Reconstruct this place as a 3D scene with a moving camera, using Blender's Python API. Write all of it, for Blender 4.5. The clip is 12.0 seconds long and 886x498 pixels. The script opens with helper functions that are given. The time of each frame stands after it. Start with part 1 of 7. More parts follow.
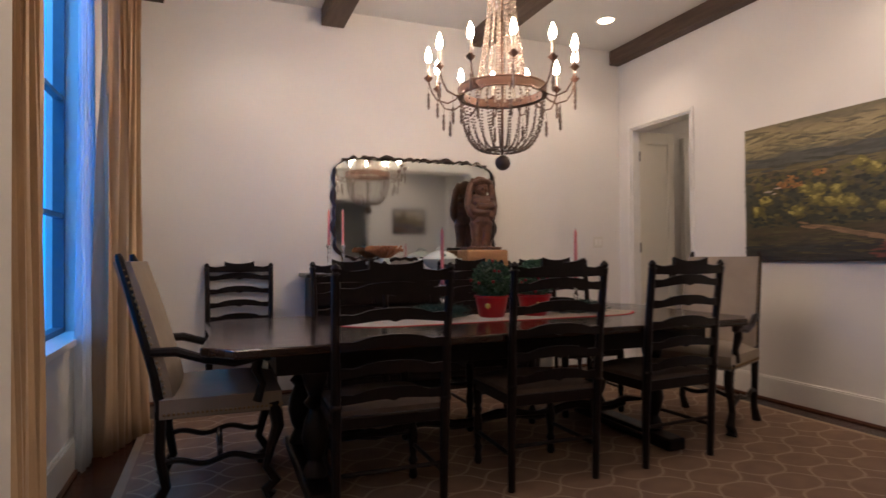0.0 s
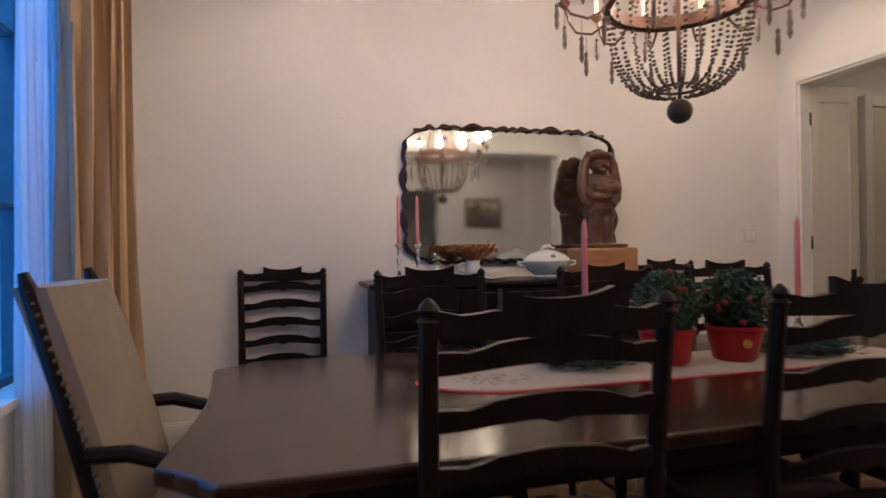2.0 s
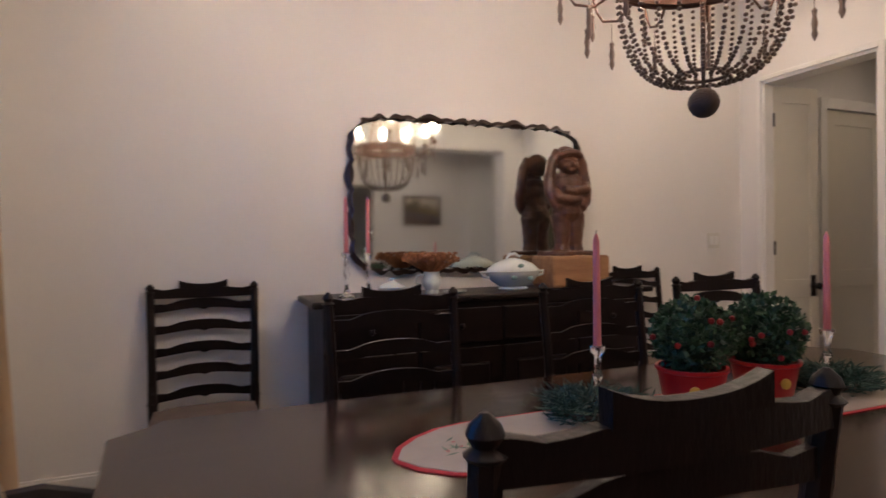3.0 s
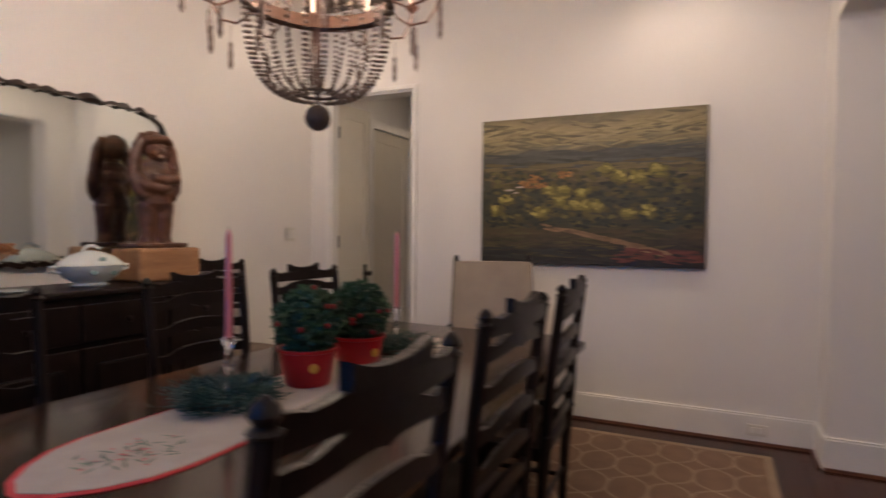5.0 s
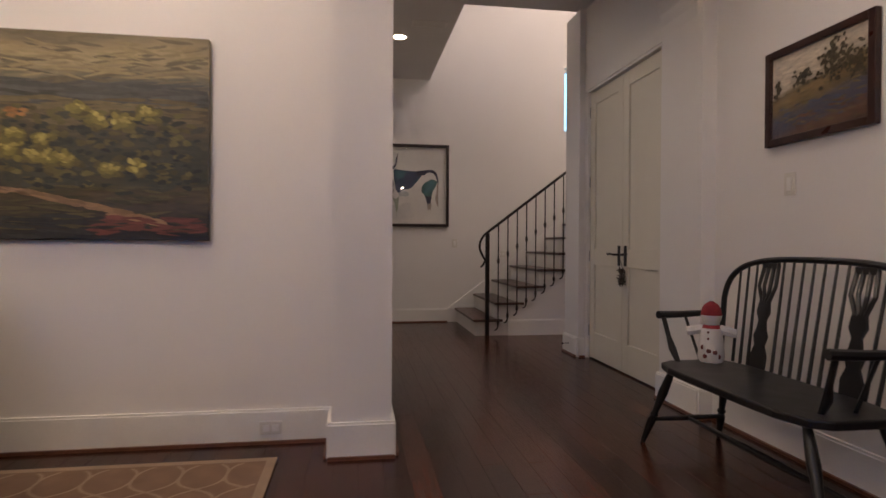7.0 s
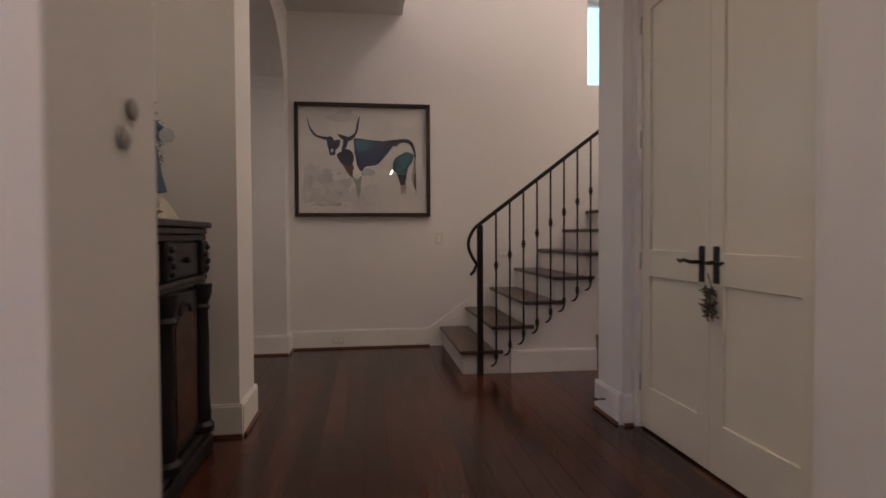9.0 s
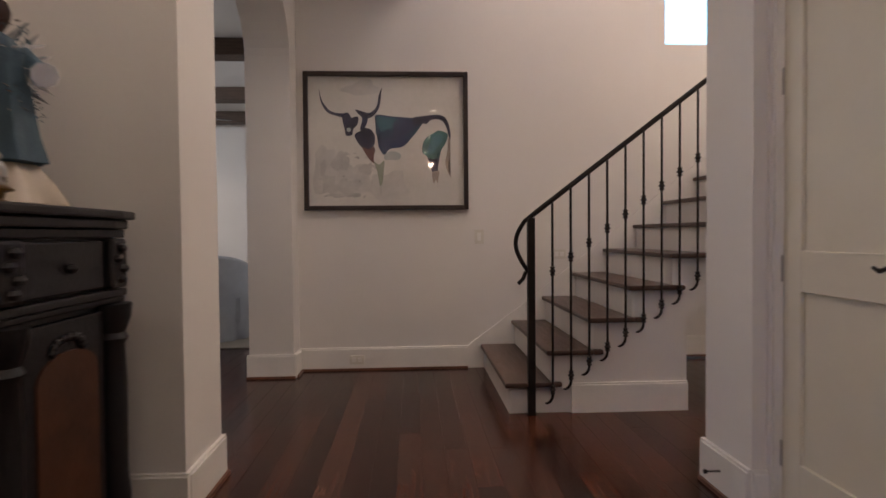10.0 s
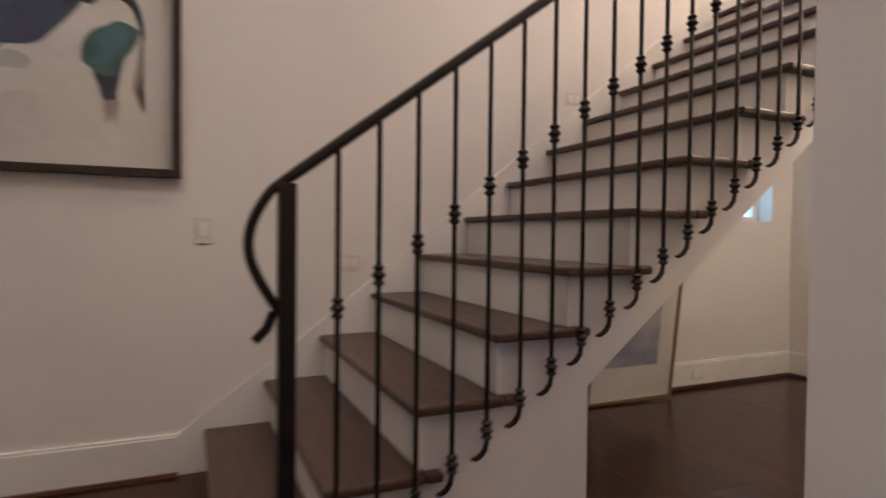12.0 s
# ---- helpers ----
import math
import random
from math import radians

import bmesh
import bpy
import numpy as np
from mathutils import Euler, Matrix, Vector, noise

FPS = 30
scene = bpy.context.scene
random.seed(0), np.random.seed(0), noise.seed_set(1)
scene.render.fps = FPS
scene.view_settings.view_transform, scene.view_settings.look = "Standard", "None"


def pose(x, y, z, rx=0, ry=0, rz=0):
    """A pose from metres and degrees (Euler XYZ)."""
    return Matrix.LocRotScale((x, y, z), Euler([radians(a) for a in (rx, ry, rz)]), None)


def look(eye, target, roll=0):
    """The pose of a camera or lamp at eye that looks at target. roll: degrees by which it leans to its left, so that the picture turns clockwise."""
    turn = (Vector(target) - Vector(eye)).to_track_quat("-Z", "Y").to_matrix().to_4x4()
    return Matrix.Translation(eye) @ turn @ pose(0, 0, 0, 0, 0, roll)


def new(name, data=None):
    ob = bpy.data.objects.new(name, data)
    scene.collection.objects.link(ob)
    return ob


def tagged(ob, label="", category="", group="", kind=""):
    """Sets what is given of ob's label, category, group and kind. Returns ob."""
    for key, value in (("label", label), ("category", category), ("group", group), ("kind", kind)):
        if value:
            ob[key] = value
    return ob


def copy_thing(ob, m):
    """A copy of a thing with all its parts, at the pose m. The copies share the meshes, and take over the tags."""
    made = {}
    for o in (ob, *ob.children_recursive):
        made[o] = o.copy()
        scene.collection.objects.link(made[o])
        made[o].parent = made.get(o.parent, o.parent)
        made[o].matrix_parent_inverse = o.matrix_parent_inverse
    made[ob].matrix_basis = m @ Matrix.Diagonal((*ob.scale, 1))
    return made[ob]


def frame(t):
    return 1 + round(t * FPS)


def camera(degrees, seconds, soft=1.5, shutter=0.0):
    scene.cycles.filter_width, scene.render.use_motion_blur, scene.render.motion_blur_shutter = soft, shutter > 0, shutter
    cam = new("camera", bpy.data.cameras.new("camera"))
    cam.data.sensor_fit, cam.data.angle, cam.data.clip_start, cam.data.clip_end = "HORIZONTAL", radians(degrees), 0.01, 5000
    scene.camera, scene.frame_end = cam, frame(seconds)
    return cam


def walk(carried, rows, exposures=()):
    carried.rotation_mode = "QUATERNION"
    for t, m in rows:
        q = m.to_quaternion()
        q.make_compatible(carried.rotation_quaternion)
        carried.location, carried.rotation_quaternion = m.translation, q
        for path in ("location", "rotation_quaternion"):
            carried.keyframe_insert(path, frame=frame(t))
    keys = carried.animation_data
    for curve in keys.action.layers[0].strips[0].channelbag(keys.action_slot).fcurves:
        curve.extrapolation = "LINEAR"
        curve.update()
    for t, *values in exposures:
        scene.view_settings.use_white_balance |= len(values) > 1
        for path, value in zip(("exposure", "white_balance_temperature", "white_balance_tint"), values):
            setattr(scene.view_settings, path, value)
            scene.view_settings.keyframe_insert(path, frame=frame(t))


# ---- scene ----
SKY = 0.24
cam = camera(75.0, 12.0, 1.5, 0.5)
PATH = [
    (0, (0.296, 0.248, 1.125), (1.029, 2.108, 1.153), -0.4),
    (0.5, (0.325, 0.509, 1.129), (0.946, 2.41, 1.149), -0.5),
    (1, (0.381, 0.817, 1.091), (0.969, 2.728, 1.119), -0.9),
    (1.5, (0.45, 1.167, 1.149), (1.0, 3.09, 1.156), -0.8),
    (2, (0.494, 1.539, 1.189), (1.022, 3.468, 1.193), -0.8),
    (2.5, (0.5, 1.831, 1.241), (1.071, 3.748, 1.235), -0.8),
    (4.5, (0.31, 2.284, 1.291), (1.942, 3.441, 1.253), 0.0),
    (5, (0.239, 2.094, 1.288), (2.047, 2.948, 1.235), 0.6),
    (5.5, (0.254, 1.871, 1.217), (2.185, 2.39, 1.172), 0.5),
    (6, (0.417, 1.752, 1.116), (2.416, 1.821, 1.099), 0.6),
    (6.5, (0.71, 1.577, 1.082), (2.701, 1.399, 1.064), 0.4),
    (7, (1.126, 1.401, 1.07), (3.103, 1.099, 1.052), 0.3),
    (7.2, (1.302, 1.326, 1.069), (3.278, 1.018, 1.045), 0.3),
    (8.8, (2.944, 0.836, 1.116), (4.922, 0.543, 1.066), -0.3),
    (9, (3.165, 0.776, 1.122), (5.146, 0.512, 1.072), -0.3),
    (9.5, (3.689, 0.67, 1.117), (5.679, 0.48, 1.066), -0.5),
    (10, (4.219, 0.593, 1.102), (6.215, 0.488, 1.051), -0.5),
    (10.5, (4.726, 0.496, 1.087), (6.723, 0.401, 1.036), -0.5),
    (11, (5.251, 0.403, 1.077), (7.244, 0.249, 1.026), -0.4),
    (11.5, (5.707, 0.304, 1.067), (7.653, -0.155, 1.019), 0.3),
    (12, (6.167, 0.113, 1.068), (7.995, -0.699, 1.021), 0.6),
]
EXPOSURES = [(0.0, 0.0), (5.0, 0.0), (7.0, 0.1), (8.8, 0.15), (9.5, 0.38), (10.5, 0.56), (12.0, 0.70)]
walk(cam, [(t, look(eye, target, roll)) for t, eye, target, roll in PATH], EXPOSURES)

# ---- world and light ----
world = bpy.data.worlds.new("dusk")
scene.world = world
world.use_nodes = True
wn, wl = world.node_tree.nodes, world.node_tree.links
sky = wn.new("ShaderNodeTexSky")
sky.sky_type, sky.sun_disc = "NISHITA", False
sky.sun_elevation, sky.sun_rotation = radians(28), radians(200)
tint = wn.new("ShaderNodeMix")
tint.data_type, tint.blend_type = "RGBA", "MULTIPLY"
tint.inputs[0].default_value = 1.0
tint.inputs[7].default_value = (0.13, 0.45, 1.0, 1)
wl.new(sky.outputs[0], tint.inputs[6])
wl.new(tint.outputs[2], wn["Background"].inputs[0])
wn["Background"].inputs[1].default_value = SKY
WARM = (1.0, 0.80, 0.65)


def lamp(name, kind, m, power, colour=WARM, size=0.1, **more):
    data = bpy.data.lights.new(name, kind)
    data.energy, data.color = power, colour
    if kind == "AREA":
        data.shape, data.size = "DISK", size
    else:
        data.shadow_soft_size = size
    if kind == "SPOT":
        data.spot_size, data.spot_blend = radians(more.get("cone", 110)), 0.6
    ob = new(name, data)
    ob.matrix_world = m
    return ob


# ---- materials ----
def mat(name, colour, rough=0.6, second=None, scale=6.0, bump=0.0, fine=80.0, metal=0.0, stretch=(1, 1, 1),
        amount=0.5, piece=0.0, spec=0.5, island=0.0, detail=6.0):
    m = bpy.data.materials.new(name)
    m.use_nodes = True
    n, l = m.node_tree.nodes, m.node_tree.links
    b = n["Principled BSDF"]
    b.inputs["Roughness"].default_value, b.inputs["Metallic"].default_value = rough, metal
    b.inputs["Specular IOR Level"].default_value = spec
    tc, mp = n.new("ShaderNodeTexCoord"), n.new("ShaderNodeMapping")
    mp.inputs["Scale"].default_value = stretch
    l.new(tc.outputs["Object"], mp.inputs[0])
    if second is None:
        second = tuple(c * 0.86 for c in colour)
    big, small = n.new("ShaderNodeTexNoise"), n.new("ShaderNodeTexNoise")
    for node, s in ((big, scale), (small, fine)):
        node.inputs["Scale"].default_value, node.inputs["Detail"].default_value = s, detail
        l.new(mp.outputs[0], node.inputs["Vector"])
    add = n.new("ShaderNodeMath")
    add.operation = "MULTIPLY_ADD"
    l.new(small.outputs[0], add.inputs[0])
    add.inputs[1].default_value = 0.35
    l.new(big.outputs[0], add.inputs[2])
    ramp = n.new("ShaderNodeMapRange")
    l.new(add.outputs[0], ramp.inputs[0])
    ramp.inputs[1].default_value, ramp.inputs[2].default_value = 0.675 - amount * 0.5, 0.675 + amount * 0.5
    mix = n.new("ShaderNodeMix")
    mix.data_type = "RGBA"
    l.new(ramp.outputs[0], mix.inputs[0])
    mix.inputs[6].default_value, mix.inputs[7].default_value = (*colour, 1), (*second, 1)
    out = mix.outputs[2]
    if piece or island:
        src = n.new("ShaderNodeObjectInfo").outputs["Random"] if piece else n.new("ShaderNodeNewGeometry").outputs["Random Per Island"]
        mr = n.new("ShaderNodeMapRange")
        l.new(src, mr.inputs[0])
        k = piece or island
        mr.inputs[3].default_value, mr.inputs[4].default_value = 1 - k, 1 + k
        hs = n.new("ShaderNodeHueSaturation")
        l.new(mr.outputs[0], hs.inputs["Value"])
        l.new(out, hs.inputs["Color"])
        out = hs.outputs[0]
    l.new(out, b.inputs["Base Color"])
    rr = n.new("ShaderNodeMapRange")
    l.new(big.outputs[0], rr.inputs[0])
    rr.inputs[3].default_value, rr.inputs[4].default_value = max(rough - 0.08, 0.02), min(rough + 0.08, 1)
    l.new(rr.outputs[0], b.inputs["Roughness"])
    if bump:
        bp = n.new("ShaderNodeBump")
        bp.inputs["Strength"].default_value, bp.inputs["Distance"].default_value = bump, 0.004
        l.new(small.outputs[0], bp.inputs["Height"])
        l.new(bp.outputs[0], b.inputs["Normal"])
    return m


def glow(name, colour, strength):
    m = bpy.data.materials.new(name)
    m.use_nodes = True
    b = m.node_tree.nodes["Principled BSDF"]
    b.inputs["Base Color"].default_value = (*colour, 1)
    b.inputs["Emission Color"].default_value, b.inputs["Emission Strength"].default_value = (*colour, 1), strength
    return m


def glass(name, colour=(1, 1, 1), rough=0.0, ior=1.45):
    m = bpy.data.materials.new(name)
    m.use_nodes = True
    b = m.node_tree.nodes["Principled BSDF"]
    b.inputs["Base Color"].default_value = (*colour, 1)
    b.inputs["Roughness"].default_value, b.inputs["IOR"].default_value = rough, ior
    b.inputs["Transmission Weight"].default_value = 1.0
    return m


def pane_glass(name, coat=0.06, tint=(1, 1, 1)):
    """Thin clear pane: mostly see-through with a faint mirror coat."""
    m = bpy.data.materials.new(name)
    m.use_nodes = True
    n, l = m.node_tree.nodes, m.node_tree.links
    clear, gloss, mix = n.new("ShaderNodeBsdfTransparent"), n.new("ShaderNodeBsdfGlossy"), n.new("ShaderNodeMixShader")
    clear.inputs[0].default_value = (*tint, 1)
    gloss.inputs["Roughness"].default_value = 0.02
    mix.inputs[0].default_value = coat
    l.new(clear.outputs[0], mix.inputs[1])
    l.new(gloss.outputs[0], mix.inputs[2])
    l.new(mix.outputs[0], n["Material Output"].inputs[0])
    return m


def sheer_cloth(name, colour):
    m = bpy.data.materials.new(name)
    m.use_nodes = True
    n, l = m.node_tree.nodes, m.node_tree.links
    a, b, c = n.new("ShaderNodeBsdfTranslucent"), n.new("ShaderNodeBsdfDiffuse"), n.new("ShaderNodeMixShader")
    d, e = n.new("ShaderNodeBsdfTransparent"), n.new("ShaderNodeMixShader")
    a.inputs[0].default_value = b.inputs[0].default_value = (*colour, 1)
    c.inputs[0].default_value, e.inputs[0].default_value = 0.25, 0.22
    l.new(a.outputs[0], c.inputs[1]), l.new(b.outputs[0], c.inputs[2])
    l.new(c.outputs[0], e.inputs[1]), l.new(d.outputs[0], e.inputs[2])
    l.new(e.outputs[0], n["Material Output"].inputs[0])
    return m


WALL = mat("wall_plaster", (0.79, 0.755, 0.715), 0.7, (0.735, 0.70, 0.66), 1.3, 0.12, 60, amount=0.9)
TRIM = mat("trim_paint", (0.86, 0.83, 0.78), 0.42, None, 3, 0.04, 90)
CEIL = mat("ceiling_paint", (0.78, 0.76, 0.73), 0.8, None, 1.5, 0.1, 70, amount=1)
CREAM = mat("door_paint", (0.70, 0.65, 0.54), 0.4, (0.66, 0.61, 0.50), 3, 0.05, 90)
BEAM = mat("beam_wood", (0.10, 0.065, 0.045), 0.6, (0.055, 0.033, 0.022), 5, 0.5, 40, stretch=(6, 0.6, 6))
FLOOR = mat("floor_boards", (0.072, 0.021, 0.010), 0.19, (0.026, 0.009, 0.005), 5, 0.10, 40, stretch=(0.6, 7, 7), spec=0.28, piece=0.50)
FLOOR2 = mat("floor_boards_far", (0.072, 0.021, 0.010), 0.19, (0.026, 0.009, 0.005), 5, 0.10, 40, stretch=(0.6, 7, 7), spec=0.28, island=0.50)
TREAD = mat("tread_wood", (0.085, 0.042, 0.028), 0.32, (0.05, 0.024, 0.016), 6, 0.2, 50, stretch=(0.7, 8, 8))
DARK = mat("dark_walnut", (0.013, 0.007, 0.006), 0.36, (0.007, 0.004, 0.0035), 7, 0.3, 60, stretch=(2, 2, 0.7), spec=0.22)
TABLE = mat("table_wood", (0.040, 0.018, 0.011), 0.17, (0.016, 0.008, 0.006), 5, 0.03, 30, stretch=(0.6, 6, 6))
CABWOOD = mat("ebonised_wood", (0.011, 0.009, 0.010), 0.42, (0.006, 0.005, 0.006), 7, 0.4, 60)
CABPANEL = mat("burl_panel", (0.095, 0.034, 0.015), 0.4, (0.04, 0.014, 0.007), 9, 0.2, 60)
LINEN = mat("linen", (0.31, 0.25, 0.195), 0.9, (0.26, 0.21, 0.165), 8, 0.5, 500)
SEAT = mat("seat_cloth", (0.165, 0.118, 0.095), 0.9, (0.12, 0.088, 0.07), 8, 0.5, 500)
BRASS = mat("brass_nail", (0.30, 0.20, 0.10), 0.35, None, 20, 0, metal=1)
DRAPE = mat("silk_drape", (0.62, 0.44, 0.27), 0.42, (0.40, 0.26, 0.15), 3, 0.2, 120, stretch=(4, 4, 0.4))
SHEER = sheer_cloth("sheer", (0.85, 0.88, 0.92))
IRON = mat("wrought_iron", (0.018, 0.015, 0.014), 0.45, (0.03, 0.022, 0.018), 12, 0.4, 90, metal=0.7)
RUST = mat("chandelier_iron", (0.16, 0.075, 0.045), 0.55, (0.09, 0.045, 0.03), 14, 0.5, 90, metal=0.4)
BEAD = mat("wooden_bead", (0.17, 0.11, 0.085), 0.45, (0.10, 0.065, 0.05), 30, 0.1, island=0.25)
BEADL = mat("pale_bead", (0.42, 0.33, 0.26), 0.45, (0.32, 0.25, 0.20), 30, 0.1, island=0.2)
SILVER = mat("mirror_silver", (0.72, 0.755, 0.73), 0.015, (0.72, 0.755, 0.73), 3, 0, metal=1)
MFRAME = mat("mirror_frame", (0.035, 0.018, 0.012), 0.35, (0.018, 0.010, 0.008), 10, 0.3, 70)
STATUE = mat("carved_wood", (0.14, 0.054, 0.028), 0.36, (0.050, 0.021, 0.013), 14, 0.5, 70)
BLOCK = mat("raw_block", (0.42, 0.22, 0.10), 0.6, (0.28, 0.13, 0.06), 8, 0.5, 50, stretch=(0.6, 4, 4))
CHINA = mat("white_china", (0.64, 0.67, 0.64), 0.12, (0.54, 0.59, 0.57), 8, 0)
CHINAB = mat("china_sprig", (0.22, 0.32, 0.30), 0.2, None, 20, 0)
PINK = mat("pink_wax", (0.66, 0.21, 0.23), 0.45, (0.60, 0.18, 0.20), 10, 0)
CRYSTAL = glass("crystal", (0.97, 0.98, 1.0), 0.0, 1.5)
REDPOT = mat("red_pot", (0.42, 0.008, 0.014), 0.35, (0.34, 0.006, 0.012), 6, 0.1)
LEAF = mat("leaf_green", (0.040, 0.105, 0.045), 0.45, (0.022, 0.060, 0.034), 20, 0, island=0.4)
PINE = mat("pine_green", (0.030, 0.080, 0.065), 0.6, (0.018, 0.05, 0.045), 20, 0, island=0.4)
BERRY = mat("berry", (0.35, 0.015, 0.02), 0.35, None, 20, 0)
CLOTH = mat("runner_cloth", (0.37, 0.32, 0.27), 0.9, (0.31, 0.265, 0.225), 12, 0.4, 400)
REDCLOTH = mat("red_border", (0.45, 0.03, 0.035), 0.9, None, 20, 0.3, 300)
DRIED = mat("dried_flower", (0.36, 0.15, 0.06), 0.8, (0.24, 0.09, 0.04), 30, 0, island=0.35)
PLATE = mat("switch_plate", (0.74, 0.70, 0.62), 0.35, None, 5, 0)
BLACK = mat("black_paint", (0.008, 0.008, 0.009), 0.32, (0.016, 0.015, 0.015), 10, 0.15, 60)
RUG = mat("rug_wool", (0.22, 0.13, 0.08), 0.95, (0.165, 0.097, 0.061), 9, 0.6, 350)
RUGLINE = mat("rug_line", (0.33, 0.235, 0.16), 0.95, (0.27, 0.19, 0.13), 9, 0.6, 350)
SASH = mat("sash_paint", (0.10, 0.14, 0.19), 0.45, None, 12, 0.1)
BRONZE = mat("dark_bronze", (0.05, 0.05, 0.055), 0.45, None, 12, 0.1)
GLASS = pane_glass("window_pane", 0.05)
PICGLASS = pane_glass("picture_glass")
MATBOARD = mat("paper", (0.70, 0.67, 0.62), 0.7, (0.58, 0.55, 0.50), 2.2, 0.05, 40, amount=0.5)
BULB = glow("bulb", (1.0, 0.775, 0.595), 240.0)
CANLIGHT = glow("can_light", (1.0, 0.88, 0.72), 14.0)
STONE = mat("terracotta_bowl", (0.17, 0.13, 0.12), 0.7, (0.11, 0.085, 0.08), 9, 0.4, 60)
FABRICW = mat("slipcover", (0.60, 0.62, 0.66), 0.9, (0.52, 0.54, 0.58), 8, 0.4, 400)
NICKEL = mat("brushed_nickel", (0.45, 0.43, 0.40), 0.3, None, 20, 0, metal=1)


# ---- shape helpers ----
def box(bm, x0, x1, y0, y1, z0, z1, bevel=0.0, m=None):
    made = bmesh.ops.create_cube(bm, size=1.0)["verts"]
    for v in made:
        v.co = Vector(((x0 + x1) / 2 + v.co.x * (x1 - x0), (y0 + y1) / 2 + v.co.y * (y1 - y0), (z0 + z1) / 2 + v.co.z * (z1 - z0)))
    if bevel:
        edges = {e for v in made for e in v.link_edges}
        made = bmesh.ops.bevel(bm, geom=list(edges), offset=bevel, segments=2, profile=0.5, affect="EDGES")["verts"]
    if m is not None:
        bmesh.ops.transform(bm, matrix=m, verts=made)
    return made


def frame_of(way):
    z = Vector(way).normalized()
    a = Vector((0, 0, 1)) if abs(z.z) < 0.9 else Vector((1, 0, 0))
    x = a.cross(z).normalized()
    return x, z.cross(x)


def tube(bm, pts, r, seg=8, caps=True):
    """A tube along points; r is one radius or one for each point."""
    pts = [Vector(p) for p in pts]
    rs = r if hasattr(r, "__len__") else [r] * len(pts)
    rings, x = [], None
    for i, p in enumerate(pts):
        way = (pts[min(i + 1, len(pts) - 1)] - pts[max(i - 1, 0)]).normalized()
        if x is None:
            x, _ = frame_of(way)
        x = (x - way * x.dot(way)).normalized()
        y = way.cross(x)
        rings.append([bm.verts.new(p + (x * math.cos(a) + y * math.sin(a)) * rs[i]) for a in [2 * math.pi * k / seg for k in range(seg)]])
    for a, b in zip(rings, rings[1:]):
        for k in range(seg):
            bm.faces.new((a[k], a[(k + 1) % seg], b[(k + 1) % seg], b[k]))
    if caps:
        bm.faces.new(rings[0][::-1]), bm.faces.new(rings[-1])
    return rings


def lathe(bm, prof, seg=16, at=(0, 0, 0), m=None, caps=True):
    """Turned body from (radius, height) pairs."""
    rings = []
    for r, z in prof:
        rings.append([bm.verts.new(Vector((at[0] + max(r, 0.0004) * math.cos(a), at[1] + max(r, 0.0004) * math.sin(a), at[2] + z)))
                      for a in [2 * math.pi * k / seg for k in range(seg)]])
    for a, b in zip(rings, rings[1:]):
        for k in range(seg):
            bm.faces.new((a[k], a[(k + 1) % seg], b[(k + 1) % seg], b[k]))
    if caps:
        bm.faces.new(rings[0][::-1]), bm.faces.new(rings[-1])
    if m is not None:
        bmesh.ops.transform(bm, matrix=m, verts=[v for ring in rings for v in ring])


def slab(bm, outline, z0, z1):
    """A prism from an (x, y) outline."""
    a = [bm.verts.new((x, y, z0)) for x, y in outline]
    b = [bm.verts.new((x, y, z1)) for x, y in outline]
    n = len(a)
    bm.faces.new(a[::-1]), bm.faces.new(b)
    for k in range(n):
        bm.faces.new((a[k], a[(k + 1) % n], b[(k + 1) % n], b[k]))
    return a + b


def ball(bm, at, r, seg=10, squash=(1, 1, 1)):
    made = bmesh.ops.create_uvsphere(bm, u_segments=seg, v_segments=max(seg // 2, 4), radius=1.0)["verts"]
    for v in made:
        v.co = Vector((at[0] + v.co.x * r * squash[0], at[1] + v.co.y * r * squash[1], at[2] + v.co.z * r * squash[2]))
    return made


def part(name, bm, material, parent=None, label="", smooth=False, bevel=0.0):
    mesh = bpy.data.meshes.new(name)
    bmesh.ops.recalc_face_normals(bm, faces=bm.faces[:])
    bm.to_mesh(mesh)
    bm.free()
    mesh.materials.append(material)
    if smooth:
        mesh.shade_smooth()
        mesh.set_sharp_from_angle(angle=radians(42))
    ob = new(name, mesh)
    ob.parent = parent
    if label:
        ob["label"] = label
    if bevel:
        md = ob.modifiers.new("soft", "BEVEL")
        md.width, md.segments, md.limit_method = bevel, 2, "ANGLE"
    return ob


def thing(name, m, label, category, group=""):
    ob = new(name)
    ob.empty_display_size = 0.1
    ob.matrix_world = m
    return tagged(ob, label, category, group)


def structure(name, bm, material, label="", smooth=False):
    return tagged(part(name, bm, material, None, label, smooth), kind="structure")


def sheet_x(bm, x, y0, y1, z0, z1):
    bm.faces.new([bm.verts.new((x, y, z)) for y, z in ((y0, z0), (y1, z0), (y1, z1), (y0, z1))])


def sheet_y(bm, y, x0, x1, z0, z1):
    bm.faces.new([bm.verts.new((x, y, z)) for x, z in ((x0, z0), (x1, z0), (x1, z1), (x0, z1))])


def B():
    return bmesh.new()

# ---- setting: walls, floor, ceiling ----
XW, XE, YN = -0.42, 4.32, 5.29      # dining room: window wall, painting wall, mirror wall
H, TOP = 3.30, 6.0                  # ceiling and stairwell heights
XF = 8.955                          # far wall of the stair hall
WY0, WY1, WZ0, WZ1 = 2.05, 4.20, 0.70, 2.95


def walls(name, boxes, material=WALL):
    bm = B()
    for b in boxes:
        box(bm, *b)
    return structure(name, bm, material)


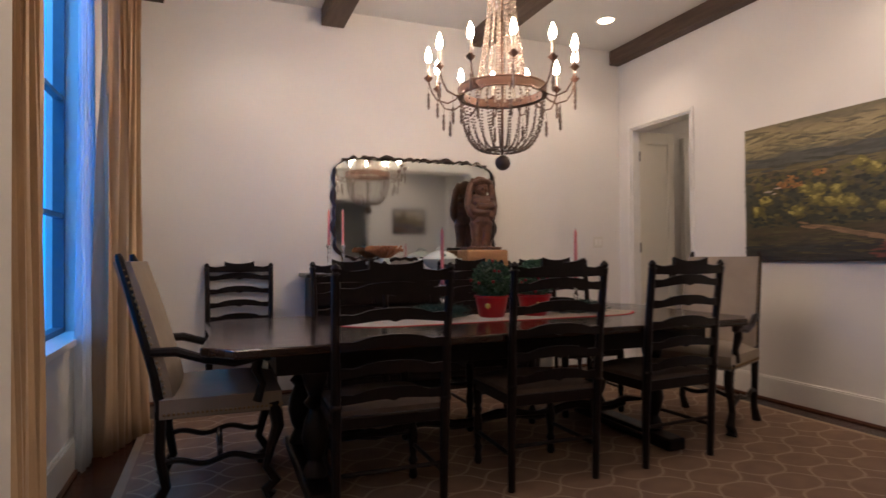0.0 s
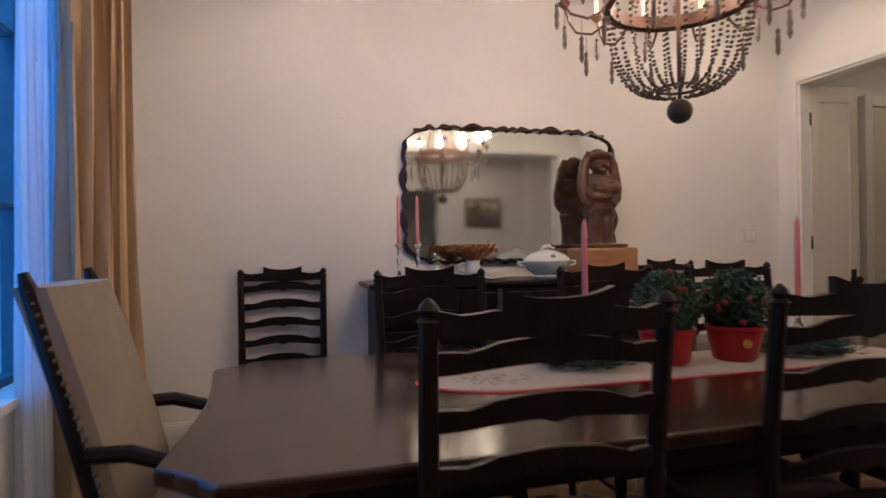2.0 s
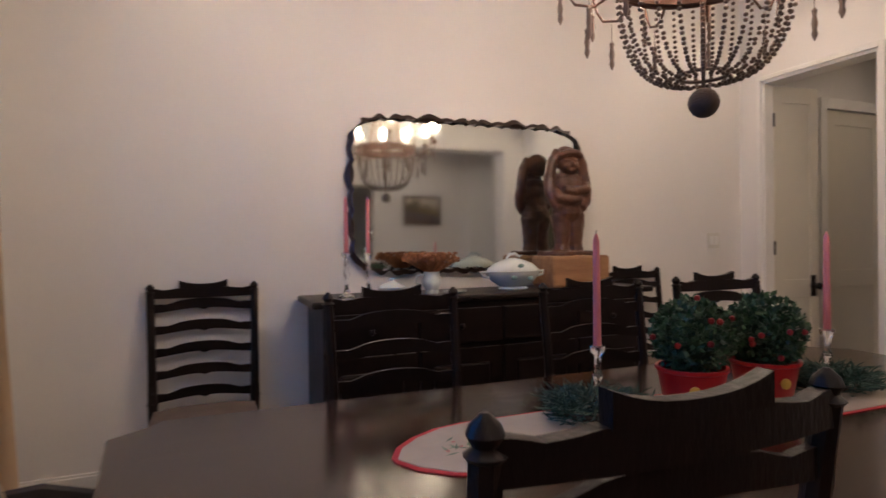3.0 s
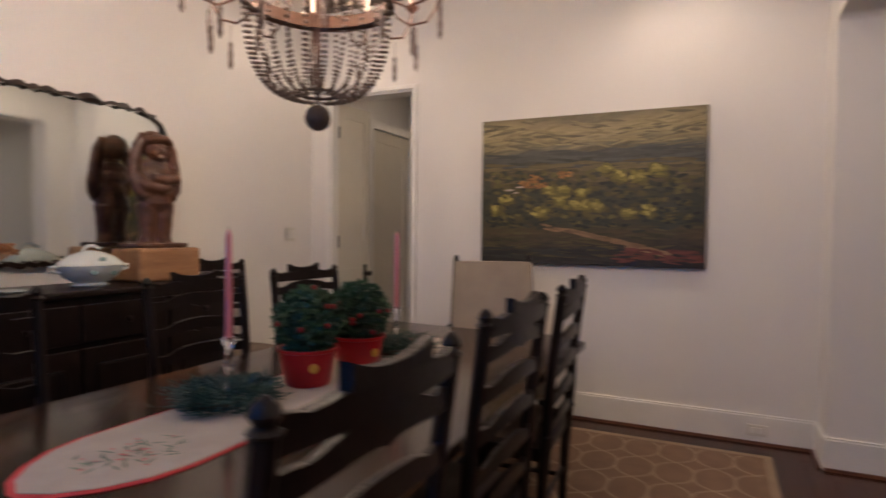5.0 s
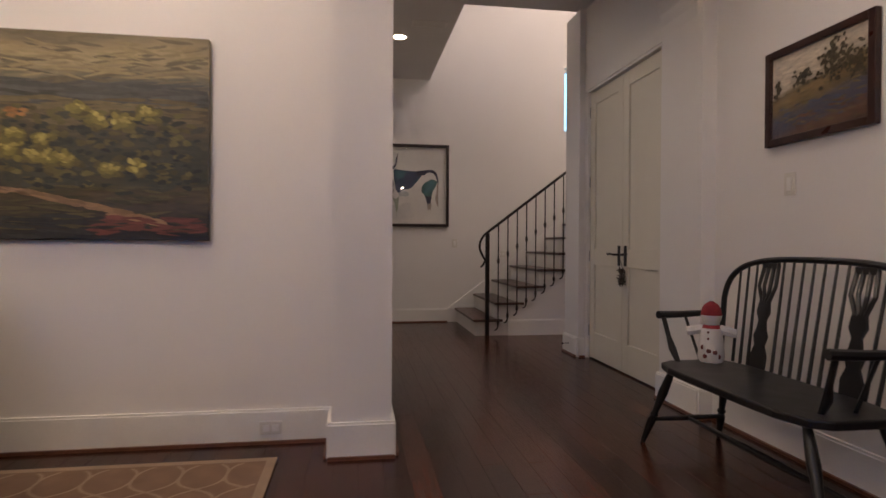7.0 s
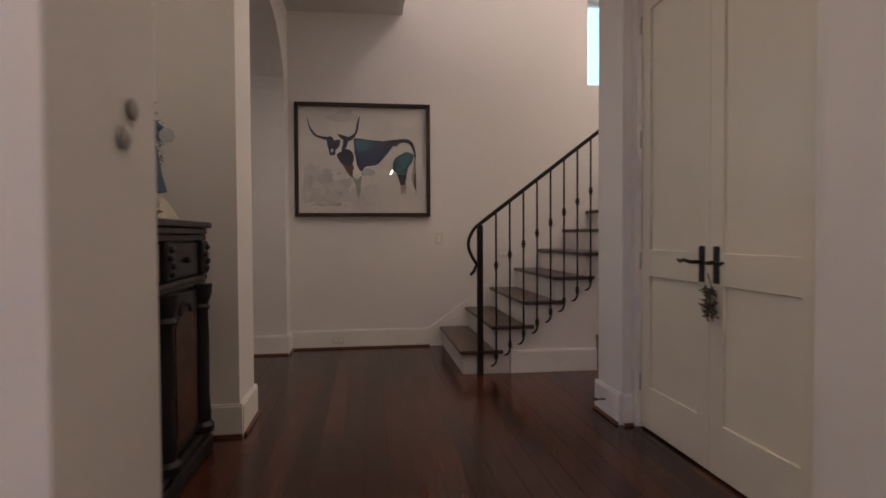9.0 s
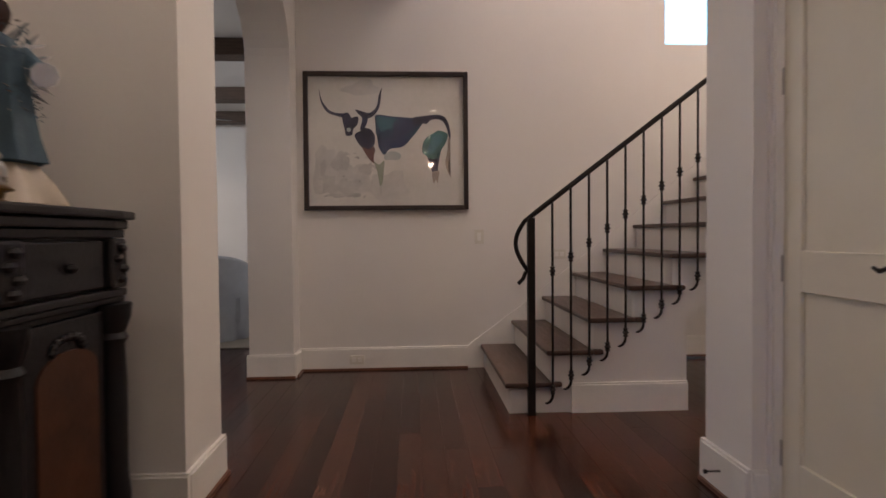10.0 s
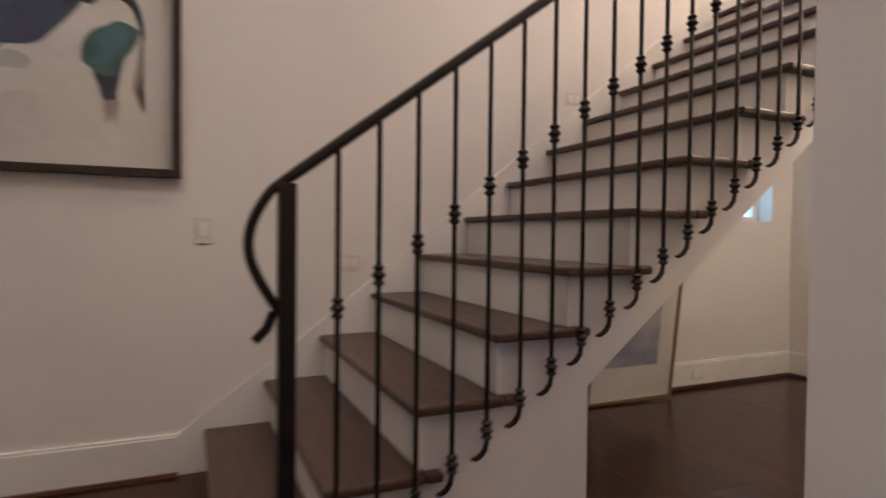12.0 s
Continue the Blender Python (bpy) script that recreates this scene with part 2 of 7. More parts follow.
walls("wall_window", [(XW - 0.2, XW, 1.2, WY0, 0, H), (XW - 0.2, XW, WY1, YN, 0, H), (XW - 0.2, XW, WY0, WY1, 0, WZ0), (XW - 0.2, XW, WY0, WY1, WZ1, H)])
walls("wall_mirror", [(XW - 0.2, XE + 0.15, YN, YN + 0.2, 0, H)])
DY0, DY1, DZ = 4.29, 5.10, 2.44
walls("wall_painting", [(XE, XE + 0.15, 1.515, DY0, 0, H), (XE, XE + 0.15, DY1, YN, 0, H), (XE, XE + 0.15, DY0, DY1, DZ, H)])
# room behind the pantry door
walls("wall_pantry", [(6.05, 6.2, 3.3, YN + 0.2, 0, H), (XE + 0.15, 6.05, YN, YN + 0.2, 0, H), (XE + 0.15, 6.05, 3.15, 3.3, 0, H)])


def arched_wall(name, along, a0, a1, b0, b1, spring, crown, rx, height=H):
    """Header of an opening a0..a1 in a wall of thickness b0..b1, with rounded upper corners."""
    n, pts = 14, []
    for k in range(n + 1):
        t = math.pi / 2 * k / n
        pts.append((a0 + rx - rx * math.cos(t), spring + (crown - spring) * math.sin(t)))
    pts += [(a0 + a1 - x, z) for x, z in pts[::-1]]
    bm = B()
    for (p, z0), (q, z1) in zip(pts, pts[1:]):
        if q - p < 1e-5:
            continue
        ring = []
        for b in (b0, b1):
            for s, z in ((p, z0), (q, z1), (q, height), (p, height)):
                ring.append(bm.verts.new((s, b, z) if along == "x" else (b, s, z)))
        for f in ((0, 1, 2, 3), (7, 6, 5, 4), (0, 4, 5, 1), (2, 6, 7, 3)):
            bm.faces.new([ring[i] for i in f])
    bmesh.ops.remove_doubles(bm, verts=bm.verts[:], dist=1e-5)
    return structure(name, bm, WALL)


JL = -0.05
arched_wall("wall_dining_arch", "x", JL, 4.03, 1.215, 1.515, 2.46, 2.50, 0.05)
walls("wall_pier", [(4.03, 4.46, 1.215, 1.515, 0, H)])
walls("wall_jamb", [(-3.6, JL, 1.215, 1.515, 0, H)])
# hall, south side
SY = -0.80
walls("wall_bench", [(2.78, 4.40, SY - 0.2, SY, 0, H), (-3.6, 0.9, SY - 0.2, SY, 0, H), (0.9, 2.78, SY - 0.2, SY, 2.25, H)])
walls("wall_den", [(-3.8, 5.0, -5.2, -5.0, 0, H), (4.8, 5.0, -5.0, -1.0, 0, H), (-3.8, -3.6, -5.0, -1.0, 0, H)])
walls("wall_south_pier", [(4.40, 4.88, -1.0, -0.705, 0, H)])
arched_wall("wall_hall_arch", "y", -0.705, 1.215, 4.46, 4.88, 2.5, 3.2, 0.8)
EX0, EX1, EZ = 4.96, 6.34, 2.52
walls("wall_entry", [(4.88, EX0, -1.0, -0.76, 0, H), (EX1, 6.36, -1.0, -0.76, 0, H), (EX0, EX1, -1.0, -0.76, EZ, H)])
walls("wall_stair_pier", [(6.36, 6.71, -1.1, -0.705, 0, H)])
walls("wall_stair_side", [(6.51, 6.71, -4.55, -1.1, 0, TOP), (6.43, 6.51, -0.705, 0.4, H + 0.1, TOP)])
# niche with the cabinet, and the opening to the living room
walls("wall_niche", [(4.46, 4.60, 1.515, 2.45, 0, H), (4.46, 6.5, 2.30, 2.45, 0, H), (6.50, 6.92, 1.485, 2.45, 0, H)])
arched_wall("wall_living_arch", "x", 6.92, 8.73, 1.52, 1.86, 2.475, 3.0, 0.90)
walls("wall_living_pier", [(8.73, XF + 0.2, 1.52, 1.86, 0, H)])
# far wall of the stair hall with its two windows
SW = (-2.06, -1.52, 2.665, 3.57)
UW = (-4.02, -3.50, 1.20, 1.85)
XB, YB = 9.22, -4.25


def under(y):
    """Height of the wall's lower edge over the space under the stairs."""
    return 0.66 + (-1.25 - y) * 0.783


bm = B()
box(bm, XF, XF + 0.2, -1.25, 1.52, 0, TOP)
for y0, y1, z1 in ((-1.25, SW[1], TOP), (SW[1], SW[0], SW[2]), (SW[0], YB, TOP)):
    for x0, x1, zt in ((XF, XF + 0.2, None), (XF + 0.2, XB + 0.2, 0.1)):
        q = [(y0, under(y0)), (y1, under(y1)), (y1, z1 if zt is None else under(y1) + zt), (y0, z1 if zt is None else under(y0) + zt)]
        a, b = [bm.verts.new((x0, y, z)) for y, z in q], [bm.verts.new((x1, y, z)) for y, z in q]
        bm.faces.new(a), bm.faces.new(b[::-1])
        for i in range(4):
            bm.faces.new((a[i], a[(i + 1) % 4], b[(i + 1) % 4], b[i]))
box(bm, XF, XF + 0.2, SW[0], SW[1], SW[3], TOP)
bmesh.ops.recalc_face_normals(bm, faces=bm.faces[:])
structure("wall_stairs", bm, WALL)
walls("wall_under_stairs", [(XB, XB + 0.2, -2.45, -1.05, 0, 1.5), (XB, XB + 0.2, UW[1], -2.45, 0, 3.3), (XB, XB + 0.2, UW[0], UW[1], 0, UW[2]), (XB, XB + 0.2, UW[0], UW[1], UW[3], 3.3), (XB, XB + 0.2, YB, UW[0], 0, 3.3)])
walls("wall_stair_end", [(6.51, XB + 0.2, YB - 0.4, YB, 0, TOP)])
walls("wall_stair_upper", [(6.43, XF + 0.2, 0.40, 0.55, H + 0.12, TOP)])
# west end of the hall, with a doorway to the room beyond
walls("wall_hall_west", [(-3.8, -3.6, -1.0, 1.6, 0, H)])
# living room
LX = 15.2
LD = ((4.35, 5.90), (6.40, 7.30))
LH = 3.30
bm = B()
for y0, y1, z0, z1 in ((1.86, LD[0][0], 0, LH), (LD[0][1], LD[1][0], 0, LH), (LD[1][1], 9.5, 0, LH), (*LD[0], 2.35, LH), (*LD[1], 2.35, LH)):
    box(bm, LX, LX + 0.2, y0, y1, z0, z1)
structure("wall_living_east", bm, WALL)
walls("wall_living_south", [(XF + 0.2, LX, 1.66, 1.86, 0, LH)])
walls("wall_living_north", [(6.3, LX + 0.2, 9.5, 9.7, 0, LH)])
walls("wall_living_west", [(6.3, 6.5, 2.45, 9.5, 0, LH)])
bm = B()
box(bm, 6.3, LX + 0.2, 1.86, 9.7, LH, LH + 0.1)
structure("ceiling_living", bm, CEIL)
bm = B()
box(bm, XW - 0.2, XE + 0.15, 1.515, YN + 0.2, H, H + 0.1)
box(bm, -3.8, 6.43, -1.1, 1.515, H, H + 0.1)
box(bm, -3.8, 5.0, -5.2, -1.1, H, H + 0.1)
box(bm, 6.43, XF, 0.40, 1.86, H, H + 0.1)
box(bm, XE + 0.15, 6.5, 1.515, YN + 0.2, H, H + 0.1)
structure("ceiling", bm, CEIL)
bm = B()
box(bm, 6.4, XF + 0.2, -4.6, 0.55, TOP, TOP + 0.1)
structure("ceiling_stairwell", bm, CEIL)
bm = B()
box(bm, -4, LX + 0.2, -5.2, 9.7, -0.12, -0.012)
floor = structure("floor", bm, FLOOR2)
bm = B()
box(bm, -90, 90, -90, 90, -0.5, -0.3)
structure("ground", bm, LEAF)

# ceiling beams of the dining room run away from the hall
for x, wide in ((XE - 0.002, 0.12), (2.79, 0.20), (1.355, 0.20), (-0.08, 0.20)):
    bm = B()
    box(bm, x - wide, x, 1.545, YN - 0.002, H - 0.15, H - 0.001, 0.006)
    tagged(part("ceiling_beam", bm, BEAM), "dark stained wooden beam under the white ceiling", "beam", "dining room ceiling beams")
for x in (10.9, 13.05, 14.75):
    bm = B()
    box(bm, x - 0.13, x + 0.13, 1.87, 9.49, 3.11, LH - 0.001, 0.006)
    tagged(part("ceiling_beam", bm, BEAM), "wide dark beam across the living room ceiling", "beam", "living room ceiling beams")


# baseboards: plain board with a small lip
def baseboard(segs):
    bm = B()
    for x0, y0, x1, y1, nx, ny in segs:
        t = 0.022
        a, b = sorted((x0, x1)), sorted((y0, y1))
        for z0, z1, d in ((0.0, 0.170, t), (0.170, 0.182, t * 0.65)):
            box(bm, a[0] + (min(nx, 0) * d), a[1] + max(nx, 0) * d, b[0] + min(ny, 0) * d, b[1] + max(ny, 0) * d, z0, z1)
    return bm


SKIRTING = [(XE, 1.531, XE, DY0 - 0.036, -1, 0), (XE, DY1 + 0.036, XE, YN, -1, 0), (XW, YN, XE - 0.016, YN, 0, -1), (XW, 1.515, XW, YN, 1, 0),
                (4.03, 1.199, 4.03, 1.531, -1, 0), (4.03, 1.515, XE, 1.515, 0, 1), (4.03, 1.215, 4.46, 1.215, 0, -1), (4.46, 1.199, 4.46, 1.515, 1, 0),
                (JL, 1.199, JL, 1.531, 1, 0), (-3.6, 1.215, JL, 1.215, 0, -1), (2.78, SY, 4.40, SY, 0, 1), (-3.6, SY, 0.9, SY, 0, 1), (4.40, SY, 4.40, -0.689, -1, 0),
                (4.40, -0.705, 4.88, -0.705, 0, 1), (4.88, -0.76, 4.88, -0.689, 1, 0), (6.36, -0.76, 6.36, -0.705, -1, 0), (6.36, -0.705, 6.71, -0.705, 0, 1), (6.71, -4.25, 6.71, -0.689, 1, 0),
                (6.50, 1.469, 6.50, 2.3, -1, 0), (6.50, 1.485, 6.92, 1.485, 0, -1), (6.92, 1.469, 6.92, 1.86, 1, 0), (4.6, 2.3, 6.5, 2.3, 0, -1),
                (8.73, 1.504, 8.73, 1.876, -1, 0), (8.73, 1.52, XF, 1.52, 0, -1), (XF, 0.148, XF, 1.504, -1, 0), (XB, YB, XB, -1.25, -1, 0), (6.71, YB, XB - 0.016, YB, 0, 1)]
structure("baseboard", baseboard(SKIRTING), TRIM)
# stained shoe moulding along the foot of the boards
SHOE = mat("shoe_wood", (0.17, 0.070, 0.038), 0.4, (0.10, 0.040, 0.022), 8, 0.1, 60)
bm = B()
for x0, y0, x1, y1, nx, ny in SKIRTING:
    a, b = sorted((x0, x1)), sorted((y0, y1))
    d0, d1 = 0.0225, 0.037
    box(bm, a[0] if not nx else a[0] + (d0 if nx > 0 else -d1), a[1] if not nx else a[1] + (d1 if nx > 0 else -d0),
        b[0] if not ny else b[0] + (d0 if ny > 0 else -d1), b[1] if not ny else b[1] + (d1 if ny > 0 else -d0), 0.0, 0.017)
structure("trim_shoe_moulding", bm, SHOE)

# stepped skirting up the stairs
RISE, RUN, ST0, NS = 0.1945, 0.2555, 0.012, 16
bm = B()
n0 = len(bm.verts)
prof = [(0.148, 0.0), (0.148, 0.182), (-0.343, 0.542), (-4.193, 0.542 + 3.85 * 0.787), (ST0 - RUN * NS, RISE * NS - 0.2), (ST0 - 0.1, 0.0)]
a = [bm.verts.new((XF - 0.016, y, z)) for y, z in prof]
b = [bm.verts.new((XF - 0.001, y, z)) for y, z in prof]
bm.faces.new(a), bm.faces.new(b[::-1])
for k in range(6):
    bm.faces.new((a[k], a[(k + 1) % 6], b[(k + 1) % 6], b[k]))
structure("trim_stair_skirt", bm, TRIM)

# pantry door casing and doors
bm = B()
c = 0.035
box(bm, XE - 0.018, XE, DY0 - c, DY0, 0, DZ + c, 0.004)
box(bm, XE - 0.018, XE, DY1, DY1 + c, 0, DZ + c, 0.004)
box(bm, XE - 0.018, XE, DY0, DY1, DZ, DZ + c, 0.004)
for y0, y1 in ((DY0, DY0 + 0.02), (DY1 - 0.02, DY1)):
    box(bm, XE, XE + 0.15, y0, y1, 0, DZ)
box(bm, XE, XE + 0.15, DY0, DY1, DZ - 0.02, DZ)
structure("trim_door_casing", bm, TRIM)


def panel_door(parent, w, h, t, rails, material=CREAM, st=0.11):
    """Door leaf in its own frame: hinge at x=0, closed along +x, panels sunk between stiles and rails."""
    bm = B()
    box(bm, 0, st, 0, t, 0, h, 0.003)
    box(bm, w - st, w, 0, t, 0, h, 0.003)
    for z0, z1 in rails:
        box(bm, st - 0.002, w - st + 0.002, 0.001, t - 0.001, z0, z1, 0.003)
    leaf = part("door_leaf", bm, material, parent)
    for (a, b), (c2, d) in zip(rails, rails[1:]):
        bm = B()
        box(bm, st - 0.004, w - st + 0.004, 0.010, t - 0.010, b - 0.002, c2 + 0.002)
        part("panel", bm, material, parent)
    return leaf


door = thing("door_1", pose(XE + 0.09, DY1 - 0.025, 0.008, 0, 0, -9), "narrow cream panelled interior door standing open with black knob", "door")
panel_door(door, 0.40, 2.40, 0.04, ((0, 0.22), (0.82, 0.96), (2.28, 2.40)), st=0.075)
bm = B()
lathe(bm, [(0.028, 0), (0.028, 0.006), (0.010, 0.012), (0.010, 0.035), (0.024, 0.045), (0.028, 0.058), (0.018, 0.072)], 14, m=pose(0.345, -0.0, 0.91, 90))
box(bm, 0.322, 0.368, -0.005, 0.0, 0.83, 0.99, 0.002)
part("door_knob", bm, IRON, door, "black iron knob", True)
bm = B()
for z in (0.25, 1.2, 2.15):
    tube(bm, [(-0.005, -0.006, z - 0.05), (-0.005, -0.006, z + 0.05)], 0.007, 8)
part("hinge", bm, IRON, door)
inner = thing("door_2", pose(5.235, YN - 0.045, 0.008), "cream closed door in the passage past the dining room", "door")
panel_door(inner, 0.74, 2.33, 0.04, ((0, 0.2), (0.86, 1.0), (2.21, 2.33)))
bm = B()
for x0, x1, z0, z1 in ((5.15, 5.232, 0, 2.43), (5.978, 6.048, 0, 2.43), (5.232, 5.978, 2.345, 2.43)):
    box(bm, x0, x1, YN - 0.065, YN - 0.001, z0, z1, 0.004)
structure("trim_passage_casing", bm, TRIM)

# entry: two tall leaves that meet in the middle
for k, (x, s) in enumerate(((EX0 + 0.02, 1), (EX1 - 0.02, -1))):
    d = thing("door_3" if k == 0 else "door_4", pose(x, -0.80, 0.012), "tall cream panelled entry door leaf, closed", "door", "entry door leaves")
    w = (EX1 - EX0) / 2 - 0.022
    st = 0.10
    bm = B()
    xs = sorted((0, s * st)), sorted((s * (w - st), s * w)), sorted((s * (st - 0.002), s * (w - st + 0.002)))
    for x0, x1 in xs[:2]:
        box(bm, x0, x1, -0.045, 0, 0, 2.48, 0.003)
    for z0, z1 in ((0, 0.24), (0.87, 1.02), (2.36, 2.48)):
        box(bm, *xs[2], -0.044, -0.001, z0, z1, 0.003)
    part("door_leaf", bm, CREAM, d)
    for z0, z1 in ((0.238, 0.872), (1.018, 2.362)):
        bm = B()
        box(bm, *xs[2], -0.035, -0.014, z0, z1)
        part("panel", bm, CREAM, d)
    px = s * (w - 0.055)
    bm = B()
    box(bm, px - 0.022, px + 0.022, 0, 0.006, 0.88, 1.05, 0.002)
    plate = part("handle_plate", bm, IRON, d, "black iron back plate")
    bm = B()
    tube(bm, [(px, 0.004, 0.975), (px, 0.05, 0.975), (px - s * 0.02, 0.055, 0.975), (px - s * 0.07, 0.056, 0.983), (px - s * 0.10, 0.055, 0.972), (px - s * 0.125, 0.052, 0.982)], [0.009, 0.009, 0.009, 0.008, 0.007, 0.006], 8)
    part("lever", bm, IRON, d, "black iron lever handle", True)
    for z in (0.25, 0.95, 1.65, 2.3):
        bm = B()
        tube(bm, [(-s * 0.006, 0.004, z - 0.05), (-s * 0.006, 0.004, z + 0.05)], 0.008, 8)
        part("hinge", bm, NICKEL, d)
bm = B()
box(bm, EX0, EX0 + 0.02, -0.95, -0.77, 0, EZ)
box(bm, EX1 - 0.02, EX1, -0.95, -0.77, 0, EZ)
box(bm, EX0 + 0.02, EX1 - 0.02, -0.95, -0.77, EZ - 0.02, EZ)
structure("trim_entry_casing", bm, TRIM)
bm = B()
box(bm, EX0, EX1, -1.0, -0.96, 0, EZ)
structure("wall_entry_outside", bm, WALL)
ORN = mat("ornament_greens", (0.10, 0.05, 0.04), 0.7, (0.05, 0.06, 0.04), 30, 0, island=0.5)
bm = B()
random.seed(4)
for k in range(70):
    a, r = random.random() * 6.28, random.random() ** 0.5 * 0.045
    z = random.uniform(-0.08, 0.05)
    p = Vector((r * math.cos(a), abs(r * math.sin(a)) * 0.8, z))
    tube(bm, [p, p + Vector((random.uniform(-1, 1), random.uniform(0, 0.6), random.uniform(-1, 1))) * 0.04], [0.006, 0.002], 4)
tube(bm, [(0, 0.006, 0.04), (0.0, 0.03, 0.12)], 0.003, 5)
o = part("door_ornament", bm, ORN)
o.matrix_world = pose(5.60, -0.79, 0.82)
tagged(o, "small dried greenery ornament hanging on the entry door handle", "ornament")

# dining window: deep frame with glazing bars
win = thing("window_1", pose(0, 0, 0), "tall dining room window with slim painted bars at dusk", "window")
win["kind"] = "structure"
bm = B()
fx0, fx1 = XW - 0.16, XW - 0.10
for y0, y1, z0, z1 in ((WY0, WY0 + 0.035, WZ0, WZ1), (WY1 - 0.035, WY1, WZ0, WZ1), (WY0 + 0.035, WY1 - 0.035, WZ0, WZ0 + 0.035), (WY0 + 0.035, WY1 - 0.035, WZ1 - 0.035, WZ1)):
    box(bm, fx0, fx1, y0, y1, z0, z1, 0.004)
part("window_frame", bm, SASH, win)
for y in ((WY0 + WY1) / 2,):
    bm = B()
    box(bm, fx0 + 0.01, fx1 - 0.005, y - 0.014, y + 0.014, WZ0 + 0.035, WZ1 - 0.035)
    part("glazing_bar", bm, SASH, win)
for z in (1.38, 2.06):
    bm = B()
    box(bm, fx0 + 0.012, fx1 - 0.008, WY0 + 0.035, WY1 - 0.035, z - 0.012, z + 0.012)
    part("glazing_bar", bm, SASH, win)
bm = B()
box(bm, XW - 0.098, XW + 0.03, WY0 - 0.03, WY1 + 0.03, WZ0 - 0.03, WZ0 + 0.006, 0.004)
part("window_sill", bm, TRIM, win)
bm = B()
sheet_x(bm, XW - 0.13, WY0 + 0.03, WY1 - 0.03, WZ0 + 0.03, WZ1 - 0.03)
g = part("pane", bm, GLASS, win)
g.visible_shadow = False

for nm, (y0, y1, z0, z1) in (("window_2", SW), ("window_3", UW)):
    w = thing(nm, pose(0, 0, 0), "small deep-set stair window with pale evening sky" if nm == "window_2" else "low window under the stairs", "window")
    w["kind"] = "structure"
    wx = XF if nm == "window_2" else XB
    bm = B()
    for a, b, c2, d in ((y0, y0 + 0.04, z0, z1), (y1 - 0.04, y1, z0, z1), (y0 + 0.04, y1 - 0.04, z0, z0 + 0.04), (y0 + 0.04, y1 - 0.04, z1 - 0.04, z1)):
        box(bm, wx + 0.13, wx + 0.17, a, b, c2, d, 0.003)
    part("window_frame", bm, TRIM, w)
    bm = B()
    sheet_x(bm, wx + 0.15, y0 + 0.03, y1 - 0.03, z0 + 0.03, z1 - 0.03)
    part("pane", bm, GLASS, w).visible_shadow = False

# stairs: treads, risers, closed stringer on the open side
st = thing("staircase", pose(0, 0, 0), "straight staircase with dark wood treads, white risers and wrought iron railing", "staircase")
SX = 7.705
for k in range(NS):
    y, z = ST0 - RUN * k, RISE * (k + 1)
    bm = B()
    box(bm, SX - 0.045, XF - 0.018, y - RUN - 0.005, y + 0.030, z - 0.030, z, 0.009)
    box(bm, SX - 0.045, SX - 0.002, y - RUN - 0.065, y - RUN - 0.006, z - 0.030, z, 0.009)
    part("tread", bm, TREAD, st)
    bm = B()
    box(bm, SX, XF - 0.018, y - 0.018, y, z - RISE, z - 0.031)
    part("riser", bm, TRIM, st)
bm = B()
# saw-toothed side with a sloping soffit
NB = 4
for k in range(NS):
    y0, y1, z = ST0 - RUN * k - 0.018, ST0 - RUN * (k + 1) - 0.018, RISE * (k + 1) - 0.031
    lo0, lo1 = max(0, RISE * k - 0.20 - 0.012 * max(0, 9 - k)) if k else 0, RISE * (k + 1) - 0.20 - 0.012 * max(0, 8 - k)
    cut = -1.10
    if y1 > cut:
        quads = [[(y0, 0), (y1, 0), (y1, z), (y0, z)]]
    elif y0 > cut:
        mid = lo0 + (lo1 - lo0) * (cut - y0) / (y1 - y0)
        quads = [[(y0, 0), (cut, 0), (cut, z), (y0, z)], [(cut, mid), (y1, lo1), (y1, z), (cut, z)]]
    else:
        quads = [[(y0, lo0), (y1, lo1), (y1, z), (y0, z)]]
    for box_v in quads:
        a = [bm.verts.new((SX + 0.001, yy, zz)) for yy, zz in box_v]
        b = [bm.verts.new((XF - 0.02, yy, zz)) for yy, zz in box_v]
        bm.faces.new(a), bm.faces.new(b[::-1])
        for i in range(4):
            bm.faces.new((a[i], a[(i + 1) % 4], b[(i + 1) % 4], b[i]))
bmesh.ops.remove_doubles(bm, verts=bm.verts[:], dist=1e-4)
part("stringer", bm, WALL, st, "white plastered stair side and soffit")
bm = baseboard([(SX, -1.10, SX, ST0 - RUN * 1.5, -1, 0)])
part("skirting", bm, TRIM, st)
NX = SX - 0.045
SL = 0.758
bm = B()
box(bm, NX - 0.022, NX + 0.022, -0.14, -0.096, 0.0, 1.195, 0.004)
part("newel_post", bm, IRON, st)


def rail_z(y):
    return 1.205 + (-0.118 - y) * SL


bm = B()
pts = []
for k in range(15):
    t = k / 14
    # scroll that drops from the rail's lower end
    pts.append((NX, -0.118 + 0.02 + 0.078 * math.sin(math.pi * min(t * 1.02, 1.0)) * (1 - 0.15 * t), 1.20 - 0.33 * t))
pts = [(NX, -0.05 + 0.01, 0.80), (NX, -0.07, 0.83), (NX, -0.085, 0.87)] + pts[::-1][:14] + [(NX, y, rail_z(y)) for y in (-0.16, -0.6, -1.2, -2.4, -4.24)]
tube(bm, pts, [0.012] * 3 + [0.013] * 14 + [0.016] * 5, 8)
part("handrail", bm, IRON, st, "wrought iron handrail with scrolled end", True)
bal = None
k = 0
y = -0.249
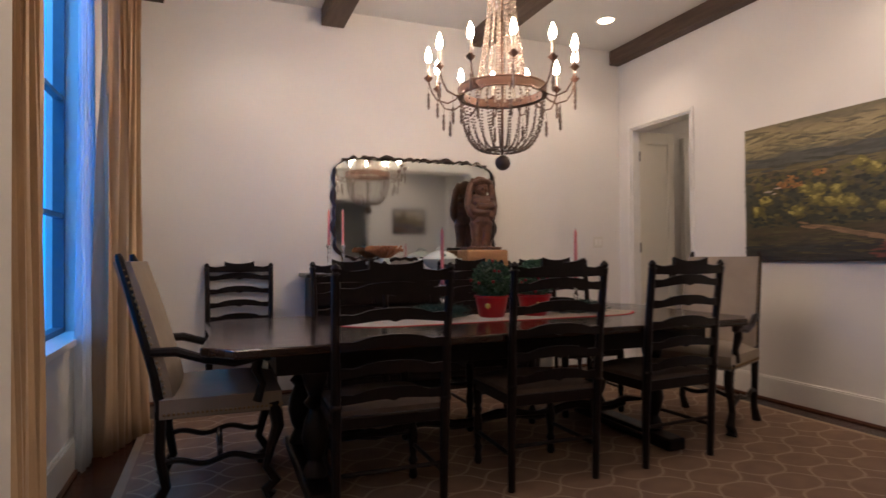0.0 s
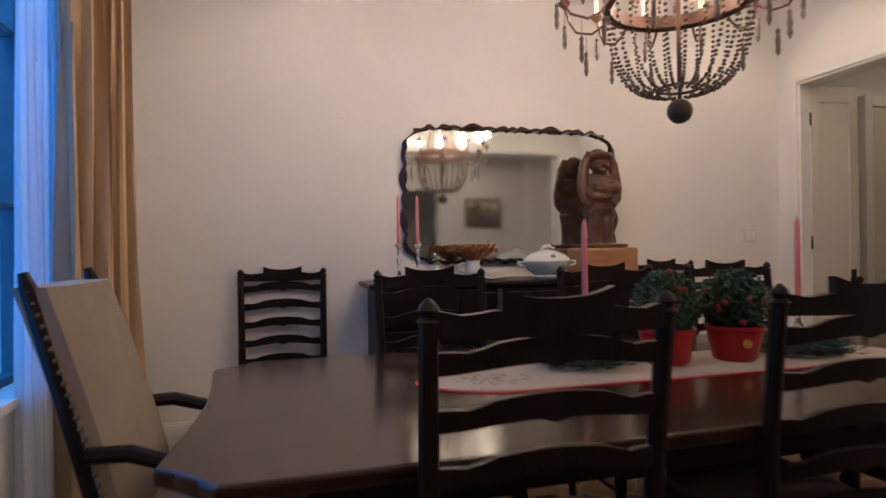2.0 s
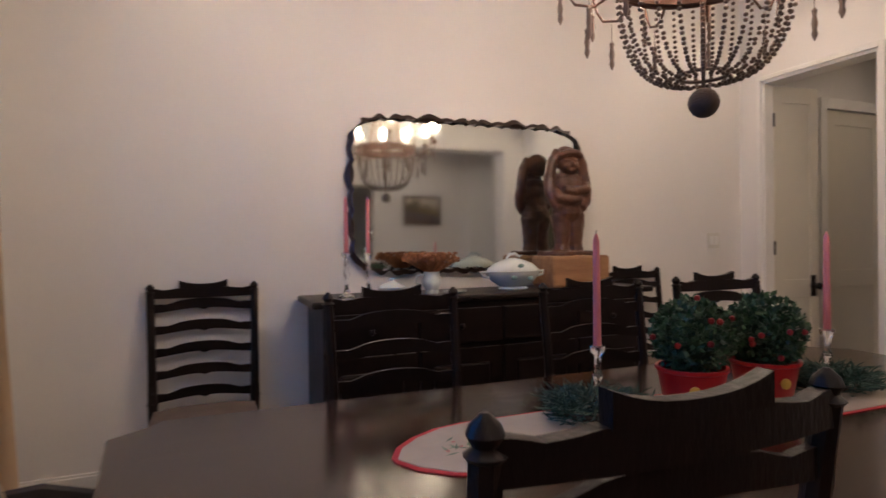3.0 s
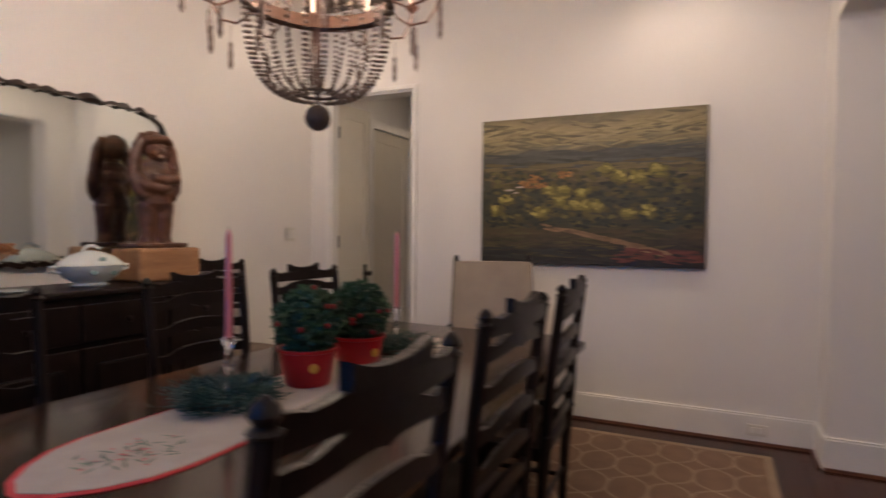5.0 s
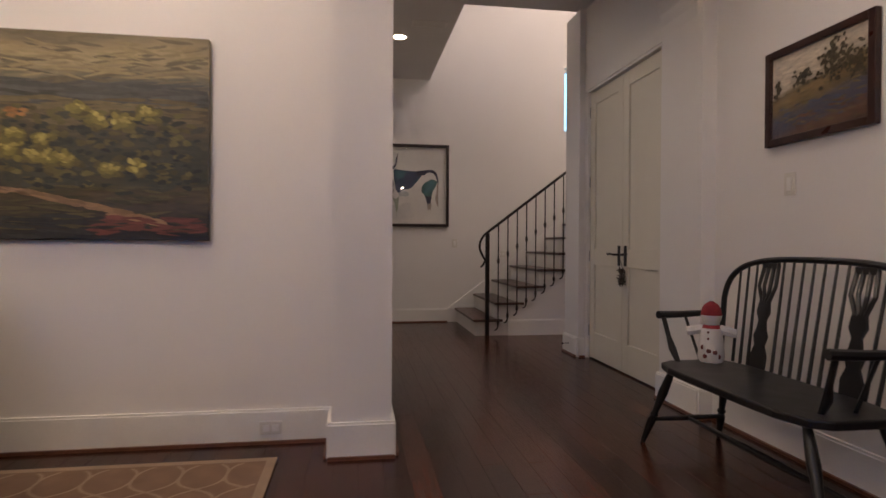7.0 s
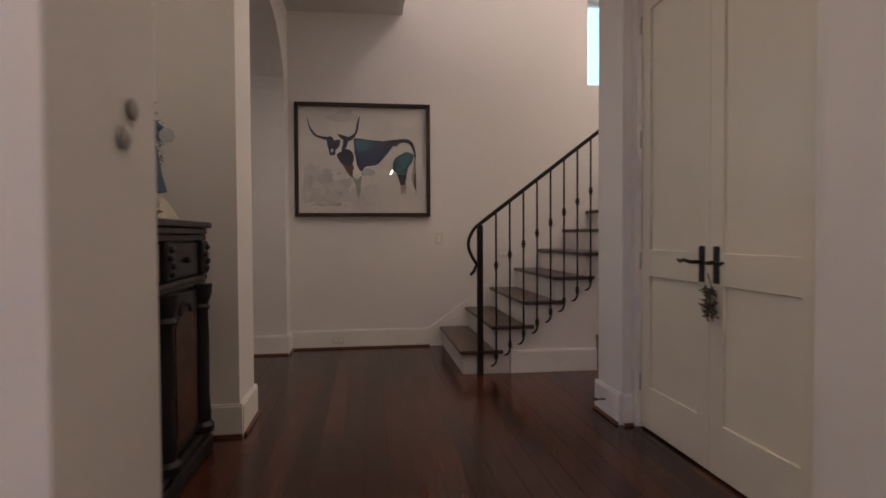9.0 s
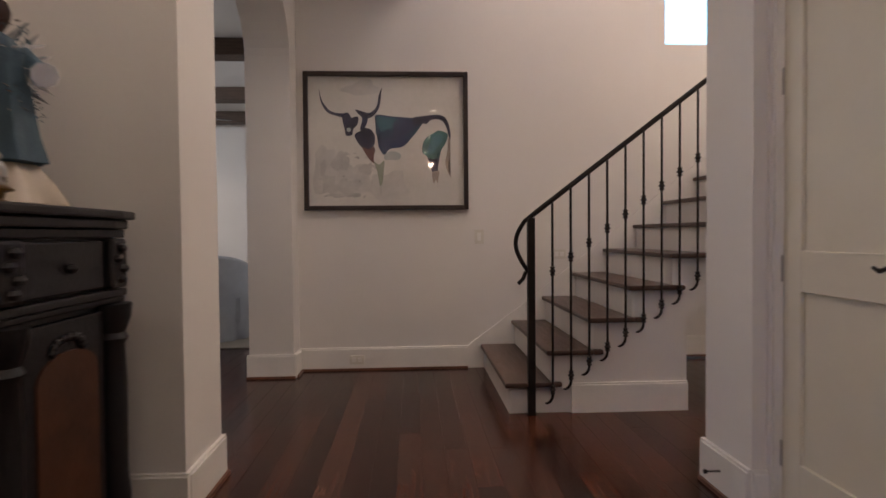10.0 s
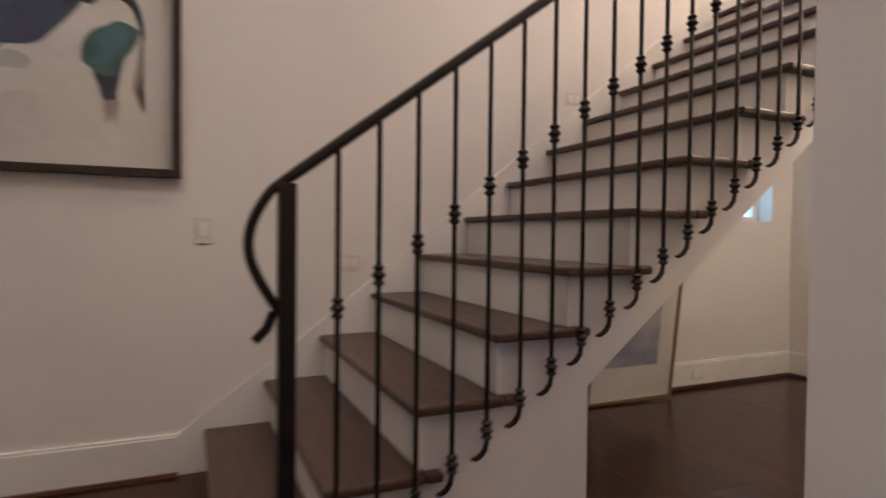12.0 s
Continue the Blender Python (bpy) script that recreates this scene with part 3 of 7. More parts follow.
while y > -4.22:
    zt = rail_z(y)
    zb = zt - 1.25
    bm = B()
    tube(bm, [(0, 0, 1.25), (0, 0, 0.06)], 0.0075, 6)
    for zk in (0.82, 0.10):
        lathe(bm, [(0.008, -0.030), (0.017, -0.022), (0.011, -0.012), (0.021, 0.0), (0.011, 0.012), (0.017, 0.022), (0.008, 0.030)], 8, (0, 0, zk))
    tube(bm, [(0, 0, 0.07), (0, 0.004, 0.045), (0.004, 0.016, 0.025), (0.008, 0.032, 0.014), (0.012, 0.045, 0.014)], [0.0075, 0.009, 0.009, 0.008, 0.004], 6)
    if bal is None:
        bal = part("baluster", bm, IRON, st, "", True)
        bal.location = (NX, y, zb)
    else:
        bm.free()
        o = bal.copy()
        scene.collection.objects.link(o)
        o.location = (NX, y, zb)
    y -= 0.1122

# ---- lights of the place, and added fill lamps ----
def can_light(x, y, z, power, colour=WARM):
    t = thing("recessed_light", pose(x, y, z), "round white recessed ceiling light, seen or added as fill, switched on", "ceiling light", "recessed ceiling lights")
    bm = B()
    lathe(bm, [(0.070, -0.004), (0.092, -0.006), (0.096, 0.0), (0.070, 0.0)], 24)
    part("trim_ring", bm, TRIM, t, "", True)
    bm = B()
    lathe(bm, [(0.068, -0.004), (0.068, -0.001)], 24)
    part("lens", bm, CANLIGHT, t)
    lamp("can_lamp", "SPOT", pose(x, y, z - 0.02), power, colour, size=0.06, cone=130)


# seen: (3.65, 4.62) and (7.37, 0.93); niche one inferred; the rest added as fill
for x, y, p in ((3.65, 4.62, 25), (3.65, 2.3, 38), (0.6, 4.5, 20), (0.6, 2.2, 12), (7.37, 0.93, 28), (5.6, 0.3, 15), (3.3, 0.2, 28), (0.6, 0.2, 40), (-1.8, 0.2, 30), (5.5, 1.92, 15)):
    can_light(x, y, H - 0.001, p, WARM if y > 1.95 else (1.0, 0.82, 0.74))
# unseen lights added to brighten the living room and the pantry
can_light(14.0, 5.3, LH - 0.001, 60)
can_light(5.3, 4.4, H - 0.001, 16)
# added blue lamp, out of view above the window, boosts the sky's light
sky_fill = lamp("window_sky_fill", "AREA", look((-0.98, 3.15, 3.75), (0.9, 3.2, 0.3)), 42, (0.10, 0.48, 1.0))
sky_fill.data.shape, sky_fill.data.size, sky_fill.data.size_y = "RECTANGLE", 2.1, 0.7
# bare point added to brighten the living room, no fixture there
lamp("living_fill", "POINT", pose(11.5, 5.5, 2.9), 95, (0.92, 0.93, 1.0), size=0.3)
# two unseen points added to fill the stairwell and the space beneath the stairs
lamp("stair_fill", "POINT", pose(7.3, -1.6, 5.6), 60, (1.0, 0.82, 0.74), size=0.3)
lamp("stair_hall_fill", "POINT", pose(7.1, -3.4, 2.7), 36, size=0.2)


# ---- dining room ----
def wavy_slat(bm, w, zc, h, bump, t=0.016, y=0.0, lean=0.0, notch=True):
    """Ladder slat across x with a bowed, shaped upper and lower edge."""
    n = 16
    top, bot = [], []
    for k in range(n + 1):
        u = k / n * 2 - 1
        x = u * w / 2
        s = math.cos(u * math.pi / 2) ** 1.3
        up = zc + h / 2 + bump * s - 0.010 * math.exp(-(abs(u) - 0.72) ** 2 / 0.02)
        lo = zc - h / 2 + bump * 0.75 * s - (0.010 * math.exp(-u * u / 0.006) if notch else 0)
        bow = -0.018 * (1 - u * u)
        top.append((x, bow, up)), bot.append((x, bow, lo))
    rows = []
    for dy in (0, t):
        rows.append([[bm.verts.new((x, y + b + dy + lean * z, z)) for x, b, z in line] for line in (top, bot)])
    (ft, fb), (bt, bb) = rows
    for k in range(n):
        bm.faces.new((ft[k], ft[k + 1], fb[k + 1], fb[k]))
        bm.faces.new((bt[k + 1], bt[k], bb[k], bb[k + 1]))
        bm.faces.new((ft[k + 1], ft[k], bt[k], bt[k + 1]))
        bm.faces.new((fb[k], fb[k + 1], bb[k + 1], bb[k]))
    for k in (0, n):
        bm.faces.new((ft[k], fb[k], bb[k], bt[k]))


def cushion(bm, x0, x1, y0, y1, z0, z1, puff=0.02, n=8):
    """Upholstered pad with a domed top."""
    grid = []
    for i in range(n + 1):
        row = []
        for j in range(n + 1):
            u, v = i / n * 2 - 1, j / n * 2 - 1
            row.append(bm.verts.new((x0 + (x1 - x0) * i / n, y0 + (y1 - y0) * j / n, z1 - puff + puff * (1 - abs(u) ** 3.5) ** 0.6 * (1 - abs(v) ** 3.5) ** 0.6)))
        grid.append(row)
    for i in range(n):
        for j in range(n):
            bm.faces.new((grid[i][j], grid[i + 1][j], grid[i + 1][j + 1], grid[i][j + 1]))
    rim = [grid[i][0] for i in range(n)] + [grid[n][j] for j in range(n)] + [grid[i][n] for i in range(n, 0, -1)] + [grid[0][j] for j in range(n, 0, -1)]
    low = [bm.verts.new((v.co.x, v.co.y, z0)) for v in rim]
    m = len(rim)
    for k in range(m):
        bm.faces.new((rim[k], low[k], low[(k + 1) % m], rim[(k + 1) % m]))
    bm.faces.new(low)


TURNED = [(0.018, 0.0), (0.024, 0.015), (0.020, 0.04), (0.016, 0.06), (0.026, 0.09), (0.016, 0.11), (0.023, 0.17), (0.026, 0.22), (0.017, 0.27), (0.027, 0.29), (0.017, 0.31), (0.025, 0.33), (0.025, 0.43)]
LEAN = -0.055


def dining_chair():
    t = thing("dining_chair", pose(0, 0, 0), "dark-stained ladder-back dining chair with a grey cloth seat", "chair", "ladder-back dining chairs")
    for s in (-1, 1):
        bm = B()
        tube(bm, [(s * 0.235, 0.02, 0.0), (s * 0.237, 0.01, 0.30), (s * 0.238, 0, 0.46), (s * 0.242, LEAN * 0.35, 0.75), (s * 0.246, LEAN, 1.045)], [0.018, 0.021, 0.024, 0.020, 0.019], 8)
        for z, r in ((0.50, 0.027), (0.55, 0.024)):
            lathe(bm, [(0.019, -0.014), (r, -0.004), (r, 0.004), (0.019, 0.014)], 10, (s * 0.239, -0.004, z))
        post = part("back_post", bm, DARK, t, "", True)
        bm = B()
        lathe(bm, [(0.018, 0), (0.024, 0.006), (0.014, 0.014), (0.021, 0.026), (0.017, 0.036), (0.004, 0.048)], 10, (s * 0.246, LEAN, 1.04))
        part("finial", bm, DARK, post, "", True)
        bm = B()
        lathe(bm, TURNED, 10, (s * 0.225, 0.43, 0))
        part("front_leg", bm, DARK, t, "", True)
        bm = B()
        tube(bm, [(s * 0.235, 0.03, 0.17), (s * 0.226, 0.42, 0.17)], 0.011, 8)
        part("side_stretcher", bm, DARK, t)
    for k, z in enumerate((0.970, 0.862, 0.752, 0.642, 0.532)):
        bm = B()
        wavy_slat(bm, 0.46, z - 0.005, 0.043, 0.024, y=LEAN * (z - 0.46) / 0.585 - 0.006)
        part("slat", bm, DARK, t)
    # crest rail with its raised middle
    bm = B()
    wavy_slat(bm, 0.50, 1.04, 0.052, -0.004, 0.024, y=LEAN - 0.012, notch=False)
    n = 10
    for k in range(n):
        u0, u1 = k / n * 2 - 1, (k + 1) / n * 2 - 1
        z0, z1 = [1.082 + 0.020 * abs(u) ** 2.5 for u in (u0, u1)]
        v = []
        for dy in (0, 0.024):
            for u, z in ((u0, 1.06), (u1, 1.06), (u1, z1), (u0, z0)):
                v.append(bm.verts.new((u * 0.115, LEAN - 0.012 - 0.018 + dy, z)))
        for f in ((0, 1, 2, 3), (7, 6, 5, 4), (3, 2, 6, 7)) + (((0, 3, 7, 4),) if k == 0 else ()) + (((1, 5, 6, 2),) if k == n - 1 else ()):
            bm.faces.new([v[i] for i in f])
    bmesh.ops.remove_doubles(bm, verts=bm.verts[:], dist=1e-4)
    part("crest_rail", bm, DARK, t, "shaped crest rail")
    bm = B()
    box(bm, -0.245, 0.245, 0.0, 0.445, 0.40, 0.452, 0.006)
    part("seat_frame", bm, DARK, t)
    bm = B()
    cushion(bm, -0.235, 0.235, 0.025, 0.45, 0.452, 0.508, 0.035)
    part("seat", bm, SEAT, t, "grey-brown cloth seat", True)
    bm = B()
    tube(bm, [(-0.226, 0.43, 0.23), (-0.1, 0.43, 0.235), (0, 0.43, 0.25), (0.1, 0.43, 0.235), (0.226, 0.43, 0.23)], [0.010, 0.013, 0.022, 0.013, 0.010], 8)
    part("front_stretcher", bm, DARK, t, "", True)
    bm = B()
    tube(bm, [(-0.235, 0.02, 0.21), (0.235, 0.02, 0.21)], 0.010, 8)
    part("back_stretcher", bm, DARK, t)
    return t


chair = dining_chair()
chair.matrix_world = pose(0.99, 2.605, 0.0145, 0, 0, -1)
for x, y, r in ((1.83, 2.66, -1), (2.625, 2.68, 3), (1.14, 4.06, 181), (2.04, 4.06, 179), (2.79, 4.08, 177)):
    copy_thing(chair, pose(x, y, 0.0145, 0, 0, r))
for x, y, r in ((0.478, 5.19, 180), (3.20, 5.19, 180)):
    c = copy_thing(chair, pose(x, y, 0.001 if y > 5 else 0.0145, 0, 0, r))
    c["label"] = "dark ladder-back dining chair standing against the plaster wall"


def wavy_bar(bm, a, b, amp, r, waves=2.5, flat=None):
    a, b = Vector(a), Vector(b)
    n = 22
    tube(bm, [a.lerp(b, k / n) + Vector((0, 0, amp * math.sin(k / n * waves * 2 * math.pi))) for k in range(n + 1)], r, 7)


def armchair():
    """Tall upholstered host chair; faces +x, back foot near x = 0."""
    t = thing("armchair", pose(0, 0, 0), "tall upholstered armchair with nailheads and carved dark frame", "armchair", "host chairs at the table ends")
    W = 0.26
    bm = B()
    # slanted padded back
    n = 10
    rows = []
    for i in range(n + 1):
        z = 0.50 + 0.60 * i / n
        x = 0.07 - 0.17 * (i / n) ** 1.2
        rows.append((x, z, W - 0.02 * (i / n)))
    rings = []
    for x, z, w in rows:
        ring = [bm.verts.new((x + dx, dy, z)) for dx, dy in ((-0.035, -w), (0.035, -w), (0.062, -w * 0.7), (0.070, 0), (0.062, w * 0.7), (0.035, w), (-0.035, w), (-0.045, 0))]
        rings.append(ring)
    for a, b in zip(rings, rings[1:]):
        for k in range(8):
            bm.faces.new((a[k], a[(k + 1) % 8], b[(k + 1) % 8], b[k]))
    bm.faces.new(rings[0][::-1]), bm.faces.new(rings[-1])
    back = part("backrest", bm, LINEN, t, "beige linen back", True)
    bm = B()
    for s in (-1, 1):
        for i in range(22):
            f = i / 21
            z, x = 0.52 + 0.57 * f, 0.07 - 0.17 * f ** 1.2
            ball(bm, (x - 0.0, s * (W - 0.02 * f + 0.002), z), 0.008, 6)
    part("nailheads", bm, BRASS, back, "row of dark nailheads")
    for s in (-1, 1):
        bm = B()
        tube(bm, [(0.02, s * (W - 0.02), 0.0), (0.075, s * (W - 0.02), 0.10), (0.05, s * (W - 0.02), 0.25), (0.055, s * (W - 0.015), 0.46), (0.03, s * (W - 0.015), 0.60), (-0.105, s * (W - 0.03), 1.10), (-0.115, s * (W - 0.03), 1.135)],
             [0.03, 0.022, 0.022, 0.026, 0.022, 0.020, 0.012], 8)
        part("back_post", bm, DARK, t, "", True)
        bm = B()
        tube(bm, [(0.52, s * 0.25, 0.0), (0.50, s * 0.25, 0.03), (0.545, s * 0.25, 0.07), (0.50, s * 0.25, 0.14), (0.52, s * 0.25, 0.22), (0.555, s * 0.25, 0.32), (0.535, s * 0.25, 0.44)], [0.034, 0.026, 0.028, 0.020, 0.022, 0.030, 0.032], 8)
        part("front_leg", bm, DARK, t, "", True)
        bm = B()
        tube(bm, [(0.02, s * 0.255, 0.70), (0.12, s * 0.27, 0.70), (0.24, s * 0.285, 0.66), (0.36, s * 0.29, 0.64), (0.46, s * 0.285, 0.66), (0.50, s * 0.28, 0.665), (0.515, s * 0.28, 0.64)], [0.020, 0.022, 0.020, 0.022, 0.026, 0.028, 0.018], 8)
        arm = part("arm", bm, DARK, t, "curved scroll arm", True)
        bm = B()
        tube(bm, [(0.47, s * 0.282, 0.655), (0.455, s * 0.275, 0.60), (0.485, s * 0.268, 0.53), (0.46, s * 0.262, 0.45)], [0.020, 0.026, 0.018, 0.026], 8)
        part("arm_post", bm, DARK, arm, "", True)
        bm = B()
        wavy_bar(bm, (0.055, s * 0.24, 0.20), (0.53, s * 0.25, 0.20), 0.014, 0.014, 2)
        part("side_stretcher", bm, DARK, t, "wavy carved stretcher", True)
    bm = B()
    wavy_bar(bm, (0.30, -0.245, 0.20), (0.30, 0.245, 0.20), 0.012, 0.014, 2)
    part("cross_stretcher", bm, DARK, t, "", True)
    bm = B()
    box(bm, 0.03, 0.555, -0.265, 0.265, 0.40, 0.445, 0.008)
    part("seat_frame", bm, DARK, t)
    bm = B()
    cushion(bm, 0.05, 0.57, -0.272, 0.272, 0.405, 0.535, 0.045)
    seat = part("seat", bm, LINEN, t, "beige linen seat", True)
    bm = B()
    for i in range(26):
        ball(bm, (0.572, -0.26 + 0.52 * i / 25, 0.425), 0.007, 6)
        for s in (-1, 1):
            ball(bm, (0.07 + 0.49 * i / 25, s * 0.274, 0.425), 0.007, 6)
    part("nailheads", bm, BRASS, seat)
    return t


ac = armchair()
ac.matrix_world = pose(0.015, 3.335, 0.0145, 0, 0, 0)
copy_thing(ac, pose(3.62, 3.345, 0.0145, 0, 0, 203))

# table: long top with clipped, rounded ends over two carved trestles
TX0, TX1, TY0, TY1 = 0.235, 3.235, 2.665, 3.925
table = thing("dining_table", pose(0, 0, 0.0), "long dark polished wooden dining table on carved trestle legs", "table")


def table_outline():
    c, mx, my = 0.13, (TX0 + TX1) / 2, (TY0 + TY1) / 2
    hx, hy = (TX1 - TX0) / 2, (TY1 - TY0) / 2
    # cut corners, hollowed a little, and gently bowed ends
    quarter = [(hx - 0.035, 0.0), (hx - 0.025, 0.22), (hx, hy - c), (hx - 0.045, hy - c + 0.035), (hx - c + 0.035, hy - 0.045), (hx - c, hy), (0.6, hy - 0.006)]
    ring = quarter + [(-x, y) for x, y in quarter[::-1]]
    ring += [(x, -y) for x, y in ring[::-1] if y > 0.001]
    return [(mx + x, my + y) for x, y in ring]


bm = B()
slab(bm, table_outline(), 0.725, 0.763)
top = part("tabletop", bm, TABLE, table, "polished plank top", False, 0.008)
bm = B()
box(bm, TX0 + 0.30, TX1 - 0.30, TY0 + 0.14, TY0 + 0.17, 0.62, 0.724, 0.004)
box(bm, TX0 + 0.30, TX1 - 0.30, TY1 - 0.17, TY1 - 0.14, 0.62, 0.724, 0.004)
box(bm, TX0 + 0.30, TX0 + 0.33, TY0 + 0.17, TY1 - 0.17, 0.62, 0.724, 0.004)
box(bm, TX1 - 0.33, TX1 - 0.30, TY0 + 0.17, TY1 - 0.17, 0.62, 0.724, 0.004)
part("apron", bm, DARK, table)
BALU = [(0.045, 0), (0.062, 0.02), (0.05, 0.06), (0.032, 0.09), (0.05, 0.13), (0.066, 0.2), (0.055, 0.27), (0.03, 0.33), (0.055, 0.36), (0.03, 0.39), (0.055, 0.45), (0.066, 0.50), (0.05, 0.54), (0.06, 0.56)]
for x in (TX0 + 0.50, TX1 - 0.50):
    bm = B()
    box(bm, x - 0.06, x + 0.06, TY0 + 0.16, TY1 - 0.16, 0.0145, 0.085, 0.012)
    foot = part("trestle_foot", bm, DARK, table)
    for y in (TY0 + 0.36, TY1 - 0.36):
        bm = B()
        lathe(bm, BALU, 14, (x, y, 0.084))
        part("trestle_leg", bm, DARK, table, "turned and carved leg", True)
    bm = B()
    box(bm, x - 0.05, x + 0.05, TY0 + 0.18, TY1 - 0.18, 0.63, 0.724, 0.008)
    part("trestle_head", bm, DARK, table)
bm = B()
wavy_bar(bm, (TX0 + 0.50, 3.295, 0.19), (TX1 - 0.50, 3.295, 0.19), 0.02, 0.028, 4)
part("long_stretcher", bm, DARK, table, "", True)

# runner with red edging and pointed ends
RX0, RX1, RY0, RY1, RZ = 0.90, 2.82, 3.145, 3.515, 0.764


def runner_outline(d):
    m = (RY0 + RY1) / 2
    h = (RY1 - RY0) / 2
    taper = ((0.0, 0.02), (0.03, 0.35), (0.09, 0.66), (0.17, 0.90), (0.26, 1.0))
    left = [(RX0 + a - d, m - h * b - d) for a, b in taper]
    right = [(RX1 - a + d, m - h * b - d) for a, b in taper[::-1]]
    return left + right + [(x, 2 * m - y) for x, y in right[::-1] + left[::-1]]


run = thing("table_runner", pose(0, 0, 0), "cream embroidered table runner with a red border", "table runner")
bm = B()
slab(bm, runner_outline(0.012), RZ, RZ + 0.002)
part("border", bm, REDCLOTH, run)
bm = B()
slab(bm, runner_outline(0), RZ + 0.0022, RZ + 0.004)
part("cloth", bm, CLOTH, run)
random.seed(9)
for mt, nm, cnt in ((BERRY, "red_stitching", 26), (LEAF, "green_stitching", 40)):
    bm = B()
    for cx in (1.14, 2.60):
        for k in range(cnt):
            a, r = random.random() * 6.28, random.random() ** 0.5
            x, y = cx + 0.12 * r * math.cos(a), 3.33 + 0.11 * r * math.sin(a)
            ang = random.random() * 3.14
            dx, dy = math.cos(ang), math.sin(ang)
            l, w = (0.007, 0.006) if mt is BERRY else (0.022, 0.004)
            bm.faces.new([bm.verts.new((x + dx * p - dy * q, y + dy * p + dx * q, RZ + 0.0046)) for p, q in ((-l, 0), (0, -w), (l, 0), (0, w))])
    part(nm, bm, mt, run)


def leaf_card(bm, p, way, size, width):
    way = Vector(way).normalized()
    x, y = frame_of(way)
    a = random.random() * 6.28
    side = x * math.cos(a) + y * math.sin(a)
    up = way.cross(side)
    v = [bm.verts.new(p), bm.verts.new(p + way * size * 0.5 + side * width + up * size * 0.08), bm.verts.new(p + way * size), bm.verts.new(p + way * size * 0.5 - side * width + up * size * 0.08)]
    bm.faces.new((v[0], v[1], v[2])), bm.faces.new((v[0], v[2], v[3]))


def topiary(x, y, r):
    t = thing("topiary", pose(x, y, RZ + 0.004, 0, 0, r), "round green boxwood topiary with red berries in a red pot", "plant", "topiaries on the dining table")
    bm = B()
    lathe(bm, [(0.070, 0), (0.078, 0.01), (0.098, 0.115), (0.104, 0.118), (0.104, 0.128), (0.094, 0.128), (0.088, 0.10), (0.0, 0.10)], 20)
    pot = part("pot", bm, REDPOT, t, "glossy red pot", True)
    bm = B()
    lathe(bm, [(0.016, -0.002), (0.016, 0.003), (0.006, 0.006)], 12, m=pose(-0.060, -0.072, 0.07, 90, 0, -40))
    part("medal", bm, mat("gold_seal", (0.7, 0.45, 0.10), 0.3, None, 10, 0, metal=0.6), pot, "small gold seal")
    bm = B()
    c = Vector((0, 0, 0.215))
    for k in range(1700):
        d = Vector((random.gauss(0, 1), random.gauss(0, 1), random.gauss(0, 1))).normalized()
        rr = 0.114 * random.uniform(0.74, 1.0) * (1 + 0.08 * noise.noise(d * 3))
        leaf_card(bm, c + d * rr, d + Vector((random.uniform(-1, 1), random.uniform(-1, 1), random.uniform(-0.6, 1))) * 1.5, 0.021, 0.0085)
    ball(bm, c, 0.084, 12)
    part("foliage", bm, LEAF, t)
    bm = B()
    ball(bm, (0, 0, 0), 0.010, 6)
    berry = part("berry", bm, BERRY, t, "", True)
    for k in range(14):
        d = Vector((random.gauss(0, 1), random.gauss(0, 1), random.gauss(0, 0.6))).normalized()
        if k:
            berry = berry.copy()
            scene.collection.objects.link(berry)
        berry.location = c + d * 0.122


topiary(1.83, 3.355, 0)
topiary(2.11, 3.335, 25)


def wreath(x, y, rx, ry, lab):
    t = thing("greenery_wreath", pose(x, y, RZ + 0.005), lab, "wreath", "candle wreaths on the table")
    bm = B()
    for k in range(1300):
        a = random.random() * 6.283
        q = random.gauss(0, 0.028)
        p = Vector(((rx + q) * math.cos(a), (ry + q) * math.sin(a), 0.006 + random.random() * 0.05))
        leaf_card(bm, p, (math.cos(a) + random.uniform(-1.4, 1.4), math.sin(a) + random.uniform(-1.4, 1.4), random.uniform(-0.05, 0.9)), random.uniform(0.03, 0.055), 0.0028)
    part("needles", bm, PINE, t)
    bm = B()
    tube(bm, [(rx * math.cos(a), ry * math.sin(a), 0.02) for a in [6.283 * k / 20 for k in range(21)]], 0.012, 6)
    part("branch_ring", bm, BEAM, t)


wreath(1.52, 3.41, 0.10, 0.085, "green pine wreath round a candlestick on the runner")
wreath(2.42, 3.34, 0.11, 0.09, "green pine and cone wreath round a candlestick")


def candlestick(x, y, z, h, ch, group, lab):
    t = thing("candlestick", pose(x, y, z), lab, "candlestick", group)
    bm = B()
    lathe(bm, [(0.042, 0), (0.044, 0.006), (0.030, 0.014), (0.012, 0.022), (0.018, 0.035), (0.009, 0.05), (0.009, h * 0.45), (0.017, h * 0.55), (0.009, h * 0.65), (0.012, h - 0.03), (0.022, h - 0.02), (0.024, h - 0.004), (0.013, h)], 14)
    part("holder", bm, CRYSTAL, t, "clear crystal holder", True)
    bm = B()
    lathe(bm, [(0.0115, h - 0.006), (0.0115, h + 0.02), (0.0095, h + ch - 0.02), (0.003, h + ch)], 12)
    c = part("candle", bm, PINK, t, "tall pink taper candle", True)
    bm = B()
    tube(bm, [(0, 0, h + ch - 0.002), (0.001, 0, h + ch + 0.010)], 0.0012, 5)
    part("wick", bm, BLACK, c)


for x, y in ((1.545, 3.43), (2.42, 3.345)):
    candlestick(x, y, RZ + 0.005, 0.20, 0.325, "table candlesticks", "pink taper candle in a crystal candlestick on the table")

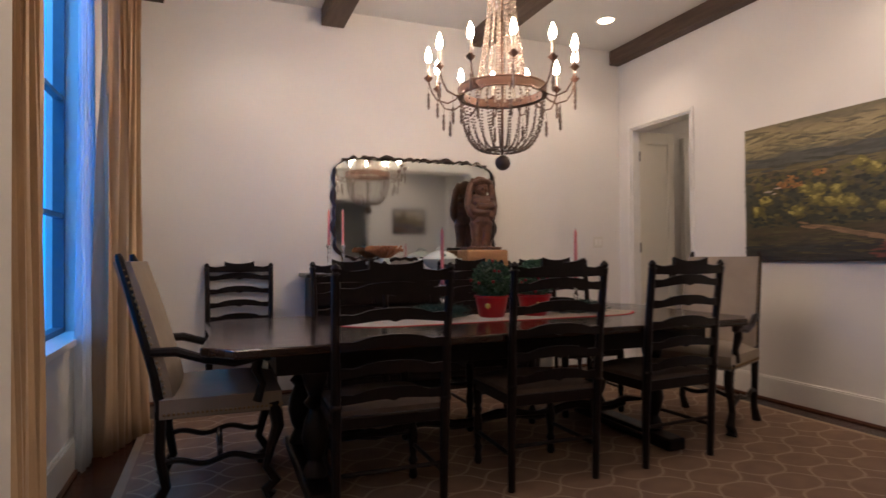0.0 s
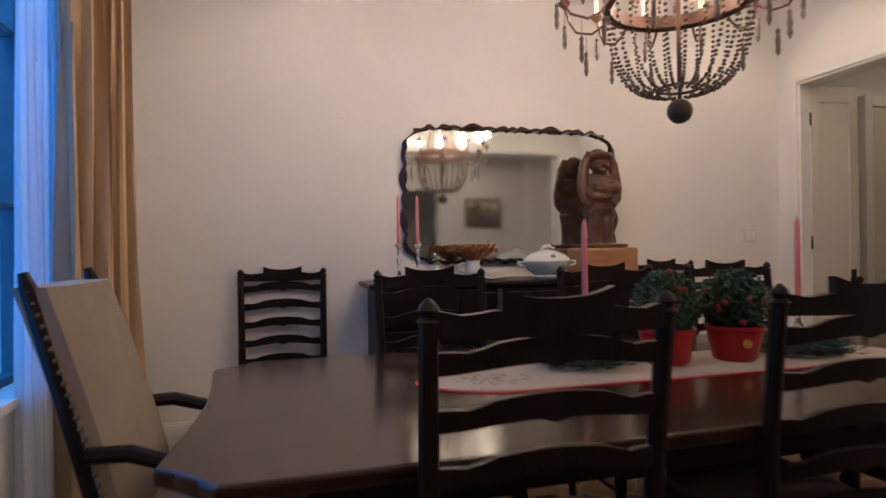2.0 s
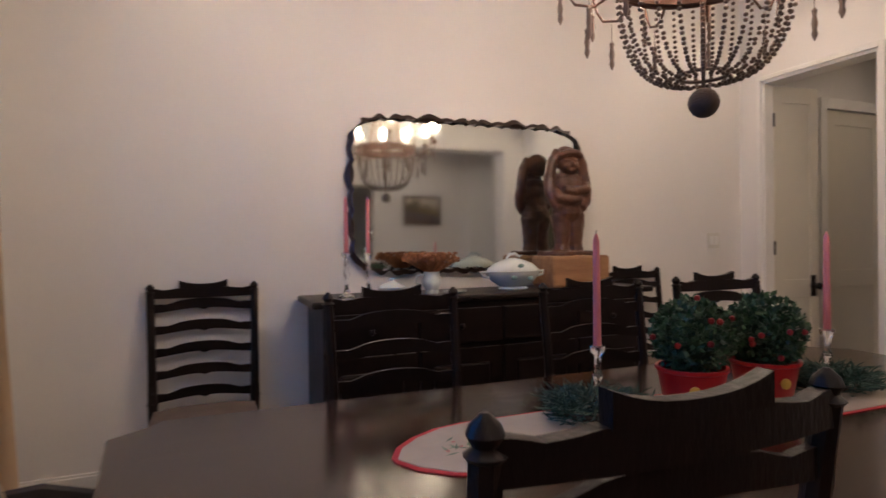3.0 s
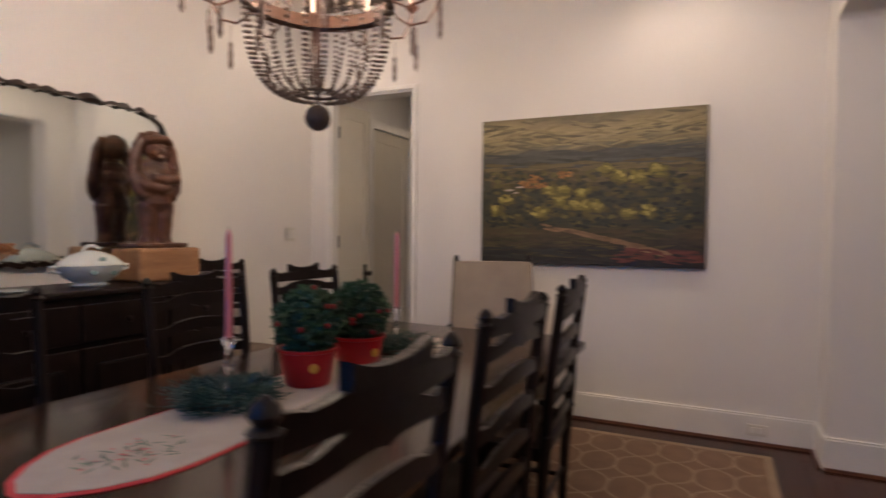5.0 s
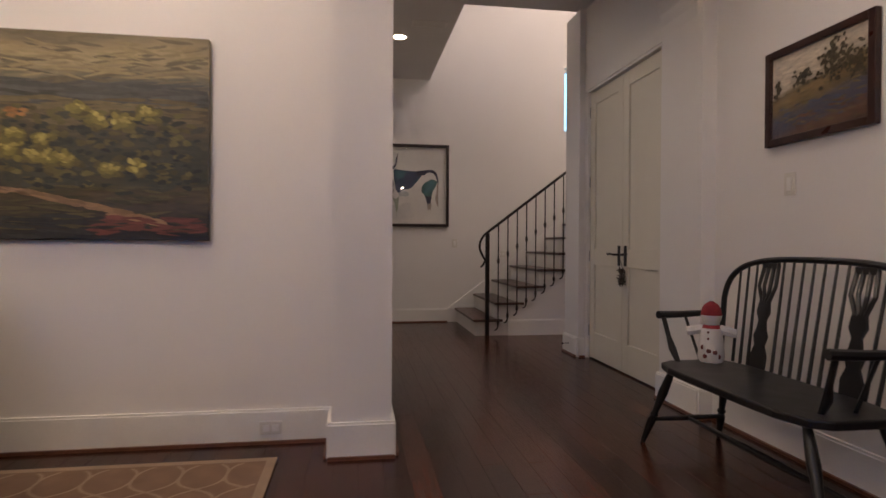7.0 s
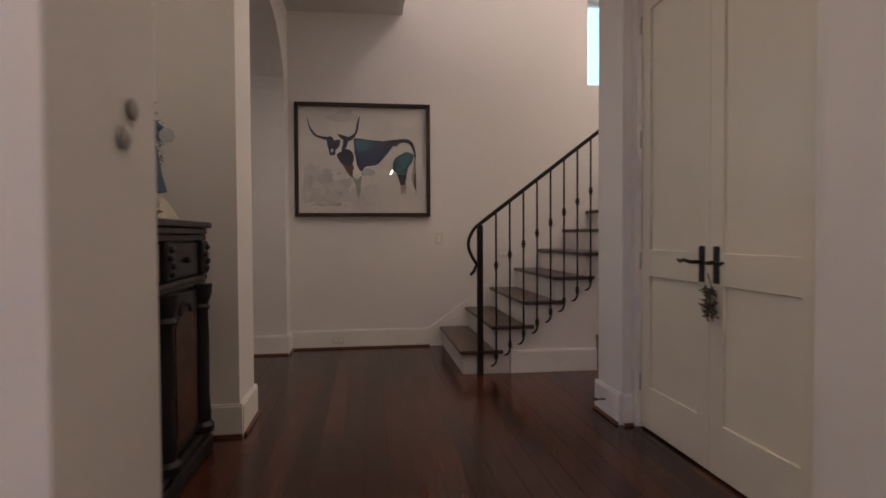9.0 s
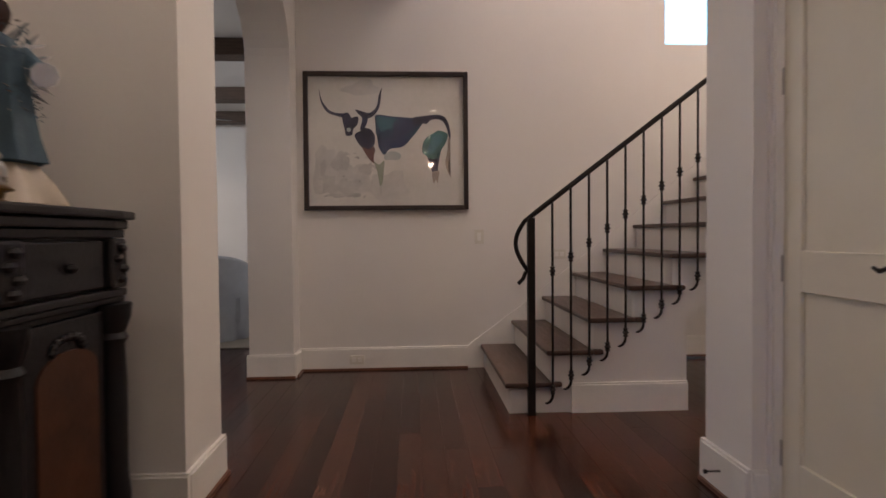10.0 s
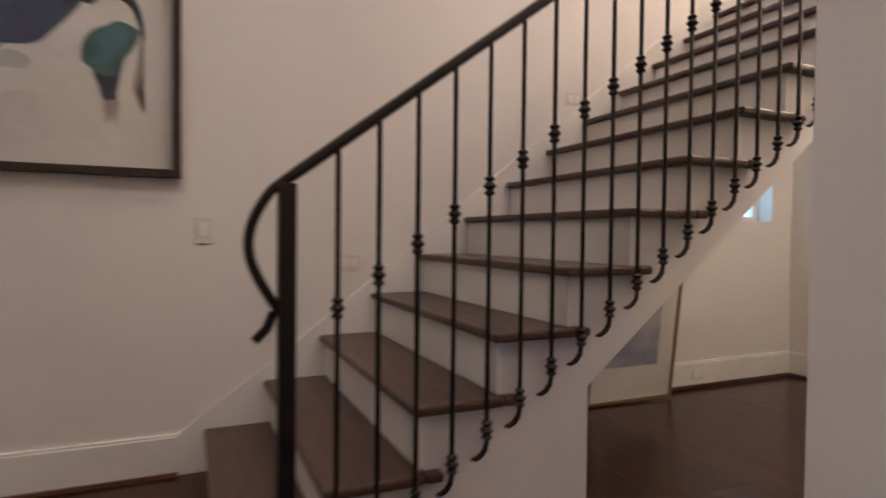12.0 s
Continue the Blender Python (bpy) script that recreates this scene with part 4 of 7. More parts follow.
# sideboard
SB = (0.95, 3.0, 4.79, 5.265)
SZ = 1.00
sb = thing("sideboard", pose(0, 0, 0), "long dark carved wooden sideboard against the wall", "sideboard")
bm = B()
box(bm, SB[0] + 0.055, SB[1] - 0.055, SB[2] + 0.03, SB[3] - 0.0, 0.10, SZ - 0.035, 0.005)
part("body", bm, DARK, sb)
bm = B()
box(bm, SB[0], SB[1], SB[2], SB[3], SZ - 0.034, SZ, 0.010)
part("top", bm, DARK, sb)
for k in range(4):
    x0 = SB[0] + 0.06 + k * 0.485
    bm = B()
    box(bm, x0, x0 + 0.465, SB[2] + 0.012, SB[2] + 0.032, 0.16, 0.72, 0.004)
    d = part("door", bm, DARK, sb)
    bm = B()
    box(bm, x0 + 0.07, x0 + 0.395, SB[2] + 0.0, SB[2] + 0.013, 0.24, 0.64, 0.012)
    part("door_panel", bm, DARK, d)
    bm = B()
    box(bm, x0, x0 + 0.465, SB[2] + 0.010, SB[2] + 0.032, 0.75, 0.93, 0.004)
    dr = part("drawer", bm, DARK, sb)
    bm = B()
    ball(bm, (x0 + 0.23, SB[2] - 0.004, 0.84), 0.016, 8)
    part("knob", bm, DARK, dr)
for x in (SB[0] + 0.07, SB[1] - 0.07):
    for y in (SB[2] + 0.07, SB[3] - 0.07):
        bm = B()
        lathe(bm, [(0.03, 0.0015), (0.045, 0.03), (0.05, 0.06), (0.035, 0.105)], 12, (x, y, 0))
        part("foot", bm, DARK, sb, "", True)

# mirror in a scalloped frame
MX0, MX1, MZ0, MZ1 = 1.245, 2.795, 1.100, 2.022


WAVE = ((0, 0.016), (0.065, -0.012), (0.17, 0.012), (0.30, -0.022), (0.41, 0.013),
        (0.52, -0.012), (0.58, 0.018), (0.625, -0.004), (0.70, 0.012), (0.80, 0.012))


def ripple(u):
    """Cusped wave along the long edges of the frame."""
    u = abs(u)
    for (a, p), (b, q) in zip(WAVE, WAVE[1:]):
        if u <= b:
            return p + (q - p) * (0.5 - 0.5 * math.cos(math.pi * (u - a) / (b - a)))
    return WAVE[-1][1]


def scallop(d, n=420):
    """Rounded rectangle whose edge ripples; d moves it outwards."""
    cx, cz = (MX0 + MX1) / 2, (MZ0 + MZ1) / 2
    hx, hz = (MX1 - MX0) / 2 - 0.03, (MZ1 - MZ0) / 2 - 0.03
    pts = []
    for k in range(n):
        a = 2 * math.pi * k / n
        c, s = math.cos(a), math.sin(a)
        p = 9.0
        r = (abs(c / hx) ** p + abs(s / hz) ** p) ** (-1 / p)
        x, z = r * c, r * s
        edge = 1.1 * ripple(x) + 0.004 if abs(s / hz) > abs(c / hx) else 0.019 * math.cos(2 * math.pi * z / 0.29 + 0.8)
        if abs(s / hz) > abs(c / hx):
            z += math.copysign(edge + d, s)
            x *= 1 + d / hx
        else:
            x += math.copysign(edge + d, c)
            z *= 1 + d / hz
        pts.append((cx + x, cz + z))
    return pts


mir = thing("wall_mirror", pose(0, 0, 0), "wide wall mirror in a dark scalloped wooden frame", "mirror")
bm = B()
outer, inner_l = scallop(0.018), scallop(-0.034)
rows = []
for line, y in ((outer, YN - 0.002), (outer, YN - 0.030), (scallop(-0.006), YN - 0.040), (inner_l, YN - 0.026), (inner_l, YN - 0.008)):
    rows.append([bm.verts.new((x, y, z)) for x, z in line])
for a, b in zip(rows, rows[1:]):
    n = len(a)
    for k in range(n):
        bm.faces.new((a[k], a[(k + 1) % n], b[(k + 1) % n], b[k]))
part("frame", bm, MFRAME, mir, "dark scalloped frame", True)
bm = B()
gl = [bm.verts.new((x, YN - 0.012, z)) for x, z in scallop(-0.024)]
bm.faces.new(gl)
gv = [bm.verts.new((x, YN - 0.009, z)) for x, z in scallop(-0.024)]
bm.faces.new(gv[::-1])
for k in range(len(gl)):
    bm.faces.new((gl[k], gl[(k + 1) % len(gl)], gv[(k + 1) % len(gl)], gv[k]))
part("mirror_glass", bm, SILVER, mir)
# it hangs slightly out of true
mir.matrix_world = pose(MX0, YN - 0.002, 0, 0, 0, -1.4) @ pose(-MX0, 0.002 - YN, 0)

# carved figure on its block
bm = B()
box(bm, 2.37, 2.78, 4.92, 5.17, SZ + 0.001, SZ + 0.19, 0.018)
tagged(part("wooden_block", bm, BLOCK), "rough reddish-brown wooden block on the sideboard", "plinth")
bm = B()
slab(bm, [(0.20 * math.cos(a), 0.11 * math.sin(a)) for a in [6.283 * k / 16 for k in range(16)]], 0, 0.024)
# skirted legs with a groove between them
for s in (-1, 1):
    tube(bm, [(s * 0.048, -0.005, 0.015), (s * 0.044, -0.01, 0.07), (s * 0.040, -0.01, 0.15), (s * 0.046, 0, 0.25)], [0.056, 0.046, 0.054, 0.066], 12)
    tube(bm, [(s * 0.052, 0, 0.635), (s * 0.098, 0.0, 0.57), (s * 0.118, 0.0, 0.48), (s * 0.122, -0.012, 0.40), (s * 0.105, -0.03, 0.33), (s * 0.07, -0.05, 0.285)], [0.040, 0.036, 0.034, 0.036, 0.036, 0.030], 10)
    ball(bm, (s * 0.027, -0.062, 0.540), 0.026, 8)
    tube(bm, [(s * 0.012, -0.072, 0.572), (s * 0.045, -0.062, 0.576)], [0.010, 0.008], 6)
ball(bm, (0, -0.005, 0.27), 0.105, 14, (0.98, 0.78, 0.78))
ball(bm, (0.004, -0.022, 0.335), 0.095, 14, (1.0, 0.80, 0.80))
ball(bm, (0, -0.008, 0.42), 0.100, 14, (1.0, 0.70, 0.72))
ball(bm, (0, 0.0, 0.475), 0.080, 14, (1.15, 0.70, 0.5))
ball(bm, (0, -0.022, 0.552), 0.064, 14, (1, 0.90, 1.08))
ball(bm, (0, 0.018, 0.600), 0.080, 14, (1.05, 0.85, 0.98))
tube(bm, [(-0.075, -0.04, 0.605), (-0.03, -0.072, 0.622), (0.03, -0.072, 0.622), (0.075, -0.04, 0.605)], 0.022, 8)
ball(bm, (0, -0.086, 0.552), 0.013, 8, (0.9, 1, 1.3))
ball(bm, (0, -0.078, 0.512), 0.020, 8, (1.1, 0.8, 0.7))
tube(bm, [(0.105, -0.02, 0.43), (0.085, -0.075, 0.395), (0.0, -0.095, 0.385), (-0.06, -0.085, 0.40)], [0.034, 0.034, 0.031, 0.026], 10)
tube(bm, [(-0.105, -0.02, 0.40), (-0.08, -0.07, 0.345), (0.0, -0.092, 0.335), (0.05, -0.085, 0.345)], [0.034, 0.032, 0.029, 0.025], 10)
fig = part("carved_figure", bm, STATUE, None, "", True)
rm = fig.modifiers.new("carve", "REMESH")
rm.mode, rm.voxel_size, rm.use_smooth_shade = "VOXEL", 0.007, True
tx = bpy.data.textures.new("chisel", "CLOUDS")
tx.noise_scale, tx.noise_depth = 0.045, 3
dp = fig.modifiers.new("chisel", "DISPLACE")
dp.texture, dp.strength, dp.mid_level = tx, 0.012, 0.5
fig.matrix_world = pose(2.565, 5.055, SZ + 0.192, 0, 0, -8)
tagged(fig, "dark carved wooden standing figure with folded arms on a block", "statue")

# china and candlesticks on the sideboard
tur = thing("soup_tureen", pose(2.135, 4.98, SZ + 0.001), "white china lidded tureen with green sprigs", "tureen")
bm = B()
lathe(bm, [(0.085, 0), (0.095, 0.008), (0.08, 0.02), (0.13, 0.05), (0.165, 0.095), (0.172, 0.11), (0.165, 0.112), (0.12, 0.11)], 24)
for v in bm.verts:
    v.co.y *= 0.72
for s in (-1, 1):
    tube(bm, [(s * 0.155, 0, 0.075), (s * 0.20, 0, 0.085), (s * 0.205, 0, 0.105), (s * 0.165, 0, 0.105)], 0.008, 7)
part("bowl", bm, CHINA, tur, "", True)
bm = B()
lathe(bm, [(0.162, 0.112), (0.158, 0.122), (0.12, 0.152), (0.06, 0.175), (0.02, 0.182), (0.004, 0.184)], 24)
for v in bm.verts:
    v.co.y *= 0.72
lid = part("lid", bm, CHINA, tur, "", True)
bm = B()
tube(bm, [(-0.045, 0, 0.178), (-0.02, 0, 0.205), (0.015, 0, 0.208), (0.045, 0, 0.19), (0.06, 0, 0.20)], [0.006, 0.009, 0.009, 0.007, 0.003], 7)
part("twig_handle", bm, CHINA, lid, "", True)
bm = B()
for a, z, r in ((-1.9, 0.075, 0.155), (-1.2, 0.07, 0.153), (-1.6, 0.14, 0.142)):
    ball(bm, (r * math.cos(a), r * 0.72 * math.sin(a), z), 0.02, 8, (1, 0.25, 0.7))
part("sprig", bm, CHINAB, tur)
jug = thing("cream_jug", pose(1.63, 4.98, SZ + 0.001), "white china jug holding dried orange flowers", "jug")
bm = B()
lathe(bm, [(0.035, 0), (0.038, 0.006), (0.034, 0.02), (0.05, 0.05), (0.052, 0.075), (0.04, 0.10), (0.046, 0.12), (0.042, 0.12), (0.035, 0.10)], 18)
tube(bm, [(-0.045, 0, 0.105), (-0.085, 0, 0.10), (-0.09, 0, 0.06), (-0.05, 0, 0.045)], 0.006, 7)
part("body", bm, CHINA, jug, "", True)
bm = B()
for k in range(260):
    a, r = random.random() * 6.283, random.random() ** 0.5
    d = Vector((r * math.cos(a) * 1.5, r * math.sin(a) * 0.8, random.uniform(0.6, 1.0)))
    e = Vector((0, 0, 0.11)) + d * 0.11
    tube(bm, [Vector((0, 0, 0.10)), e], 0.0012, 3, False)
    ball(bm, e, 0.008, 4)
part("dried_flowers", bm, DRIED, jug, "dried orange berries and stems")
for x, lab, r in ((1.40, "small white lidded china dish on the sideboard", 0.07), (1.74, "white china saucer beside the jug", 0.065)):
    bm = B()
    if r > 0.068:
        lathe(bm, [(0.04, 0), (0.05, 0.01), (0.07, 0.035), (0.072, 0.045), (0.05, 0.062), (0.02, 0.07), (0.012, 0.078), (0.014, 0.088), (0.004, 0.094)], 18)
    else:
        lathe(bm, [(0.03, 0), (0.035, 0.004), (0.065, 0.012), (0.064, 0.015), (0.02, 0.008)], 18)
    o = part("china_dish", bm, CHINA, None, "", True)
    o.matrix_world = pose(x, 4.92 if r < 0.068 else 4.97, SZ + 0.001)
    tagged(o, lab, "dish")
for x in (1.155, 1.27):
    candlestick(x, 4.96, SZ + 0.001, 0.235, 0.285, "sideboard candlesticks", "pink taper candle in a crystal candlestick on the sideboard")

# rug with a lattice of pale lines
rug = thing("area_rug", pose(0, 0, 0), "tan wool rug with a pale lattice pattern under the table", "rug")
GX0, GX1, GY0, GY1 = -0.16, 4.06, 1.775, 4.75
bm = B()
box(bm, GX0, GX1, GY0, GY1, 0.0015, 0.011, 0.003)
part("pile", bm, RUG, rug)
bm = B()


def strip(bm, pts, w, z):
    prev = None
    for k, p in enumerate(pts):
        q = pts[min(k + 1, len(pts) - 1)]
        o = pts[max(k - 1, 0)]
        d = Vector((q[0] - o[0], q[1] - o[1])).normalized()
        n = Vector((-d.y, d.x)) * w / 2
        pair = bm.verts.new((p[0] + n.x, p[1] + n.y, z)), bm.verts.new((p[0] - n.x, p[1] - n.y, z))
        if prev:
            bm.faces.new((prev[0], pair[0], pair[1], prev[1]))
        prev = pair


for i in range(-1, 17):
    # ogee lattice: mirrored waves that touch
    y0 = GY0 + 0.10 + i * 0.20
    for s in (-1, 1):
        pts = []
        for k in range(0, 211):
            x = GX0 + 0.06 + k * (GX1 - GX0 - 0.12) / 210
            y = y0 + s * 0.10 * math.tanh(1.6 * math.sin(x * 2 * math.pi / 0.62)) / math.tanh(1.6)
            if GY0 + 0.05 < y < GY1 - 0.05:
                pts.append((x, y))
            else:
                if len(pts) > 1:
                    strip(bm, pts, 0.014, 0.0118 + 0.0004 * s)
                pts = []
        if len(pts) > 1:
            strip(bm, pts, 0.014, 0.0118 + 0.0004 * s)
part("lattice", bm, RUGLINE, rug, "pale woven lattice")
bm = B()
for x0, x1, y0, y1 in ((GX0, GX1, GY0, GY0 + 0.045), (GX0, GX1, GY1 - 0.045, GY1), (GX0, GX0 + 0.045, GY0 + 0.045, GY1 - 0.045), (GX1 - 0.045, GX1, GY0 + 0.045, GY1 - 0.045)):
    box(bm, x0, x1, y0, y1, 0.011, 0.0122)
part("border", bm, RUGLINE, rug)


def drape(name, y0, y1, x, depth, folds, material, lab, top=3.02, seed=1, flare=0.0, parent=None, z0=0.004, slant=0.0):
    """A pleated hanging: folds run down, wander a little and flare at the hem."""
    random.seed(seed)
    n, m = folds * 10, 16
    bm = B()
    grid = []
    ph = [random.uniform(-0.5, 0.5) for _ in range(folds + 2)]
    for j in range(m + 1):
        v = j / m
        z = top + (z0 - top) * v
        row = []
        for i in range(n + 1):
            u = i / n
            f = u * folds
            a = f * 2 * math.pi + 0.8 * math.sin(3.0 * v + ph[int(f)] * 4) * 0.5
            dd = depth * (0.55 + 0.45 * v + 0.25 * math.sin(5 * v + ph[int(f)] * 9))
            yy = y0 + (y1 - y0) * u + flare * v * (u - 0.2) + 0.012 * math.sin(a * 2 + v * 4)
            row.append(bm.verts.new((x + slant * (u - 0.5) * (1 + 0.35 * v) + dd * 0.5 * math.sin(a) + dd * 0.12 * math.sin(2.3 * a + 2 * v), yy, z)))
        grid.append(row)
    for j in range(m):
        for i in range(n):
            bm.faces.new((grid[j][i], grid[j][i + 1], grid[j + 1][i + 1], grid[j + 1][i]))
    ob = part(name, bm, material, parent, "", True)
    if parent is None:
        tagged(ob, lab, "curtain", "dining room curtains")
    so = ob.modifiers.new("cloth", "SOLIDIFY")
    so.thickness = 0.004
    return ob


GOLD_LABEL = "golden tan silk curtain hanging in folds to the floor"
drape("curtain", 4.03, 4.38, -0.235, 0.11, 6, DRAPE, GOLD_LABEL, seed=3, flare=0.10, slant=0.13)
drape("curtain", 2.33, 2.82, -0.33, 0.075, 7, DRAPE, GOLD_LABEL, seed=5, flare=0.04)
drape("sheer_curtain", 3.80, 4.17, -0.375, 0.045, 6, SHEER, "thin white sheer curtain beside the window", seed=8, flare=0.05)
rod = thing("curtain_rod", pose(0, 0, 0), "dark iron curtain rod above the window", "curtain rod")
bm = B()
tube(bm, [(-0.27, 1.62, 3.05), (-0.27, 5.0, 3.05)], 0.014, 10)
part("rod", bm, IRON, rod)
for y in (1.66, 4.93):
    bm = B()
    tube(bm, [(-0.27, y, 3.05), (XW + 0.001, y, 3.05)], 0.009, 8)
    part("bracket", bm, IRON, rod)

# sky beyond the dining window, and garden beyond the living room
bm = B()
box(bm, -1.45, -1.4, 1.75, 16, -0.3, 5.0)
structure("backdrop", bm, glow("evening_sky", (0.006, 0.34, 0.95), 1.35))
bm = B()
box(bm, XF + 2.5, XF + 2.55, -10, 1, -0.3, 9)
structure("backdrop_stairs", bm, glow("pale_sky", (0.48, 0.82, 1.0), 1.25))

# chandelier
CX, CY = 1.936, 3.40
ch = thing("chandelier", pose(CX, CY, 0), "wooden bead basket chandelier with twelve lit candle bulbs", "chandelier")
bm = B()
RR, RZ1 = 0.256, 2.125
for r0, r1, z0, z1 in ((RR - 0.012, RR + 0.012, RZ1 - 0.018, RZ1 + 0.030),):
    lathe(bm, [(r0, z0), (r1, z0), (r1 + 0.004, (z0 + z1) / 2), (r1, z1), (r0, z1), (r0, z0)], 40, caps=False)
for r, z in ((RR + 0.012, RZ1 + 0.032), (RR + 0.012, RZ1 - 0.020)):
    tube(bm, [(r * math.cos(a), r * math.sin(a), z) for a in [6.2832 * k / 36 for k in range(37)]], 0.007, 6)
part("hoop", bm, RUST, ch, "rusty iron hoop", True)
ICO = [(0, 0, 1), (0.894, 0, 0.447), (0.276, 0.851, 0.447), (-0.724, 0.526, 0.447), (-0.724, -0.526, 0.447), (0.276, -0.851, 0.447),
       (0.724, 0.526, -0.447), (-0.276, 0.851, -0.447), (-0.894, 0, -0.447), (-0.276, -0.851, -0.447), (0.724, -0.526, -0.447), (0, 0, -1)]
ICOF = [(0, k, k % 5 + 1) for k in range(1, 6)] + [(k, k + 5, k % 5 + 1) for k in range(1, 6)] + [(k % 5 + 1, k + 5, k % 5 + 6) for k in range(1, 6)] + [(11, k % 5 + 6, k + 5) for k in range(1, 6)]


def beads(name, curve, count, strands, radius, material, label=""):
    """Strings of beads on a turned curve: curve(u) gives radius and height."""
    vs, fs = [], []
    for s in range(strands):
        a = 2 * math.pi * (s + 0.5) / strands
        for k in range(count):
            r, z = curve((k + 0.5) / count)
            r += 0.003 * math.sin(7 * s + 3 * k)
            x, y = r * math.cos(a), r * math.sin(a)
            n0 = len(vs)
            vs += [(x + radius * p, y + radius * q, z + radius * 0.9 * w) for p, q, w in ICO]
            fs += [(n0 + i, n0 + j, n0 + l) for i, j, l in ICOF]
    mesh = bpy.data.meshes.new(name)
    mesh.from_pydata(vs, [], fs)
    mesh.materials.append(material)
    mesh.shade_smooth()
    ob = new(name, mesh)
    ob.parent = ch
    ob["kind"] = "stuff"
    if label:
        ob["label"] = label
    return ob


def basket(u):
    a = u * math.pi / 2
    return 0.065 + (RR - 0.065) * math.cos(a) ** 0.75, RZ1 - 0.03 - 0.325 * math.sin(a) ** 0.92


def crown(u):
    return 0.070 + 0.095 * (1 - u) ** 1.6, RZ1 - 0.01 + 0.75 * u


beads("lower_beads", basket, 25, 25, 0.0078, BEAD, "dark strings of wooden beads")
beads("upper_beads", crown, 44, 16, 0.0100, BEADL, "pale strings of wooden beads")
bm = B()
ball(bm, (0, 0, 1.70), 0.047, 16)
tube(bm, [(0, 0, 1.74), (0, 0, 1.80)], 0.006, 6)
part("ball_drop", bm, BEAM, ch, "dark wooden ball", True)
bm = B()
tube(bm, [(0, 0, 1.80), (0, 0, 3.24)], 0.008, 8)
lathe(bm, [(0.06, 3.298), (0.06, 3.285), (0.03, 3.25), (0.01, 3.235)], 20)
part("stem", bm, RUST, ch, "", True)
bm = B()
tube(bm, [(0.075 * math.cos(a), 0.075 * math.sin(a), 1.785) for a in [6.2832 * k / 24 for k in range(25)]], 0.006, 6)
part("lower_ring", bm, BEAD, ch, "", True)
bm = B()
tube(bm, [(0.085 * math.cos(a), 0.085 * math.sin(a), 2.86) for a in [6.2832 * k / 24 for k in range(25)]], 0.007, 6)
part("upper_ring", bm, RUST, ch, "", True)
CREAMC = mat("candle_sleeve", (0.62, 0.55, 0.45), 0.6, None, 20, 0)
for k in range(12):
    a = 2 * math.pi * (k + 0.35) / 12
    d = Vector((math.cos(a), math.sin(a), 0))
    bm = B()
    tube(bm, [d * r + Vector((0, 0, z)) for r, z in ((0.262, 2.125), (0.285, 2.09), (0.335, 2.065), (0.40, 2.085), (0.43, 2.13), (0.445, 2.175), (0.452, 2.20))], 0.005, 6)
    lathe(bm, [(0.006, 2.195), (0.026, 2.215), (0.028, 2.222), (0.012, 2.222), (0.016, 2.232), (0.010, 2.240)], 10, tuple(d * 0.452))
    arm = part("arm", bm, RUST, ch, "", True)
    bm = B()
    lathe(bm, [(0.0105, 2.238), (0.0105, 2.315), (0.008, 2.317)], 10, tuple(d * 0.452))
    part("sleeve", bm, CREAMC, arm)
    bm = B()
    lathe(bm, [(0.008, 2.316), (0.017, 2.335), (0.019, 2.350), (0.014, 2.375), (0.006, 2.398), (0.002, 2.41)], 10, tuple(d * 0.452))
    part("bulb", bm, BULB, arm, "lit flame-shaped bulb", True)
    for r, zt in ((0.452, 2.19), (0.36, 2.06)):
        bm = B()
        p = d * r
        tube(bm, [(p.x, p.y, zt), (p.x, p.y, zt - 0.06)], 0.0015, 4)
        lathe(bm, [(0.002, 0), (0.010, 0.02), (0.007, 0.035), (0.010, 0.055), (0.006, 0.08), (0.009, 0.095), (0.002, 0.105)], 7, (p.x, p.y, zt - 0.165))
        part("drop", bm, BEAD, arm, "hanging bead drop", True)


# ---- pictures ----
def frame_bars(bm, w, h, b, t):
    """Picture frame round w x h in the local x-z plane, front towards -y."""
    for x0, x1, z0, z1 in ((0, b, 0, h), (w - b, w, 0, h), (b, w - b, 0, b), (b, w - b, h - b, h)):
        box(bm, x0, x1, -t, 0, z0, z1, 0.004)


def dab(bm, x, z, rx, rz, y, wob=0.25, n=9, tilt=0.0, area=(0, 9, 0, 9)):
    """One brush mark."""
    ph = random.random() * 6
    c, s = math.cos(tilt), math.sin(tilt)
    v = []
    for k in range(n):
        a = 2 * math.pi * k / n
        r = 1 + wob * math.sin(3 * a + ph) * random.uniform(0.3, 1)
        p, q = rx * r * math.cos(a), rz * r * math.sin(a)
        v.append(bm.verts.new((min(max(x + p * c - q * s, area[0]), area[1]), y, min(max(z + p * s + q * c, area[2]), area[3]))))
    bm.faces.new(v)


def paint(name, c, v=0.35, sat=1.0):
    m = mat(name, c, 0.55, tuple(k * 0.72 for k in c), 25, 0.5, 160, island=v)
    return m


def daubs(parent, name, material, spots, y, edge=0.003):
    bm = B()
    for x, z, rx, rz, tilt in spots:
        dab(bm, x, z, rx, rz, y - random.random() * 0.0012, tilt=tilt, area=(edge, PW - edge, edge, PH - edge))
    return tagged(part(name, bm, material, parent), kind="stuff")


